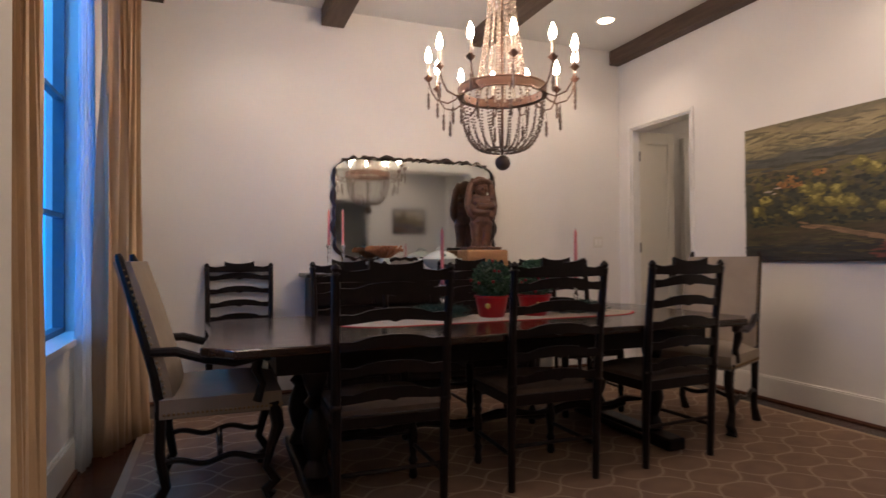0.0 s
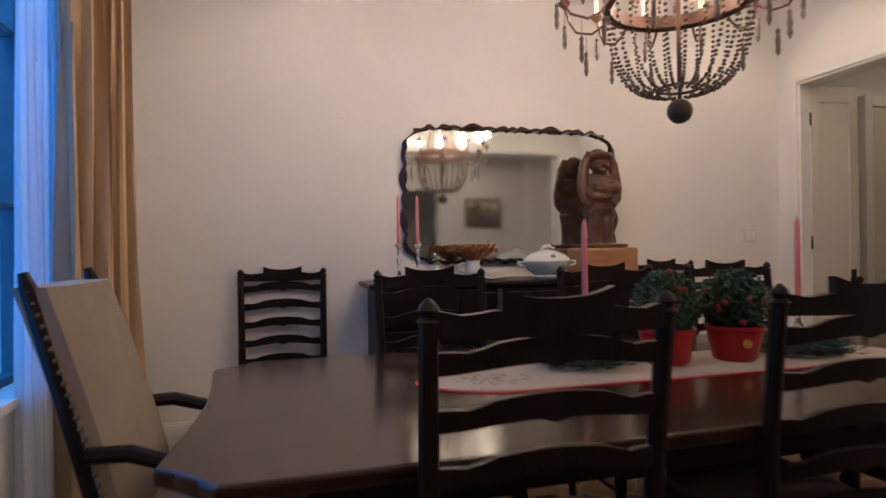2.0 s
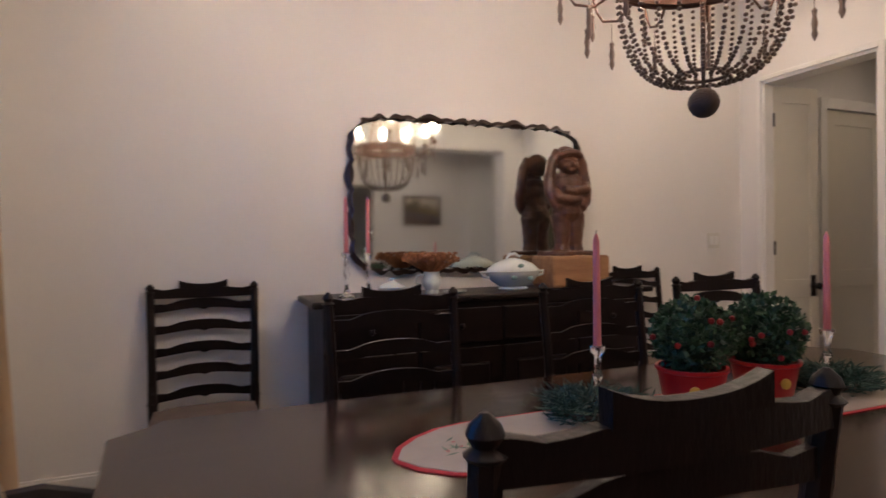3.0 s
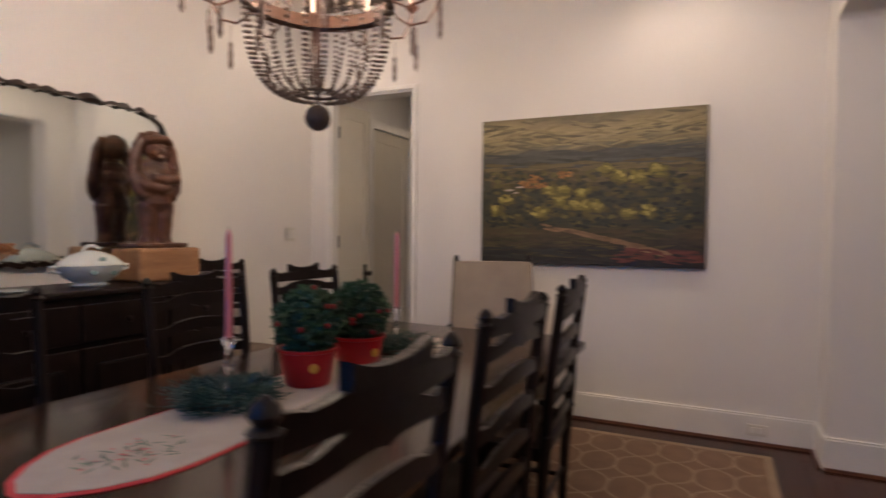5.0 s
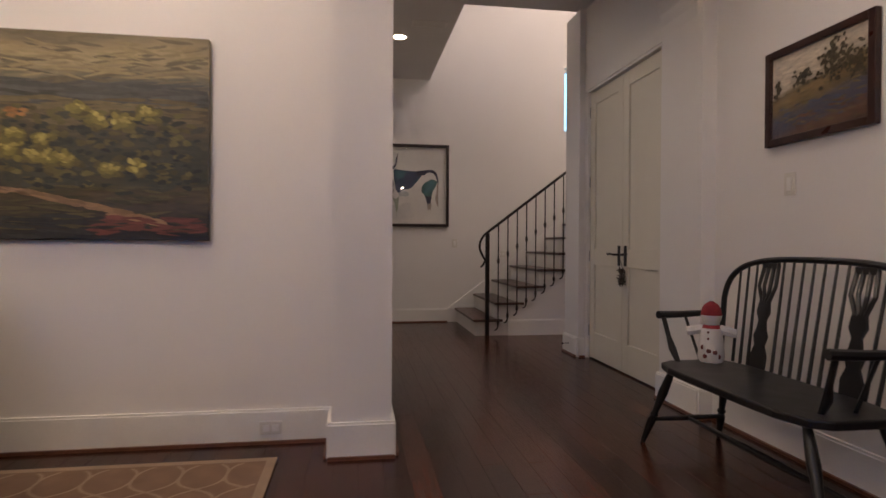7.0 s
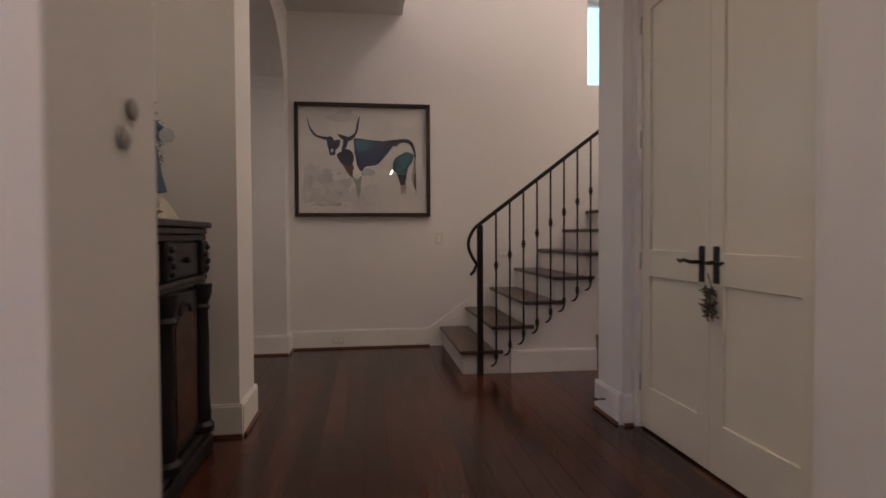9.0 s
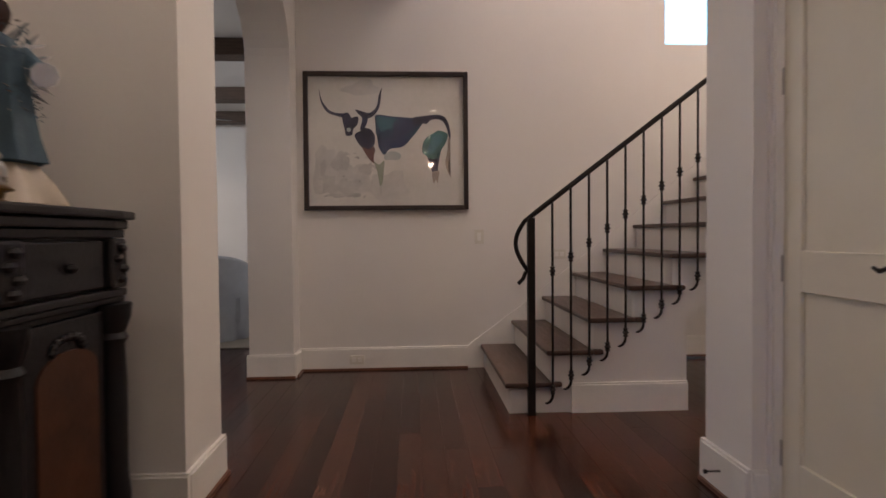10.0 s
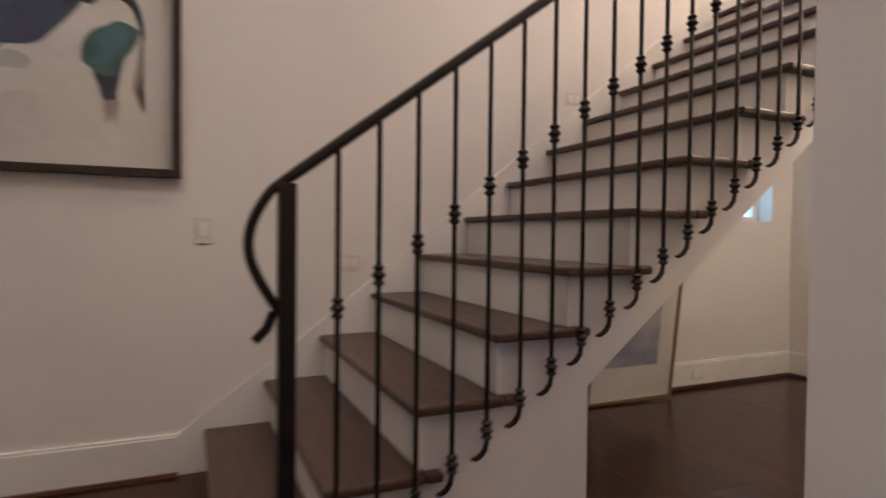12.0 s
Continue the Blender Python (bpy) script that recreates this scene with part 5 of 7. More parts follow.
def canvas_paint(name, stops, w, h, rise=0.0, wander=0.10):
    """Painted ground of a canvas: broad bands of colour from foot to top, broken by brush streaks."""
    m = bpy.data.materials.new(name)
    m.use_nodes = True
    n, l = m.node_tree.nodes, m.node_tree.links
    b = n["Principled BSDF"]
    b.inputs["Roughness"].default_value = 0.5
    tc, sep = n.new("ShaderNodeTexCoord"), n.new("ShaderNodeSeparateXYZ")
    l.new(tc.outputs["Object"], sep.inputs[0])
    mp = n.new("ShaderNodeMapping")
    mp.inputs["Scale"].default_value = (2.2 / w, 1, 7.0 / h)
    mp.inputs["Rotation"].default_value = (0, radians(-6), 0)
    l.new(tc.outputs["Object"], mp.inputs[0])
    wave, fine = n.new("ShaderNodeTexNoise"), n.new("ShaderNodeTexNoise")
    for node, sc in ((wave, 1.3), (fine, 6.0)):
        node.inputs["Scale"].default_value, node.inputs["Detail"].default_value = sc, 7
        node.inputs["Distortion"].default_value = 0.7
        l.new(mp.outputs[0], node.inputs["Vector"])

    def maths(op, a, k, c=None):
        q = n.new("ShaderNodeMath")
        q.operation = op
        l.new(a, q.inputs[0])
        q.inputs[1].default_value = k
        if c is not None:
            l.new(c, q.inputs[2])
        return q.outputs[0]

    up = maths("MULTIPLY", sep.outputs[2], 1 / h)
    up = maths("MULTIPLY_ADD", sep.outputs[0], -rise / w, up)
    up = maths("MULTIPLY_ADD", wave.outputs[0], wander * 2, up)
    up = maths("MULTIPLY_ADD", fine.outputs[0], wander, up)
    up = maths("ADD", up, rise / 2 - wander * 1.5)
    ramp = n.new("ShaderNodeValToRGB")
    els = ramp.color_ramp.elements
    while len(els) < len(stops):
        els.new(0.5)
    for e, (p, c) in zip(els, stops):
        e.position, e.color = p, (*c, 1)
    l.new(up, ramp.inputs[0])
    hs = n.new("ShaderNodeHueSaturation")
    l.new(maths("ADD", maths("MULTIPLY", fine.outputs[0], 1.3), 0.35), hs.inputs["Value"])
    l.new(ramp.outputs[0], hs.inputs["Color"])
    l.new(hs.outputs[0], b.inputs["Base Color"])
    bp = n.new("ShaderNodeBump")
    bp.inputs["Strength"].default_value, bp.inputs["Distance"].default_value = 0.4, 0.003
    l.new(fine.outputs[0], bp.inputs["Height"])
    l.new(bp.outputs[0], b.inputs["Normal"])
    return m


random.seed(12)
R = random.uniform
pt = thing("landscape_painting", pose(XE - 0.003, 3.685, 1.08, 0, 0, -90), "large unframed oil painting of a wooded autumn valley", "painting")
PW, PH = 1.533, 1.045
bm = B()
box(bm, 0, PW, -0.038, 0, 0, PH, 0.003)
VALLEY = ((0.0, (0.020, 0.018, 0.018)), (0.10, (0.040, 0.030, 0.018)), (0.22, (0.085, 0.062, 0.024)), (0.32, (0.040, 0.040, 0.020)), (0.48, (0.055, 0.050, 0.024)),
          (0.58, (0.100, 0.078, 0.034)), (0.66, (0.050, 0.048, 0.034)), (0.74, (0.075, 0.075, 0.060)), (0.80, (0.20, 0.165, 0.09)), (0.90, (0.35, 0.28, 0.14)), (1.0, (0.15, 0.12, 0.07)))
part("canvas", bm, canvas_paint("valley_oil", VALLEY, PW, PH), pt)


def band(n, x0, x1, z0, z1, rx, rz, tilt=0.1):
    return [(R(x0, x1), R(z0, z1), R(rx * 0.5, rx), R(rz * 0.5, rz), R(-tilt, tilt)) for _ in range(n)]


def inside(spots, m=0.004):
    out = []
    for x, z, rx, rz, t in spots:
        if m < x < PW - m and m < z < PH - m:
            out.append((x, z, rx, rz, t))
    return out


Y0 = -0.0385
daubs(pt, "cloud_shadow", paint("cloud_shadow", (0.16, 0.13, 0.07), 0.2), inside(band(70, 0.03, 1.52, 0.80, 1.04, 0.12, 0.011, 0.28)), Y0)
daubs(pt, "cloud_light", paint("cloud_light", (0.30, 0.24, 0.115), 0.2), inside(band(80, 0.06, 1.48, 0.82, 1.00, 0.10, 0.009, 0.30)), Y0 - 0.0014)
daubs(pt, "hills", paint("hill_paint", (0.085, 0.088, 0.072), 0.2), inside(band(60, 0.03, 1.5, 0.69, 0.80, 0.17, 0.012, 0.14)), Y0 - 0.0028)
daubs(pt, "far_fields", paint("field_paint", (0.15, 0.115, 0.050), 0.3), inside(band(110, 0.05, 1.5, 0.58, 0.72, 0.11, 0.012, 0.08)), Y0 - 0.0042)
daubs(pt, "dark_woods", paint("woods_paint", (0.050, 0.050, 0.030), 0.3), inside(band(170, 0.03, 1.5, 0.24, 0.66, 0.055, 0.024, 0.3)), Y0 - 0.0056)
daubs(pt, "olive_trees", paint("olive_paint", (0.115, 0.098, 0.028), 0.4), inside(band(190, 0.05, 1.48, 0.28, 0.66, 0.034, 0.020, 0.3)), Y0 - 0.0070)
daubs(pt, "tree_shade", paint("shade_paint", (0.028, 0.030, 0.020), 0.3), inside(band(150, 0.05, 1.48, 0.26, 0.62, 0.030, 0.014, 0.3)), Y0 - 0.0078)
TREES = [(0.46, 0.37, 0.075), (0.60, 0.44, 0.05), (0.78, 0.40, 0.05), (0.70, 0.42, 0.04), (1.00, 0.60, 0.06), (1.12, 0.60, 0.05), (0.92, 0.66, 0.045), (1.06, 0.36, 0.05), (0.86, 0.40, 0.05), (0.52, 0.52, 0.05), (0.20, 0.46, 0.05), (0.12, 0.38, 0.045), (1.24, 0.64, 0.05), (1.18, 0.37, 0.05), (0.62, 0.52, 0.05), (0.74, 0.50, 0.04)]
for nm, colour, dz, dx, cnt, big in (("tree_under", (0.12, 0.10, 0.024), -0.15, 0.1, 16, 1.4), ("yellow_trees", (0.22, 0.18, 0.036), 0.1, 0.0, 12, 1.1), ("tree_lights", (0.42, 0.34, 0.08), 0.3, -0.15, 6, 0.75)):
    spots = []
    for x, z, r in TREES:
        for _ in range(cnt):
            spots.append((x + r * dx + random.gauss(0, r * 0.38), z + r * dz + random.gauss(0, r * 0.28), R(0.012, 0.026) * big, R(0.009, 0.018) * big, R(-0.4, 0.4)))
    daubs(pt, nm, paint(nm, colour, 0.3), inside(spots), Y0 - 0.0084 - 0.0022 * (1.4 - big))
daubs(pt, "orange_trees", paint("orange_paint", (0.33, 0.15, 0.04), 0.3), inside([(x + random.gauss(0, 0.03), z + random.gauss(0, 0.014), R(0.010, 0.024), R(0.006, 0.011), R(-0.2, 0.2)) for x, z in ((0.40, 0.60), (0.34, 0.57), (0.45, 0.56), (0.62, 0.64)) for _ in range(12)]), Y0 - 0.0104)
daubs(pt, "farmhouse", paint("house_paint", (0.50, 0.40, 0.32), 0.2), [(0.22, 0.53, 0.035, 0.008, 0), (0.30, 0.55, 0.03, 0.006, 0), (0.27, 0.51, 0.02, 0.006, 0.1)], Y0 - 0.0118)
daubs(pt, "foreground_grass", paint("grass_paint", (0.085, 0.072, 0.026), 0.4), inside(band(110, 0.03, 1.5, 0.05, 0.27, 0.09, 0.009, 0.18)), Y0 - 0.0070)
daubs(pt, "foreground_dark", paint("ground_paint", (0.035, 0.033, 0.027), 0.3), inside(band(60, 0.03, 1.5, 0.01, 0.12, 0.14, 0.012, 0.12)), Y0 - 0.0084)
path = [(0.50 + 0.80 * f, 0.255 - 0.17 * f ** 1.3 + random.gauss(0, 0.008), R(0.03, 0.06), R(0.005, 0.009) + 0.006 * f, -0.2) for f in [k / 70 for k in range(71)]]
daubs(pt, "path", paint("path_paint", (0.29, 0.17, 0.080), 0.3), inside(path), Y0 - 0.0098)
daubs(pt, "red_earth", paint("earth_paint", (0.16, 0.050, 0.034), 0.3), inside(band(50, 1.0, 1.5, 0.03, 0.12, 0.07, 0.010, 0.15)), Y0 - 0.0112)

# watercolour of a longhorn
lh = thing("framed_watercolour", pose(XF - 0.003, 1.457, 1.303, 0, 0, -90), "framed watercolour of a longhorn steer on white paper", "picture")
LW, LHH = 1.323, 1.112
bm = B()
frame_bars(bm, LW, LHH, 0.036, 0.045)
part("frame", bm, mat("walnut_frame", (0.035, 0.018, 0.013), 0.4, (0.02, 0.011, 0.009), 12, 0.3, 80), lh, "narrow dark brown frame")
bm = B()
box(bm, 0.03, LW - 0.03, -0.012, -0.002, 0.03, LHH - 0.03)
part("paper", bm, MATBOARD, lh, "white paper with pale grey washes")
bm = B()
sheet_y(bm, -0.028, 0.034, LW - 0.034, 0.034, LHH - 0.034)
part("picture_glass", bm, PICGLASS, lh).visible_shadow = False


def wash(name, colour, second):
    return mat(name, colour, 0.6, second, 7, 0.05, 40, amount=0.35)


def shape(parent, name, material, pts, y):
    """Flat painted patch; pts are percent of the paper's width and height from its upper left."""
    bm = B()
    px = [(Vector((p[0], p[1]))) for p in pts]
    n, fine = len(px), []
    for k in range(n):
        p0, p1, p2, p3 = px[k - 1], px[k], px[(k + 1) % n], px[(k + 2) % n]
        for j in range(4):
            t = j / 4
            fine.append(0.5 * ((2 * p1) + (p2 - p0) * t + (2 * p0 - 5 * p1 + 4 * p2 - p3) * t * t + (3 * p1 - p0 - 3 * p2 + p3) * t ** 3))
    v = [bm.verts.new((0.036 + (LW - 0.072) * q.x / 100, y, 0.036 + (LHH - 0.072) * (1 - q.y / 100))) for q in fine]
    f = bm.faces.new(v)
    bmesh.ops.triangulate(bm, faces=[f])
    return part(name, bm, material, parent)


TEAL, NAVY = wash("teal_wash", (0.035, 0.085, 0.11), (0.035, 0.04, 0.11)), wash("navy_wash", (0.020, 0.016, 0.030), (0.05, 0.05, 0.09))
GREENW, RUSTW = wash("green_wash", (0.06, 0.16, 0.14), (0.03, 0.08, 0.09)), wash("rust_wash", (0.24, 0.10, 0.06), (0.10, 0.05, 0.05))
PAPERW = wash("paper_wash", (0.68, 0.65, 0.60), (0.60, 0.57, 0.53))
LBLUE = wash("pale_wash", (0.36, 0.40, 0.40), (0.50, 0.50, 0.46))
random.seed(21)
GREYS = [wash("grey_wash_%s" % nm, c, d) for nm, c, d in (("light", (0.60, 0.57, 0.53), (0.50, 0.48, 0.45)), ("mid", (0.53, 0.51, 0.47), (0.43, 0.41, 0.39)), ("dark", (0.45, 0.43, 0.40), (0.34, 0.33, 0.31)))]
SEPIA = wash("sepia_wash", (0.42, 0.34, 0.27), (0.30, 0.25, 0.22))
BLUEG = wash("blue_green_wash", (0.07, 0.20, 0.21), (0.04, 0.09, 0.15))
INDIGO = wash("indigo_wash", (0.028, 0.030, 0.075), (0.06, 0.08, 0.14))


def blot(name, material, cx, cz, rx, rz, y, spikes=0.35):
    """Ragged wash with an uneven rim."""
    n = 13
    ring = []
    for k in range(n):
        a = 2 * math.pi * k / n
        r = 1 + random.uniform(-spikes, spikes)
        ring.append((min(97, max(2.5, cx + rx * r * math.cos(a))), min(98, max(2, cz + rz * r * math.sin(a)))))
    return shape(lh, name, material, ring, y)


for n_blot, (cx, cz, rx, rz, g) in enumerate(((16, 78, 13, 16, 0), (30, 80, 12, 14, 0), (10, 62, 6, 10, 0), (52, 84, 12, 11, 0), (33, 9, 10, 6, 0), (20, 66, 6, 7, 1), (26, 86, 7, 6, 1), (13, 84, 5, 7, 1), (37, 72, 4, 5, 1), (22, 60, 4, 2.2, 1), (9, 72, 1.6, 8, 1), (30, 92, 4, 2, 2), (18, 92, 6, 1.6, 1))):
    blot("ground_wash", GREYS[g], cx, cz, rx, rz, -0.0123 - 0.0003 * g - 0.00002 * n_blot)
for k in range(26):
    blot("spatter", GREYS[k % 3], random.uniform(6, 46), random.uniform(56, 94), random.uniform(0.3, 1.6), random.uniform(0.3, 1.2), -0.0130 - 0.00001 * k, 0.5)
shape(lh, "body_wash", PAPERW, [(30, 34), (44, 29), (60, 32), (74, 31), (86, 32), (90, 46), (84, 58), (66, 60), (50, 62), (44, 68), (30, 52)], -0.0134)
shape(lh, "back_patch", TEAL, [(43.3, 29.5), (54.5, 30.8), (68, 32), (73.4, 35), (70, 42), (66.5, 47), (62, 53), (58, 55), (52, 56), (48.5, 60.5), (45.5, 56), (44.5, 52), (46, 47), (43, 44), (43.5, 36)], -0.0139)
shape(lh, "back_light", BLUEG, [(44.5, 31), (51, 31.4), (58, 33), (61, 37), (56, 41), (51, 40), (47, 43), (44.6, 38)], -0.0142)
shape(lh, "flank_dark", INDIGO, [(56, 34), (66, 33.5), (71, 35.5), (67, 42), (64, 44), (58, 50), (53, 51), (50, 57), (47, 55), (49, 48), (55, 45), (54, 40)], -0.0144)
shape(lh, "rump_line", NAVY, [(67, 32), (76, 30), (85, 29.5), (89.6, 34), (91.6, 44), (91, 49), (89.6, 42), (87.6, 36), (84, 33), (79, 33.4), (76, 36.5), (73, 36), (69, 38)], -0.0147)
shape(lh, "neck_patch", NAVY, [(29.5, 45), (33, 42), (36, 39.5), (40, 41), (42.6, 46), (41.8, 53), (38, 56), (35.6, 55.7), (32, 52)], -0.0147)
shape(lh, "neck_edge", INDIGO, [(35, 30.5), (38, 31), (37.5, 36), (35.5, 40), (33, 41), (34, 36)], -0.0149)
shape(lh, "chest_patch", RUSTW, [(34.2, 54.5), (38, 56), (41.6, 54), (42.6, 58), (41, 62), (42, 67), (38.5, 63.5)], -0.0152)
shape(lh, "front_leg", wash("leg_wash", (0.20, 0.25, 0.17), (0.34, 0.35, 0.28)), [(42, 66), (45, 68), (48.4, 65), (48, 73), (47.2, 82), (45.5, 84.5), (44.6, 79), (43.6, 73)], -0.0144)
shape(lh, "leg_fade", GREYS[1], [(45, 82), (47, 82), (46.4, 91), (45.4, 90)], -0.0141)
shape(lh, "belly", LBLUE, [(49, 60), (54, 57.5), (59, 60), (58, 64), (53, 64.5), (48.6, 64)], -0.0147)
shape(lh, "hind_patch", GREENW, [(76.8, 46), (80, 44), (83.7, 41.5), (88, 43), (90, 45.5), (88, 52), (85.4, 57), (83.7, 64), (78.5, 65), (75.5, 61), (73.2, 58.5), (73.7, 51)], -0.0139)
shape(lh, "hind_shade", BLUEG, [(80, 46), (85, 44), (87, 48), (83, 55), (79, 60), (76, 58), (78, 52)], -0.0142)
shape(lh, "hind_leg", NAVY, [(76.6, 63), (80, 64), (84, 63.5), (83.2, 70), (83, 74), (79.6, 74), (78, 68)], -0.0144)
shape(lh, "hind_hoof", SEPIA, [(79.6, 74), (84, 73.4), (83.4, 79), (83, 83), (81.8, 80), (80.4, 83), (79.6, 79)], -0.0147)
shape(lh, "head", NAVY, [(22, 29), (26, 28), (29, 31), (32, 31), (31.4, 37), (28.4, 41), (28, 45), (24.2, 45.5), (23.4, 41), (22, 35)], -0.0153)
shape(lh, "face_blaze", PAPERW, [(25, 26), (30, 24.5), (33.4, 26), (33, 29), (30, 30), (28, 32), (26.5, 29.5)], -0.0157)
shape(lh, "cheek", PAPERW, [(32.6, 33), (34.4, 34), (32.6, 40), (29.6, 44.4), (28.4, 44), (29, 41), (31.6, 37.4)], -0.0157)
shape(lh, "muzzle", LBLUE, [(24.6, 40), (26.6, 39.4), (27, 42), (25, 42.6)], -0.0158)
shape(lh, "poll", NAVY, [(30, 25.6), (34, 26.6), (38, 28), (42, 27.4), (41, 31), (37, 32.4), (34, 31)], -0.0161)
shape(lh, "left_horn", NAVY, [(7.0, 9), (8.0, 15), (9.6, 20), (13.6, 26), (18, 28), (22.6, 28.6), (22.2, 31.4), (17, 30), (12, 27.4), (8.6, 21), (7.4, 15)], -0.0157)
shape(lh, "right_horn", NAVY, [(47.4, 8.2), (46.8, 14), (46.2, 20), (45, 25), (42, 30), (38.4, 30.6), (40, 27.6), (43, 24.6), (44.6, 20), (45.2, 14.6)], -0.0157)
shape(lh, "tail", SEPIA, [(90, 48), (91.4, 49), (91, 60), (89.6, 70), (91.5, 78), (89, 72), (88, 66), (89.4, 58)], -0.0139)

# small landscape over the bench
p2 = thing("framed_landscape", pose(3.265, SY + 0.003, 1.59, 0, 0, 180) @ pose(-0.665, 0, 0), "small framed landscape of trees beside a blue stream", "picture")
PW, PH = 0.665, 0.495
bm = B()
frame_bars(bm, PW, PH, 0.038, 0.032)
part("frame", bm, mat("mahogany_frame", (0.045, 0.014, 0.010), 0.3, (0.022, 0.008, 0.007), 12, 0.2, 80), p2, "dark polished frame")
bm = B()
box(bm, 0.03, PW - 0.03, -0.012, -0.002, 0.03, PH - 0.03)
MEADOW = ((0.0, (0.06, 0.035, 0.02)), (0.12, (0.15, 0.075, 0.04)), (0.22, (0.07, 0.065, 0.10)), (0.34, (0.09, 0.085, 0.11)), (0.42, (0.17, 0.12, 0.055)), (0.52, (0.27, 0.18, 0.075)),
          (0.57, (0.16, 0.12, 0.06)), (0.62, (0.52, 0.44, 0.33)), (0.85, (0.62, 0.54, 0.42)), (1.0, (0.50, 0.44, 0.35)))
part("canvas", bm, canvas_paint("stream_oil", MEADOW, PW, PH, 0.22, 0.05), p2)


def inner_spots(spots):
    return [s for s in spots if 0.045 + s[2] < s[0] < PW - 0.045 - s[2] and 0.045 + s[3] < s[1] < PH - 0.045 - s[3] - s[2] * abs(s[4])]


daubs(p2, "meadow", paint("meadow_paint", (0.20, 0.15, 0.06)), inner_spots(band(60, 0.05, 0.62, 0.05, 0.25, 0.035, 0.005, 0.3)), -0.0125)
daubs(p2, "stream", paint("stream_paint", (0.07, 0.09, 0.16)), inner_spots(band(45, 0.05, 0.50, 0.08, 0.19, 0.03, 0.005, 0.2)), -0.0140)
daubs(p2, "red_bank", paint("bank_paint", (0.16, 0.07, 0.035)), inner_spots(band(26, 0.22, 0.60, 0.06, 0.15, 0.03, 0.007, 0.2)), -0.0155)
daubs(p2, "trees", paint("tree_paint", (0.07, 0.052, 0.022)), inner_spots([(random.gauss(x, sd), random.gauss(z, sd), R(0.006, 0.016), R(0.005, 0.012), R(-0.5, 0.5)) for x, z, c, sd in ((0.075, 0.30, 14, 0.013), (0.078, 0.26, 8, 0.01), (0.24, 0.31, 40, 0.026), (0.44, 0.34, 120, 0.048), (0.57, 0.29, 50, 0.035)) for _ in range(c)]), -0.0170)
bm = B()
sheet_y(bm, -0.025, 0.034, PW - 0.034, 0.034, PH - 0.034)
part("picture_glass", bm, PICGLASS, p2).visible_shadow = False


# ---- switches and outlets ----
def plate(name, m, w, h, lab, rockers=1):
    t = thing(name, m, lab, "switch" if "switch" in name else "outlet", "wall plates")
    bm = B()
    box(bm, -w / 2, w / 2, -0.006, 0, -h / 2, h / 2, 0.002)
    part("cover", bm, PLATE, t)
    for k in range(rockers):
        x = (k - (rockers - 1) / 2) * 0.046
        bm = B()
        if w > h:
            box(bm, x * 1.0 - 0.017, x + 0.017, -0.009, -0.005, -h / 4, h / 4, 0.001)
        else:
            box(bm, x - 0.016, x + 0.016, -0.010, -0.005, -0.033, 0.033, 0.0015)
        part("rocker" if "switch" in name else "socket", bm, TRIM, t)


plate("light_switch", pose(4.03, YN, 1.27), 0.115, 0.115, "cream double light switch on the plaster wall", 2)
plate("light_switch", pose(XF, 0.045, 1.08, 0, 0, -90), 0.075, 0.118, "cream light switch beside the picture", 1)
plate("light_switch", pose(3.78, SY, 1.385, 0, 0, 180), 0.075, 0.118, "cream light switch under the small landscape", 1)
plate("wall_outlet", pose(XE - 0.0225, 1.84, 0.085, 0, 0, -90), 0.115, 0.070, "cream outlet set sideways in the baseboard", 2)
plate("wall_outlet", pose(XF - 0.0225, 1.055, 0.085, 0, 0, -90), 0.115, 0.070, "cream outlet set sideways in the baseboard", 2)
plate("wall_outlet", pose(XB - 0.0225, -3.25, 0.085, 0, 0, -90), 0.115, 0.070, "cream outlet in the baseboard under the stairs", 2)
plate("step_light_switch", pose(XF, -0.62, 0.93, 0, 0, -90), 0.115, 0.075, "small louvred step light on the stair wall", 2)
plate("step_light_switch", pose(XF, -1.95, 1.87, 0, 0, -90), 0.115, 0.075, "small louvred step light on the stair wall", 2)
for z, y in ((1.36, 0), (1.30, 0)):
    bm = B()
    lathe(bm, [(0.004, 0), (0.020, 0.004), (0.022, 0.010), (0.010, 0.016)], 12, m=pose(0, 0, 0, 90))
    o = part("wall_hook", bm, NICKEL, None, "", True)
    o.matrix_world = pose(4.32 if z > 1.33 else 4.28, 1.215, z, 0, 0, 0)
    tagged(o, "small metal hook on the white pier", "hook", "pier hooks")
bm = B()
lathe(bm, [(0.012, 0), (0.012, 0.004), (0.004, 0.008), (0.004, 0.06), (0.009, 0.064), (0.009, 0.075)], 10, m=pose(0, 0, 0, -90))
o = part("door_stop", bm, IRON, None, "", True)
o.matrix_world = pose(6.55, -0.690, 0.10)
tagged(o, "dark metal door stop on the baseboard", "door stop")

# ---- bench with spindle back ----
BX, BW = 3.42, 1.06
be = thing("spindle_bench", pose(BX, -0.36, 0), "black painted spindle-back bench with pierced splats", "bench")
bm = B()
n = 26
top_pts = []
for k in range(n):
    a = 2 * math.pi * k / n
    c, s = math.cos(a), math.sin(a)
    r = (abs(c) ** 5 + abs(s) ** 5) ** (-0.2)
    top_pts.append((BW / 2 * r * c - 0.03, 0.225 * r * s + 0.025))
slab(bm, top_pts, 0.435, 0.470)
part("seat", bm, BLACK, be, "", False, 0.008)
LEGP = [(0.012, 0.0), (0.017, 0.06), (0.022, 0.14), (0.015, 0.16), (0.023, 0.175), (0.015, 0.19), (0.024, 0.30), (0.020, 0.38), (0.014, 0.44)]
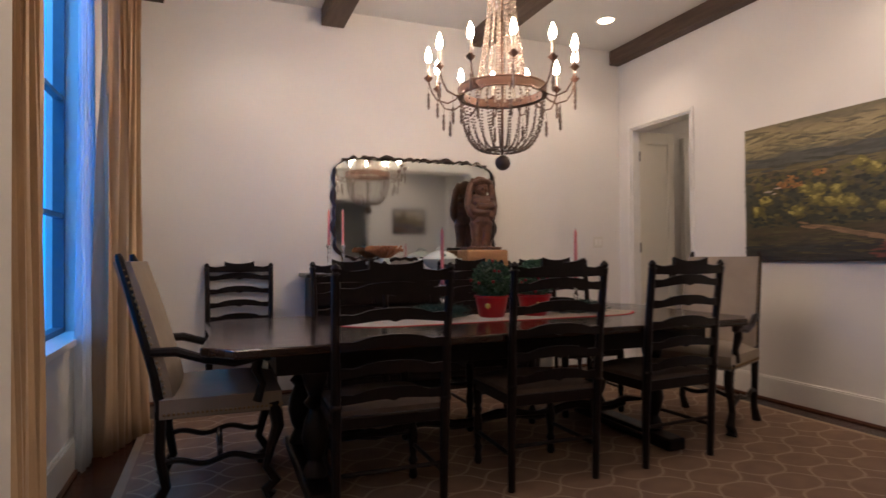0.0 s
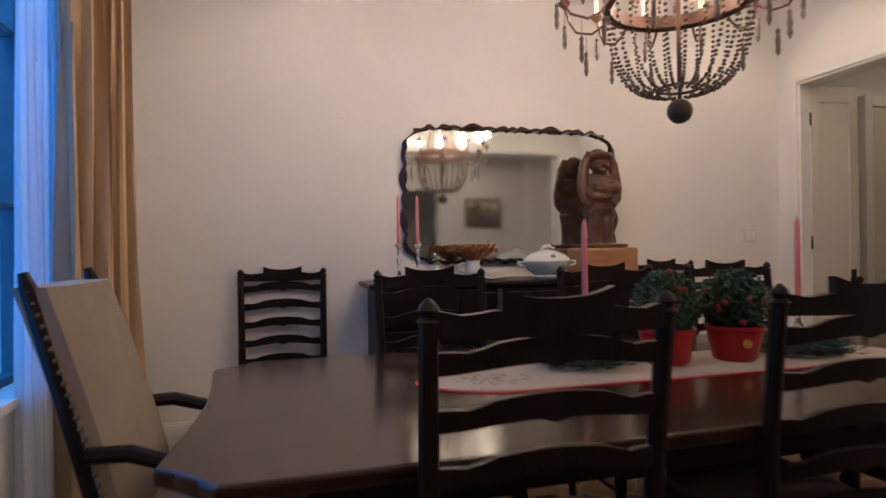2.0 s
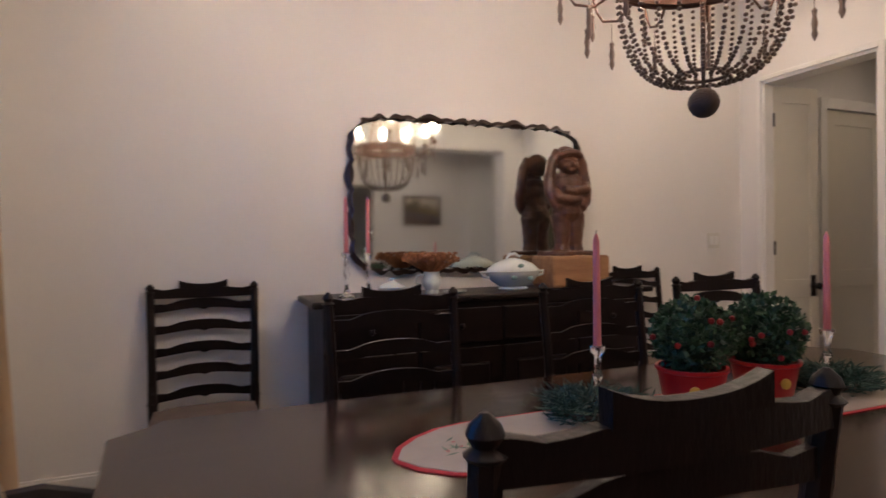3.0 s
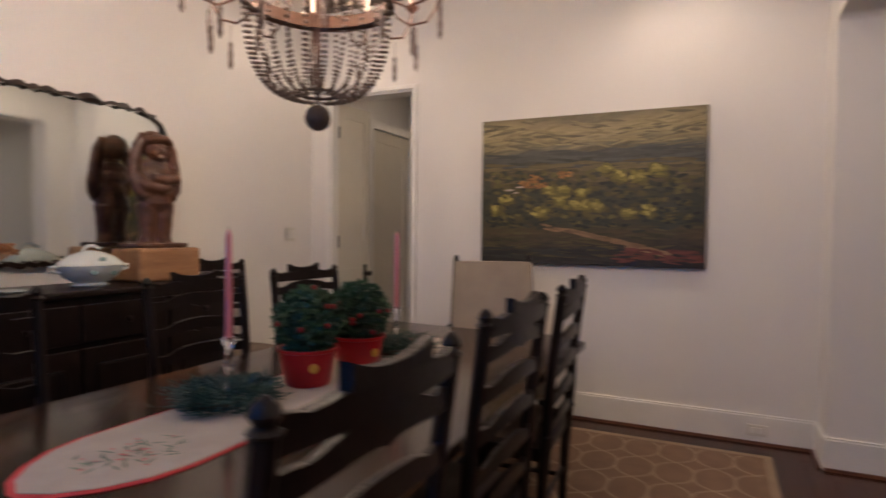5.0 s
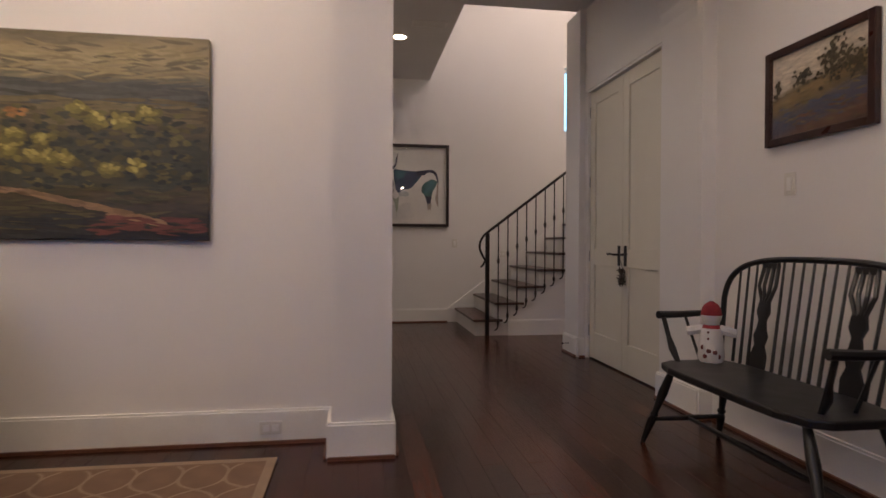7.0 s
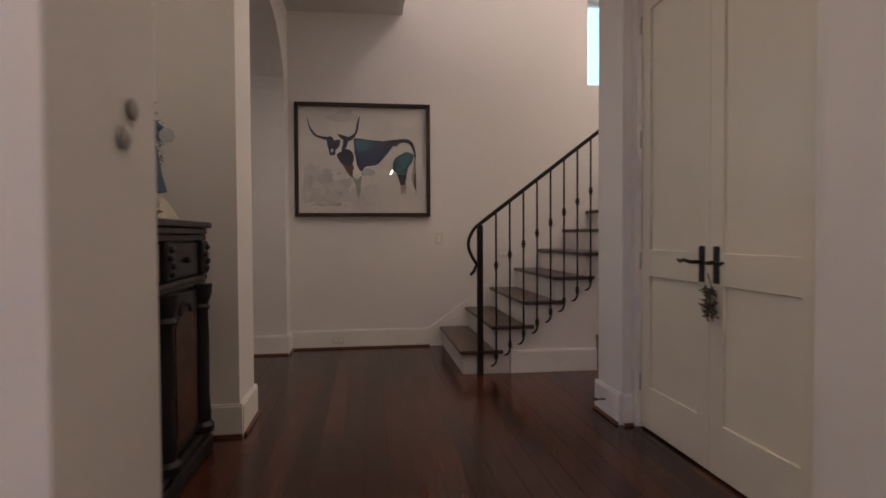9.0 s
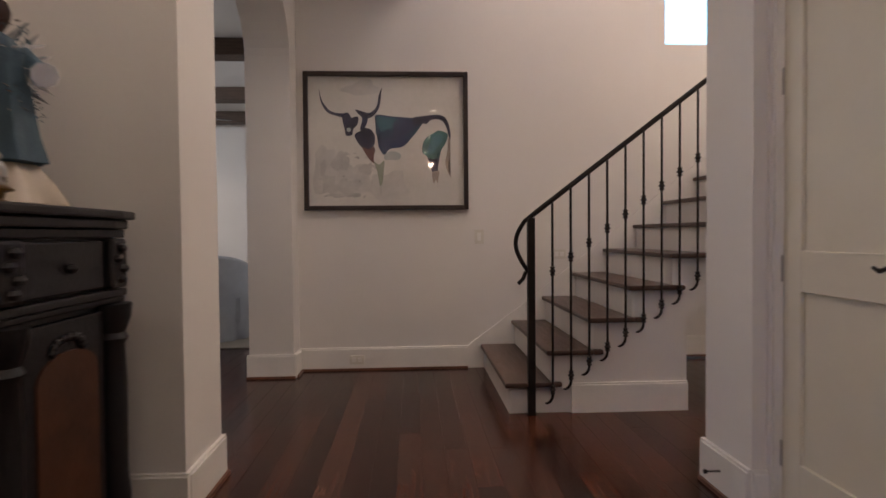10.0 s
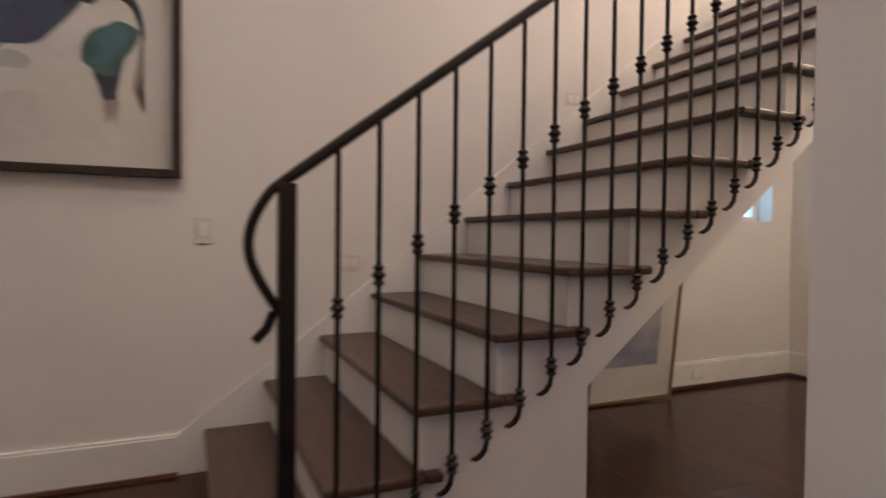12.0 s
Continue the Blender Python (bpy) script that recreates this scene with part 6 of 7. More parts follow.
for sx in (-1, 1):
    for sy in (-1, 1):
        p0, p1 = Vector((sx * 0.63, sy * 0.215 - 0.02 * (sy < 0), 0.0)), Vector((sx * 0.44, sy * 0.15, 0.44))
        bm = B()
        tube(bm, [p0.lerp(p1, z / 0.44) for r, z in LEGP], [r for r, z in LEGP], 10)
        part("leg", bm, BLACK, be, "turned splayed leg", True)
    bm = B()
    tube(bm, [(sx * 0.545, -0.195, 0.15), (sx * 0.545, 0, 0.15), (sx * 0.545, 0.195, 0.15)], [0.010, 0.016, 0.010], 8)
    part("side_stretcher", bm, BLACK, be, "", True)
bm = B()
tube(bm, [(-0.545, 0, 0.15), (0, 0, 0.15), (0.545, 0, 0.15)], [0.010, 0.017, 0.010], 8)
part("long_stretcher", bm, BLACK, be, "", True)


def bow_pt(u):
    """Bow of the back, u from -1 to 1."""
    a = u * math.pi / 2
    x = 0.60 * math.copysign(abs(math.sin(a)) ** 0.62, u)
    z = 0.70 + 0.305 * math.cos(a) ** 0.55
    return Vector((x, -0.20 - (z - 0.46) * 0.13, z))


bm = B()
bow = [Vector((-0.555, -0.19, 0.47))] + [bow_pt(k / 16 - 1) for k in range(1, 32)] + [Vector((0.555, -0.19, 0.47))]
tube(bm, bow, 0.015, 8)
part("bow", bm, BLACK, be, "bent top rail", True)
for k in range(17):
    x = -0.49 + 0.98 * k / 16
    if min(abs(x - 0.27), abs(x + 0.27)) < 0.045:
        continue
    xb = x * 0.92
    zt = 0.70 + 0.305 * math.cos(math.asin(min(1, (abs(x) / 0.60) ** (1 / 0.62)))) ** 0.55
    bm = B()
    tube(bm, [(xb, -0.19, 0.465), (x, -0.20 - (zt - 0.46) * 0.13, zt)], [0.009, 0.006], 6)
    part("spindle", bm, BLACK, be)
for s in (-1, 1):
    x0 = s * 0.27
    bm = B()
    prof = [(0.050, 0.465), (0.052, 0.53), (0.030, 0.58), (0.046, 0.625), (0.030, 0.66), (0.022, 0.70), (0.042, 0.74), (0.036, 0.78), (0.030, 0.80)]
    left = [(x0 - w, z) for w, z in prof]
    right = [(x0 + w, z) for w, z in prof]
    rows = []
    for (l, z), (r, _) in zip(left, right):
        y = -0.19 - (z - 0.46) * 0.13
        rows.append([bm.verts.new(p) for p in ((l, y - 0.006, z), (r, y - 0.006, z), (r, y + 0.006, z), (l, y + 0.006, z))])
    for a, b in zip(rows, rows[1:]):
        for k in range(4):
            bm.faces.new((a[k], a[(k + 1) % 4], b[(k + 1) % 4], b[k]))
    bm.faces.new(rows[0][::-1]), bm.faces.new(rows[-1])
    for dx in (-0.05, -0.018, 0.018, 0.05):
        tube(bm, [(x0 + dx * 0.45, -0.235, 0.79), (x0 + dx * 1.15, -0.245, 0.87), (x0 + dx, -0.262, 0.94), (x0 + dx * 0.9, -0.27, 0.985)], [0.010, 0.009, 0.010, 0.010], 6)
    box(bm, x0 - 0.055, x0 + 0.055, -0.276, -0.258, 0.955, 0.985, 0.004)
    part("splat", bm, BLACK, be, "pierced carved splat")
    bm = B()
    tube(bm, [(s * 0.60, -0.235, 0.70), (s * 0.60, -0.10, 0.700), (s * 0.575, 0.05, 0.698), (s * 0.555, 0.17, 0.70)], [0.014, 0.017, 0.019, 0.021], 8)
    arm = part("arm", bm, BLACK, be, "", True)
    bm = B()
    tube(bm, [(s * 0.46, 0.11, 0.465), (s * 0.50, 0.12, 0.53), (s * 0.52, 0.13, 0.59), (s * 0.555, 0.14, 0.69)], [0.012, 0.019, 0.012, 0.012], 8)
    part("arm_post", bm, BLACK, arm, "", True)
    bm = B()
    tube(bm, [(s * 0.47, -0.02, 0.465), (s * 0.582, 0.0, 0.69)], 0.008, 6)
    part("arm_spindle", bm, BLACK, arm, "", True)


def painted(name, bm, mats, pick, label, category, m):
    """One mesh whose faces take a paint each by their place."""
    ob = part(name, bm, mats[0], None, "", True)
    for mt in mats[1:]:
        ob.data.materials.append(mt)
    for p in ob.data.polygons:
        p.material_index = pick(p.center)
    ob.matrix_world = m
    return tagged(ob, label, category)


WHITE_PLUSH = mat("white_plush", (0.66, 0.62, 0.58), 0.95, None, 30, 0.6, 300)
RED_PLUSH = mat("red_plush", (0.30, 0.025, 0.03), 0.95, (0.2, 0.02, 0.025), 40, 0.6, 300)
BROWN_PATCH = mat("brown_patch", (0.10, 0.05, 0.04), 0.9, (0.2, 0.03, 0.03), 60, 0.3, 300)
bm = B()
lathe(bm, [(0.05, 0), (0.058, 0.02), (0.052, 0.10), (0.045, 0.155), (0.030, 0.17), (0.042, 0.195), (0.046, 0.215), (0.040, 0.245), (0.030, 0.262), (0.008, 0.278)], 18)
for s in (-1, 1):
    tube(bm, [(s * 0.035, 0, 0.15), (s * 0.08, 0.005, 0.140), (s * 0.105, 0.008, 0.135)], [0.022, 0.022, 0.020], 8)
for a, z in ((1.1, 0.03), (1.9, 0.05), (1.4, 0.055), (0.9, 0.07), (2.2, 0.03)):
    ball(bm, (0.053 * math.cos(a), 0.053 * math.sin(a), z), 0.012, 6)
for z in (0.11, 0.14):
    ball(bm, (0.012, 0.049, z), 0.006, 6)
painted("snowman_doll", bm, (WHITE_PLUSH, RED_PLUSH, BROWN_PATCH), lambda c: 1 if c.z > 0.225 or 0.158 < c.z < 0.178 and abs(c.x) < 0.05 else 2 if (c.x ** 2 + c.y ** 2) ** 0.5 > 0.0575 and c.z < 0.085 or c.y > 0.050 and c.z > 0.10 else 0,
        "white plush snowman doll with red hat sitting on the bench", "doll", pose(3.86, -0.42, 0.470, 0, 0, 56) @ Matrix.Scale(1.12, 4))

# ---- cabinet in the niche ----
KX0, KX1, KY0, KY1, KH = 4.62, 6.30, 1.60, 2.20, 1.19
cb = thing("carved_cabinet", pose(0, 0, 0), "black carved antique cabinet with reddish burl panels", "cabinet")
bm = B()
box(bm, KX0 + 0.02, KX1 - 0.02, KY0 + 0.03, KY1, 0.12, KH - 0.05, 0.004)
part("body", bm, CABWOOD, cb)
bm = B()
ct = [(KX0 - 0.04, KY1), (KX0 - 0.04, KY0 - 0.02), (KX0 + 0.02, KY0 - 0.045), (KX1 - 0.10, KY0 - 0.045), (KX1 + 0.04, KY0 - 0.02), (KX1 + 0.04, KY1)]
slab(bm, ct, KH - 0.028, KH)
slab(bm, [(x + (0.018 if x < 5.4 else -0.018), y + (0.018 if y < 2 else 0)) for x, y in ct], KH - 0.060, KH - 0.029)
part("top", bm, CABWOOD, cb, "moulded black top", False, 0.007)
bm = B()
box(bm, KX0 - 0.015, KX1 + 0.015, KY0 - 0.02, KY1, 0.0015, 0.09, 0.012)
box(bm, KX0, KX1, KY0 - 0.005, KY1, 0.091, 0.125, 0.010)
part("plinth", bm, CABWOOD, cb)
bm = B()
for z0, z1, d in ((0.90, 0.925, 0.016), (0.88, 0.899, 0.008), (1.10, 1.129, 0.012)):
    box(bm, KX0 + 0.005, KX1 - 0.005, KY0 + 0.03 - d - 0.02, KY0 + 0.035, z0, z1, 0.005)
part("moulding", bm, CABWOOD, cb)
cols = [KX0 + 0.07, KX0 + 0.60, KX1 - 0.60, KX1 - 0.07]
for x in cols:
    bm = B()
    lathe(bm, [(0.060, 0.126), (0.062, 0.16), (0.045, 0.18), (0.048, 0.22), (0.040, 0.30), (0.043, 0.60), (0.038, 0.74), (0.05, 0.76), (0.04, 0.78), (0.058, 0.83), (0.062, 0.878)], 12, (x, KY0 + 0.015, 0))
    col = part("column", bm, CABWOOD, cb, "turned black half column", True)
    bm = B()
    box(bm, x - 0.05, x + 0.05, KY0 - 0.018, KY0 + 0.03, 0.93, 1.098, 0.012)
    for k in range(4):
        ball(bm, (x + 0.02 * math.sin(k * 2.2), KY0 - 0.022, 0.96 + k * 0.035), 0.020, 8, (1.2, 0.7, 0.8))
    part("carving", bm, CABWOOD, cb, "carved foliage block")
for x0, x1 in zip(cols, cols[1:]):
    bm = B()
    box(bm, x0 + 0.065, x1 - 0.065, KY0 + 0.010, KY0 + 0.030, 0.15, 0.86, 0.005)
    d = part("door", bm, CABWOOD, cb)
    bm = B()
    n, pts = 10, []
    a0, a1, z0, z1 = x0 + 0.115, x1 - 0.115, 0.20, 0.70
    pts = [(a0, z0), (a1, z0), (a1, z1)] + [((a0 + a1) / 2 + (a1 - a0) / 2 * math.cos(math.pi * k / n), z1 + 0.07 * math.sin(math.pi * k / n)) for k in range(1, n)] + [(a0, z1)]
    fr = [bm.verts.new((x, KY0 + 0.004, z)) for x, z in pts]
    bk = [bm.verts.new((x, KY0 + 0.0102, z)) for x, z in pts]
    bm.faces.new(fr), bm.faces.new(bk[::-1])
    for k in range(len(pts)):
        bm.faces.new((fr[k], fr[(k + 1) % len(pts)], bk[(k + 1) % len(pts)], bk[k]))
    part("door_panel", bm, CABPANEL, d, "reddish burl panel")
    bm = B()
    xm = (x0 + x1) / 2
    for k in range(9):
        a = math.pi * k / 8
        ball(bm, (xm + 0.075 * math.cos(a), KY0 + 0.006, 0.775 + 0.035 * math.sin(a)), 0.018, 7, (1, 0.5, 0.8))
    part("swag_carving", bm, CABWOOD, d)
    bm = B()
    box(bm, x0 + 0.06, x1 - 0.06, KY0 + 0.004, KY0 + 0.030, 0.935, 1.09, 0.006)
    dr = part("drawer", bm, CABWOOD, cb)
    bm = B()
    ball(bm, (xm, KY0 - 0.008, 1.01), 0.016, 8)
    part("knob", bm, CABWOOD, dr)

bo = thing("flower_bowl", pose(5.56, 1.86, KH + 0.001), "grey stoneware bowl heaped with dried autumn flowers", "bowl")
bm = B()
lathe(bm, [(0.12, 0), (0.125, 0.012), (0.17, 0.10), (0.195, 0.19), (0.21, 0.205), (0.21, 0.225), (0.19, 0.225), (0.17, 0.19), (0.0, 0.18)], 26)
part("bowl", bm, STONE, bo, "", True)
GOLDF = mat("golden_bloom", (0.45, 0.22, 0.02), 0.7, (0.35, 0.12, 0.02), 40, 0, island=0.3)
bm = B()
for k in range(900):
    a, r = random.random() * 6.283, random.random() ** 0.5 * 0.19
    z = 0.19 + random.random() * (0.62 - r * 1.6)
    p = Vector((r * math.cos(a), r * math.sin(a), z))
    leaf_card(bm, p, (math.cos(a) + R(-1, 1), math.sin(a) + R(-1, 1), R(0, 1.2)), R(0.03, 0.08), R(0.006, 0.016))
for k in range(30):
    a, r = random.random() * 6.283, random.random() * 0.10
    tube(bm, [(r * math.cos(a) * 0.5, r * math.sin(a) * 0.5, 0.18), (r * math.cos(a) * 1.5, r * math.sin(a) * 1.5, R(0.4, 0.8))], 0.003, 4)
part("dried_stems", bm, DRIED, bo, "dried brown stems and leaves")
bm = B()
for k in range(16):
    a, r = random.random() * 6.283, random.uniform(0.10, 0.20)
    c = Vector((r * math.cos(a), r * math.sin(a), R(0.22, 0.34)))
    for j in range(40):
        d = Vector((random.gauss(0, 1), random.gauss(0, 1), random.gauss(0, 1))).normalized()
        leaf_card(bm, c + d * 0.008, d, 0.03, 0.008)
part("golden_blooms", bm, GOLDF, bo, "golden yellow blooms")

BLUE = mat("blue_robe", (0.055, 0.11, 0.15), 0.6, (0.03, 0.06, 0.09), 20, 0.3, 150)
SATIN = mat("cream_satin", (0.55, 0.47, 0.37), 0.35, (0.45, 0.38, 0.29), 8, 0.1)
HAIR = mat("brown_hair", (0.045, 0.018, 0.012), 0.7, None, 30, 0.4)
TINSEL = mat("tinsel", (0.6, 0.62, 0.65), 0.2, None, 50, 0, metal=0.9)
bm = B()
prof = [(0.155, 0), (0.160, 0.012), (0.125, 0.07), (0.085, 0.12), (0.115, 0.125), (0.095, 0.20), (0.080, 0.30), (0.062, 0.38), (0.070, 0.42), (0.045, 0.455), (0.020, 0.47), (0.036, 0.50), (0.040, 0.525), (0.032, 0.55), (0.006, 0.566)]
rings = []
for r, z in prof:
    ring = []
    for k in range(28):
        a = 2 * math.pi * k / 28
        q = r * (1 + (0.09 * math.sin(7 * a) if z < 0.42 else 0))
        ring.append(bm.verts.new((q * math.cos(a), q * 0.8 * math.sin(a), z)))
    rings.append(ring)
for a, b in zip(rings, rings[1:]):
    for k in range(28):
        bm.faces.new((a[k], a[(k + 1) % 28], b[(k + 1) % 28], b[k]))
bm.faces.new(rings[0][::-1]), bm.faces.new(rings[-1])
for s in (-1, 1):
    tube(bm, [(s * 0.06, 0, 0.43), (s * 0.10, -0.03, 0.37), (s * 0.075, -0.09, 0.36)], [0.026, 0.030, 0.034], 9)
    for k in range(9):
        a = radians(20 + k * 14)
        w = Vector((s * (0.05 + 0.15 * math.sin(a)), 0.05, 0.40 + 0.13 * math.cos(a)))
        leaf_card(bm, Vector((s * 0.02, 0.045, 0.40)), w - Vector((s * 0.02, 0.045, 0.40)), 0.17, 0.016)
for k in range(150):
    a = R(-2.9, -0.2)
    z = R(0.25, 0.50)
    r = 0.10 if z < 0.42 else 0.07
    leaf_card(bm, Vector((r * math.cos(a), r * 0.85 * math.sin(a), z)), (R(-1, 1), R(-1, 0.3), R(-1, 0.3)), 0.02, 0.003)
painted("angel_doll", bm, (BLUE, SATIN, HAIR, TINSEL), lambda c: 1 if c.z < 0.121 else 2 if c.z > 0.482 and abs(c.x) < 0.045 else 3 if c.y > 0.042 and abs(c.x) > 0.03 and 0.30 < c.z or (c.x ** 2 + (c.y / 0.8) ** 2) ** 0.5 > 0.112 and c.z > 0.22 else 0,
        "angel doll in a blue robe with a cream satin skirt", "doll", pose(6.02, 1.83, KH + 0.001, 0, 0, -30) @ Matrix.Scale(1.12, 4))
be2 = thing("hand_bell", pose(5.80, 1.68, KH + 0.001), "small brass hand bell on the cabinet", "bell")
bm = B()
lathe(bm, [(0.030, 0), (0.032, 0.004), (0.012, 0.014), (0.016, 0.03), (0.034, 0.036), (0.036, 0.04), (0.020, 0.05)], 16)
part("base", bm, mat("old_brass", (0.35, 0.22, 0.08), 0.3, (0.2, 0.12, 0.05), 20, 0.1, metal=1), be2, "", True)
bm = B()
lathe(bm, [(0.018, 0.050), (0.020, 0.06), (0.022, 0.09), (0.014, 0.11), (0.008, 0.115), (0.010, 0.13), (0.003, 0.14)], 16)
part("bell", bm, NICKEL, be2, "", True)

# ---- under the stairs ----
lp = thing("leaning_picture", pose(XB - 0.135, -2.16, 0.0035, 6, 0, -90), "white framed picture leaning on the wall under the stairs", "picture")
bm = B()
frame_bars(bm, 0.70, 0.92, 0.02, 0.025)
part("frame", bm, mat("gilt_frame", (0.30, 0.19, 0.08), 0.4, None, 20, 0.2, metal=0.5), lp, "thin gilt frame")
bm = B()
box(bm, 0.018, 0.682, -0.014, -0.002, 0.018, 0.902)
part("mount", bm, MATBOARD, lp, "white mount")
bm = B()
box(bm, 0.125, 0.55, -0.0165, -0.0145, 0.24, 0.66)
part("print", bm, mat("blue_print", (0.22, 0.23, 0.30), 0.6, (0.42, 0.41, 0.42), 5, 0, amount=0.4), lp, "pale blue-grey print")

# ---- living room ----
for k, (y0, y1) in enumerate(LD):
    leaves = 2 if k == 0 else 1
    dd = thing("door_%d" % (5 + k), pose(LX, 0, 0), "white glazed french doors to the garden" if leaves == 2 else "white glazed garden door", "door", "living room garden doors")
    bm = B()
    c = 0.09
    box(bm, -0.02, 0, y0 - c, y0, 0, 2.35 + c, 0.003)
    box(bm, -0.02, 0, y1, y1 + c, 0, 2.35 + c, 0.003)
    box(bm, -0.02, 0, y0, y1, 2.35, 2.35 + c, 0.003)
    part("casing", bm, TRIM, dd)
    w = (y1 - y0) / leaves
    for j in range(leaves):
        a, b = y0 + j * w + 0.004, y0 + (j + 1) * w - 0.004
        bm = B()
        for p, q, z0, z1 in ((a, a + 0.12, 0.01, 2.34), (b - 0.12, b, 0.01, 2.34), (a + 0.12, b - 0.12, 0.01, 0.28), (a + 0.12, b - 0.12, 2.24, 2.34)):
            box(bm, 0.06, 0.10, p, q, z0, z1, 0.003)
        lf = part("door_leaf", bm, TRIM, dd)
        bm = B()
        sheet_x(bm, 0.08, a + 0.115, b - 0.115, 0.27, 2.25)
        part("pane", bm, GLASS, lf).visible_shadow = False
    bm = B()
    ball(bm, (0.035, y0 + (w if leaves == 2 else 0.06), 0.98), 0.03, 8)
    ball(bm, (0.035, y0 + (w if leaves == 2 else 0.06), 1.12), 0.022, 8)
    part("knob", bm, IRON, dd)

fan = thing("ceiling_fan", pose(11.8, 3.60, 0), "brushed metal ceiling fan with dark blades", "ceiling fan")
bm = B()
lathe(bm, [(0.065, LH - 0.002), (0.065, LH - 0.02), (0.02, LH - 0.06)], 18)
tube(bm, [(0, 0, LH - 0.05), (0, 0, 2.74)], 0.013, 8)
part("downrod", bm, NICKEL, fan, "", True)
bm = B()
lathe(bm, [(0.03, 2.76), (0.09, 2.73), (0.115, 2.70), (0.115, 2.64), (0.08, 2.61), (0.05, 2.58), (0.01, 2.565)], 20)
part("motor", bm, NICKEL, fan, "", True)
for k in range(5):
    bm = B()
    box(bm, 0.10, 0.20, -0.02, 0.02, 2.655, 2.665, 0.002, pose(0, 0, 0, 0, 0, 72 * k + 20))
    blade = part("blade_iron", bm, NICKEL, fan)
    bm = B()
    box(bm, 0.19, 0.66, -0.065, 0.065, 2.640, 2.648, 0.003, pose(0, 0, 0, 0, 0, 72 * k + 20) @ pose(0, 0, 0, 3))
    part("blade", bm, DARK, blade)


def tub_chair(m, lab):
    t = thing("tub_chair", m, lab, "armchair", "slipcovered chairs in the living room")
    # barrel back wraps round the seat; faces +x
    bm = B()
    n = 28
    rings = []
    for k in range(n + 1):
        a = radians(-118 + 236 * k / n) + math.pi
        f = abs(k / n * 2 - 1)
        h = 0.84 - 0.24 * f ** 2.2
        d = Vector((math.cos(a) * 0.40, math.sin(a) * 0.40, 0))
        o = d.normalized()
        ring = []
        for off, z in ((0.0, 0.20), (0.0, h - 0.06), (-0.012, h - 0.02), (-0.05, h), (-0.10, h - 0.02), (-0.115, h - 0.07), (-0.10, 0.40)):
            s = 1 + 0.06 * (z / 0.84)
            ring.append(bm.verts.new((d + o * off) * s + Vector((0, 0, z))))
        rings.append(ring)
    for a, b in zip(rings, rings[1:]):
        for k in range(6):
            bm.faces.new((a[k], b[k], b[k + 1], a[k + 1]))
    bm.faces.new(rings[0]), bm.faces.new(rings[-1][::-1])
    part("backrest", bm, FABRICW, t, "", True)
    bm = B()
    cushion(bm, -0.30, 0.40, -0.32, 0.32, 0.18, 0.48, 0.06)
    part("seat", bm, FABRICW, t, "", True)
    bm = B()
    n = 120
    top, low = [], []
    for k in range(n):
        a = 2 * math.pi * k / n
        w = 0.016 * math.sin(k * 1.15) + 0.01 * math.sin(k * 0.55 + 1)
        c, s = math.cos(a), math.sin(a)
        top.append(bm.verts.new((0.405 * c, 0.405 * s, 0.235)))
        low.append(bm.verts.new(((0.425 + w) * c, (0.425 + w) * s, 0.016)))
    for k in range(n):
        bm.faces.new((top[k], top[(k + 1) % n], low[(k + 1) % n], low[k]))
    part("ruffle", bm, FABRICW, t, "gathered ruffle skirt", True)


tub_chair(pose(10.62, 2.82, 0, 0, 0, 10) @ Matrix.Diagonal((1.15, 1.15, 1.08, 1)), "pale slipcovered tub chair with a gathered skirt")
tub_chair(pose(10.55, 3.85, 0, 0, 0, -35) @ Matrix.Diagonal((1.15, 1.15, 1.08, 1)), "pale slipcovered tub chair with a gathered skirt")
bm = B()
box(bm, 9.95, 13.8, 2.05, 7.5, 0.0015, 0.014, 0.003)
tagged(part("living_rug", bm, mat("pale_rug", (0.52, 0.47, 0.40), 0.95, (0.44, 0.39, 0.33), 4, 0.5, 300)), "pale cream rug under the living room chairs", "rug")
so = thing("sofa", pose(13.2, 4.9, 0.0145, 0, 0, 180), "grey sofa with scatter cushions before the garden doors", "sofa")
GREY = mat("grey_sofa", (0.16, 0.145, 0.16), 0.9, (0.12, 0.11, 0.12), 8, 0.4, 300)
bm = B()
box(bm, -0.42, 0.42, -1.05, 1.05, 0.08, 0.30, 0.02)
part("base", bm, GREY, so)
for y in (-0.5, 0.5):
    bm = B()
    cushion(bm, -0.25, 0.44, y - 0.42, y + 0.42, 0.30, 0.48, 0.05)
    part("seat_cushion", bm, GREY, so, "", True)
    bm = B()
    box(bm, -0.40, -0.14, y - 0.46, y + 0.46, 0.40, 0.88, 0.06)
    part("back_cushion", bm, GREY, so, "", True)
for y in (-0.98, 0.98):
    bm = B()
    box(bm, -0.40, 0.44, y - 0.10, y + 0.10, 0.20, 0.64, 0.05)
    part("armrest", bm, GREY, so, "", True)
    bm = B()
    for x in (-0.36, 0.36):
        lathe(bm, [(0.02, 0), (0.03, 0.09)], 8, (x, y, 0))
    part("feet", bm, DARK, so)
for y, c in ((4.35, (0.45, 0.36, 0.18)), (5.45, (0.30, 0.24, 0.26))):
    bm = B()
    ball(bm, (0, 0, 0.22), 0.24, 14, (0.35, 1, 0.95))
    o = part("scatter_cushion", bm, mat("cushion_cloth", c, 0.9, tuple(k * 0.5 for k in c), 14, 0.3, 200), None, "", True)
    o.matrix_world = pose(13.10, y, 0.49, 0, -14, 0)
    tagged(o, "patterned scatter cushion on the grey sofa", "cushion", "sofa cushions")
bm = B()
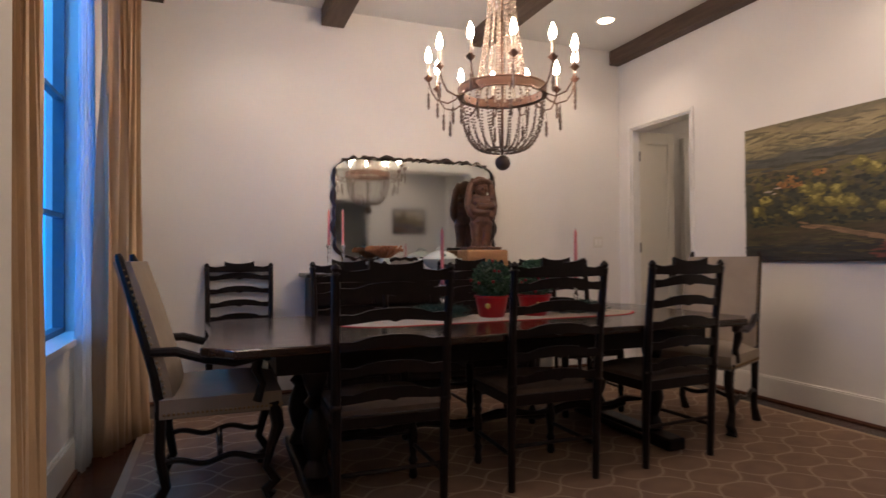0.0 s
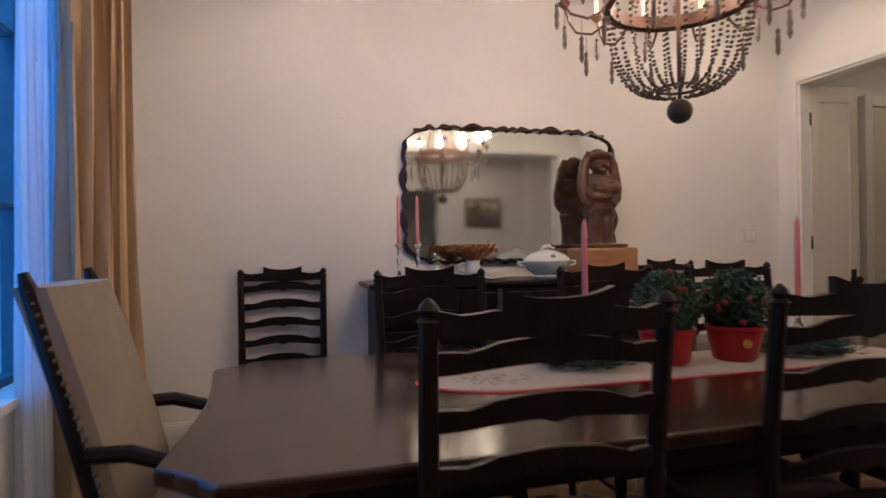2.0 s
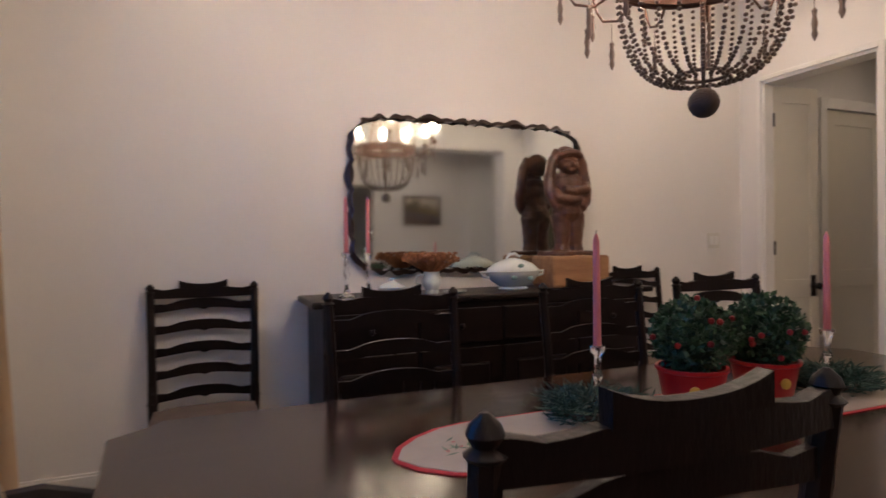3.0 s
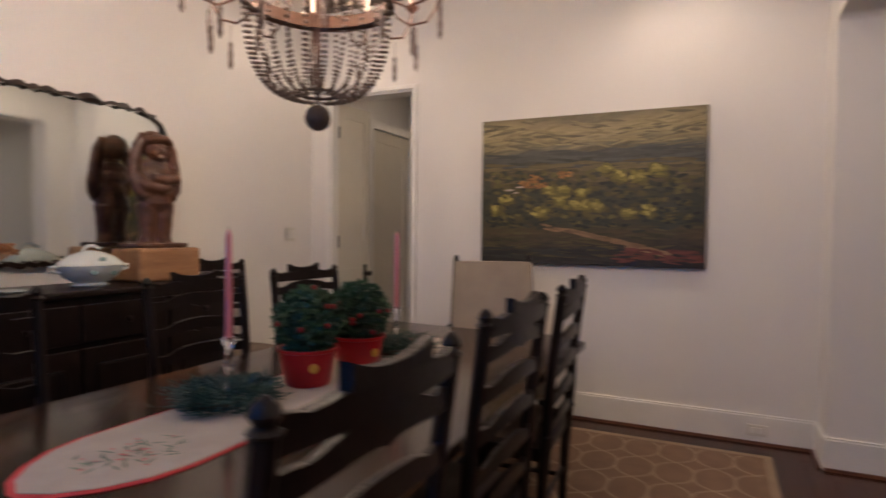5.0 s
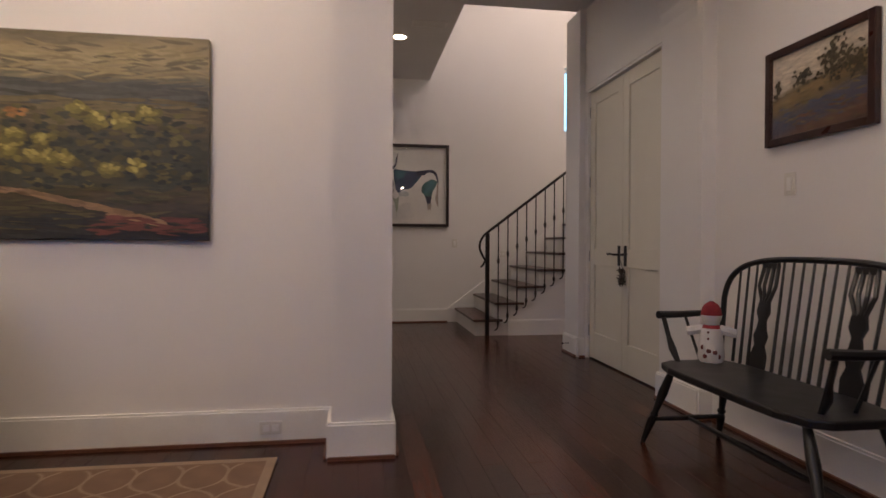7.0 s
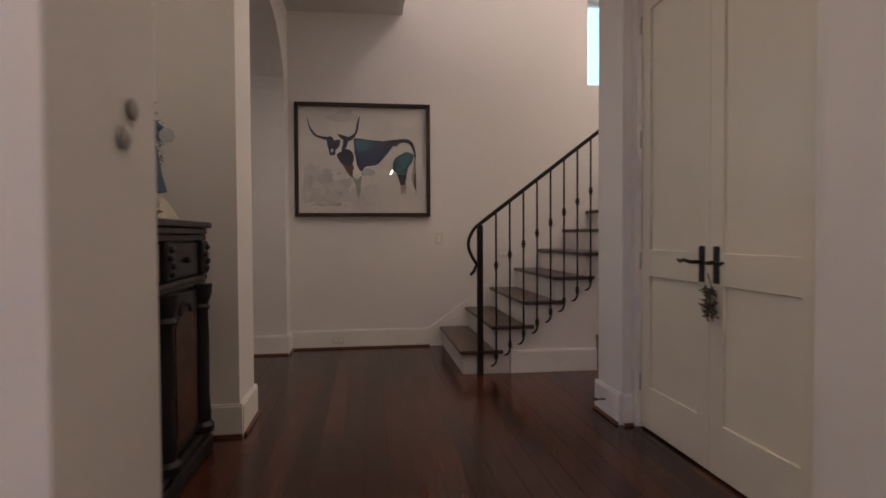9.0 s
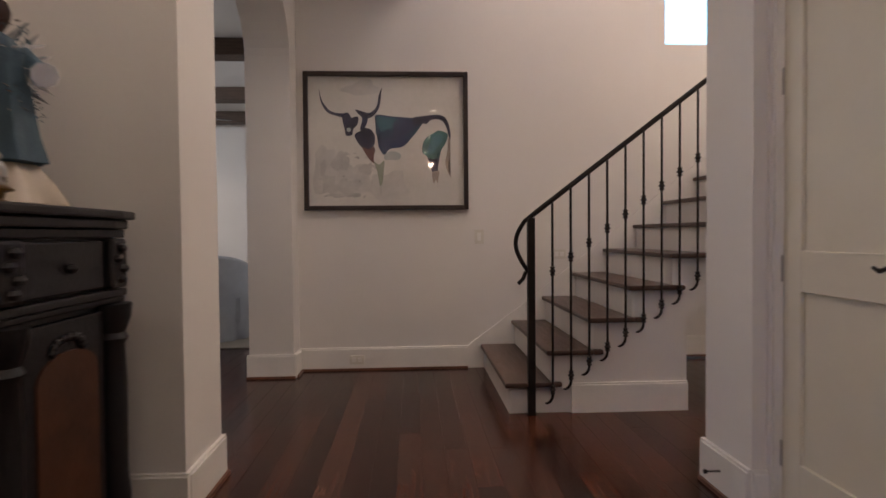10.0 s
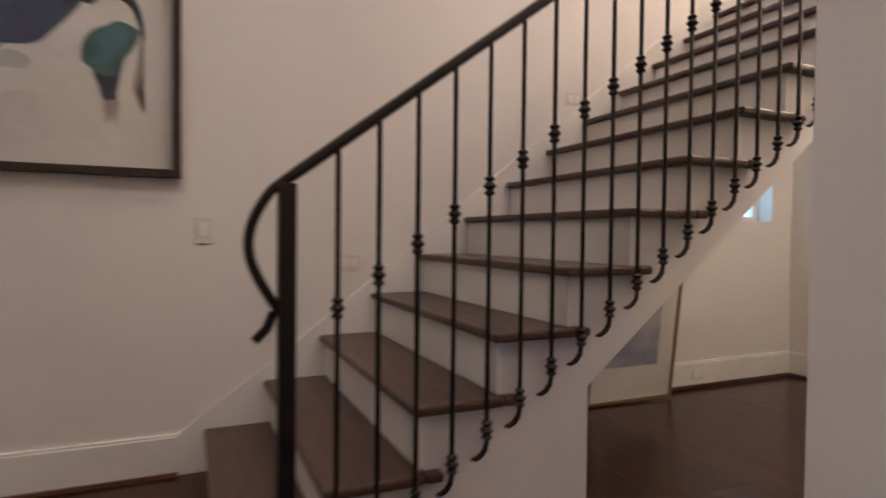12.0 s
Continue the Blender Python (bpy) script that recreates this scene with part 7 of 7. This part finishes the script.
box(bm, -0.012, 0, -0.015, 0.015, -0.10, 0.10, 0.003)
box(bm, -0.012, -0.0005, -0.06, 0.06, 0.03, 0.055, 0.003)
o = part("wall_cross", bm, BEAM)
o.matrix_world = pose(LX - 0.001, 6.10, 1.75)
tagged(o, "small dark wooden cross on the living room wall", "cross")


# garden trees beyond the doors
def tree(x, y, h, seed):
    random.seed(seed)
    t = thing("garden_tree", pose(x, y, -0.3), "bare-limbed garden tree with sparse green leaves at dusk", "tree", "garden trees")
    bm = B()
    tips = []

    def limb(p, way, length, r, depth):
        pts, q, d = [p], Vector(p), Vector(way).normalized()
        for k in range(4):
            d = (d + Vector((R(-1, 1), R(-1, 1), R(-0.2, 0.5))) * 0.22).normalized()
            q = q + d * length / 4
            pts.append(q.copy())
        tube(bm, pts, [r * (1 - 0.14 * k) for k in range(5)], 6)
        tips.extend(pts[2:])
        if depth:
            for k in range(3):
                limb(pts[random.choice((2, 3, 4))], d + Vector((R(-1, 1), R(-1, 1), R(-0.1, 0.8))) * 0.9, length * 0.68, r * 0.55, depth - 1)

    limb(Vector((0, 0, 0)), (0, 0, 1), h * 0.4, h * 0.028, 3)
    part("trunk", bm, BEAM, t, "brown trunk and limbs", True)
    bm = B()
    for p in tips:
        for k in range(14):
            leaf_card(bm, p + Vector((random.gauss(0, 0.25), random.gauss(0, 0.25), random.gauss(0, 0.22))), (R(-1, 1), R(-1, 1), R(-1, 1)), R(0.08, 0.16), 0.04)
    part("crown", bm, LEAF, t, "sparse green leaves")


for x, y, h, s in ((20.5, 5.0, 5.5, 1), (22, 7.5, 6.5, 2), (21.5, 3.2, 6.0, 3), (23, 9.5, 6.0, 4)):
    tree(x, y, h, s)
gf = thing("garden_fence", pose(0, 0, 0), "weathered board fence along the garden", "fence")
FENCE = mat("fence_wood", (0.20, 0.16, 0.13), 0.8, (0.13, 0.10, 0.085), 6, 0.4, 60, piece=0.15)
board = None
for k in range(70):
    if board is None:
        bm = B()
        box(bm, 0, 0.02, 0, 0.14, 0, 1.5)
        board = part("board", bm, FENCE, gf)
        board.location = (24.5, 1, -0.3)
    else:
        o = board.copy()
        scene.collection.objects.link(o)
        o.location = (24.5, 1 + 0.15 * k, -0.3)

# ---- hall, behind the first steps ----
pen = thing("hall_lantern", pose(1.9, 0.2, 0), "hanging glass hall lantern, switched on", "pendant light")
bm = B()
lathe(bm, [(0.05, H - 0.002), (0.05, H - 0.02), (0.012, H - 0.04)], 16)
tube(bm, [(0, 0, H - 0.03), (0, 0, 2.62)], 0.006, 6)
lathe(bm, [(0.02, 2.63), (0.09, 2.60), (0.10, 2.585), (0.02, 2.585)], 16)
part("stem", bm, IRON, pen, "", True)
bm = B()
ball(bm, (0, 0, 2.50), 0.035, 12, (1, 1, 1.3))
part("bulb", bm, BULB, pen, "", True)
bm = B()
lathe(bm, [(0.09, 2.585), (0.11, 2.50), (0.09, 2.40), (0.088, 2.40), (0.107, 2.50), (0.087, 2.584)], 20, caps=False)
part("shade", bm, GLASS, pen, "clear glass shade", True)

# lit tree in the room past the hall
xt = thing("christmas_tree", pose(3.3, -3.2, 0), "small dark christmas tree with tiny white lights", "christmas tree")
bm = B()
random.seed(21)
for k in range(2200):
    f = random.random() ** 0.7
    a, r = random.random() * 6.283, 0.52 * f * random.uniform(0.6, 1)
    leaf_card(bm, Vector((r * math.cos(a), r * math.sin(a), 1.68 - 1.45 * f)), (math.cos(a), math.sin(a), R(-0.5, 0.4)), R(0.06, 0.12), 0.012)
part("branches", bm, PINE, xt)
bm = B()
tube(bm, [(0, 0, 0), (0, 0, 1.62)], [0.04, 0.01], 8)
lathe(bm, [(0.18, 0), (0.18, 0.02), (0.05, 0.05)], 14)
part("trunk", bm, BEAM, xt)
bm = B()
for k in range(90):
    f = random.random() ** 0.7
    a, r = random.random() * 6.283, 0.53 * f
    ball(bm, (r * math.cos(a), r * math.sin(a), 1.66 - 1.42 * f), 0.008, 5)
tagged(part("fairy_lights", bm, glow("fairy_light", (1.0, 0.92, 0.8), 25.0), xt), kind="stuff")
# unseen ceiling light added so the den behind the hall isn't dark
can_light(1.8, -2.6, H - 0.001, 25)

# ---- floor boards ----
random.seed(31)
PWID = 0.118
LENGTHS = (0.95, 1.3, 1.65, 2.0, 2.35)
plank_mesh = {}


def plank(x, y, L, joined=None):
    w = PWID - 0.0009
    if joined is not None:
        vs, fs = joined
        n0 = len(vs)
        vs += [(x + a, y + b, c) for a, b, c in ((0, 0, -0.012), (L, 0, -0.012), (L, w, -0.012), (0, w, -0.012), (0, 0, -0.0006), (L, 0, -0.0006), (L, w, -0.0006), (0, w, -0.0006),
                                                (0.0007, 0.0007, 0), (L - 0.0007, 0.0007, 0), (L - 0.0015, w - 0.0015, 0), (0.0015, w - 0.0015, 0))]
        for b in (0, 4):
            for k in range(4):
                fs.append((n0 + b + k, n0 + b + (k + 1) % 4, n0 + b + 4 + (k + 1) % 4, n0 + b + 4 + k))
        fs.append((n0 + 8, n0 + 9, n0 + 10, n0 + 11))
        return
    key = round(L, 2)
    if key not in plank_mesh:
        vs, fs = [], []
        plank(0, 0, L, (vs, fs))
        me = bpy.data.meshes.new("plank")
        me.from_pydata(vs, [], fs)
        me.materials.append(FLOOR)
        plank_mesh[key] = me
    o = new("plank", plank_mesh[key])
    o.parent = floor
    o.location = (x, y, random.uniform(-0.0004, 0.0))


def lay(x0, x1, y0, y1, joined=None):
    rows = int(math.ceil((y1 - y0) / PWID))
    for r in range(rows):
        y = y0 + r * PWID
        x = x0 - random.choice((0.0, 0.35, 0.7))
        x = max(x, x0)
        first = random.choice((0.5, 0.95, 1.3))
        while x < x1 - 0.02:
            L = first or random.choice(LENGTHS)
            first = None
            if x + L > x1 - 0.3:
                L = round(x1 - x, 2)
            plank(x, y, L - 0.0008, joined)
            x += L


lay(0.9, 9.0, -0.86, 1.96)
lay(6.6, 9.0, -3.2, -0.87)
rest = ([], [])
lay(-3.7, 0.9, -0.86, 1.96, rest)
lay(-0.5, 6.2, 1.97, 5.35, rest)
lay(-3.7, 5.0, -5.1, -0.87, rest)
lay(6.6, 9.0, -4.5, -3.21, rest)
lay(6.4, 15.3, 1.97, 9.6, rest)
lay(9.0, 15.3, 1.5, 1.96, rest)
me = bpy.data.meshes.new("floor_boards_rest")
me.from_pydata(rest[0], [], rest[1])
me.materials.append(FLOOR2)
o = new("floor_boards_rest", me)
o.parent = floor
o["kind"] = "stuff"

# ceiling vent in the hall
vt = thing("ceiling_vent", pose(6.95, 0.66, H - 0.001), "white slatted air vent in the hall ceiling", "vent")
bm = B()
for x0, x1, y0, y1 in ((-0.08, 0.08, -0.18, -0.16), (-0.08, 0.08, 0.16, 0.18), (-0.08, -0.06, -0.16, 0.16), (0.06, 0.08, -0.16, 0.16)):
    box(bm, x0, x1, y0, y1, -0.008, 0)
part("frame", bm, TRIM, vt)
for k in range(5):
    bm = B()
    box(bm, -0.052 + k * 0.024, -0.040 + k * 0.024, -0.16, 0.16, -0.007, -0.002)
    part("slat", bm, TRIM, vt)
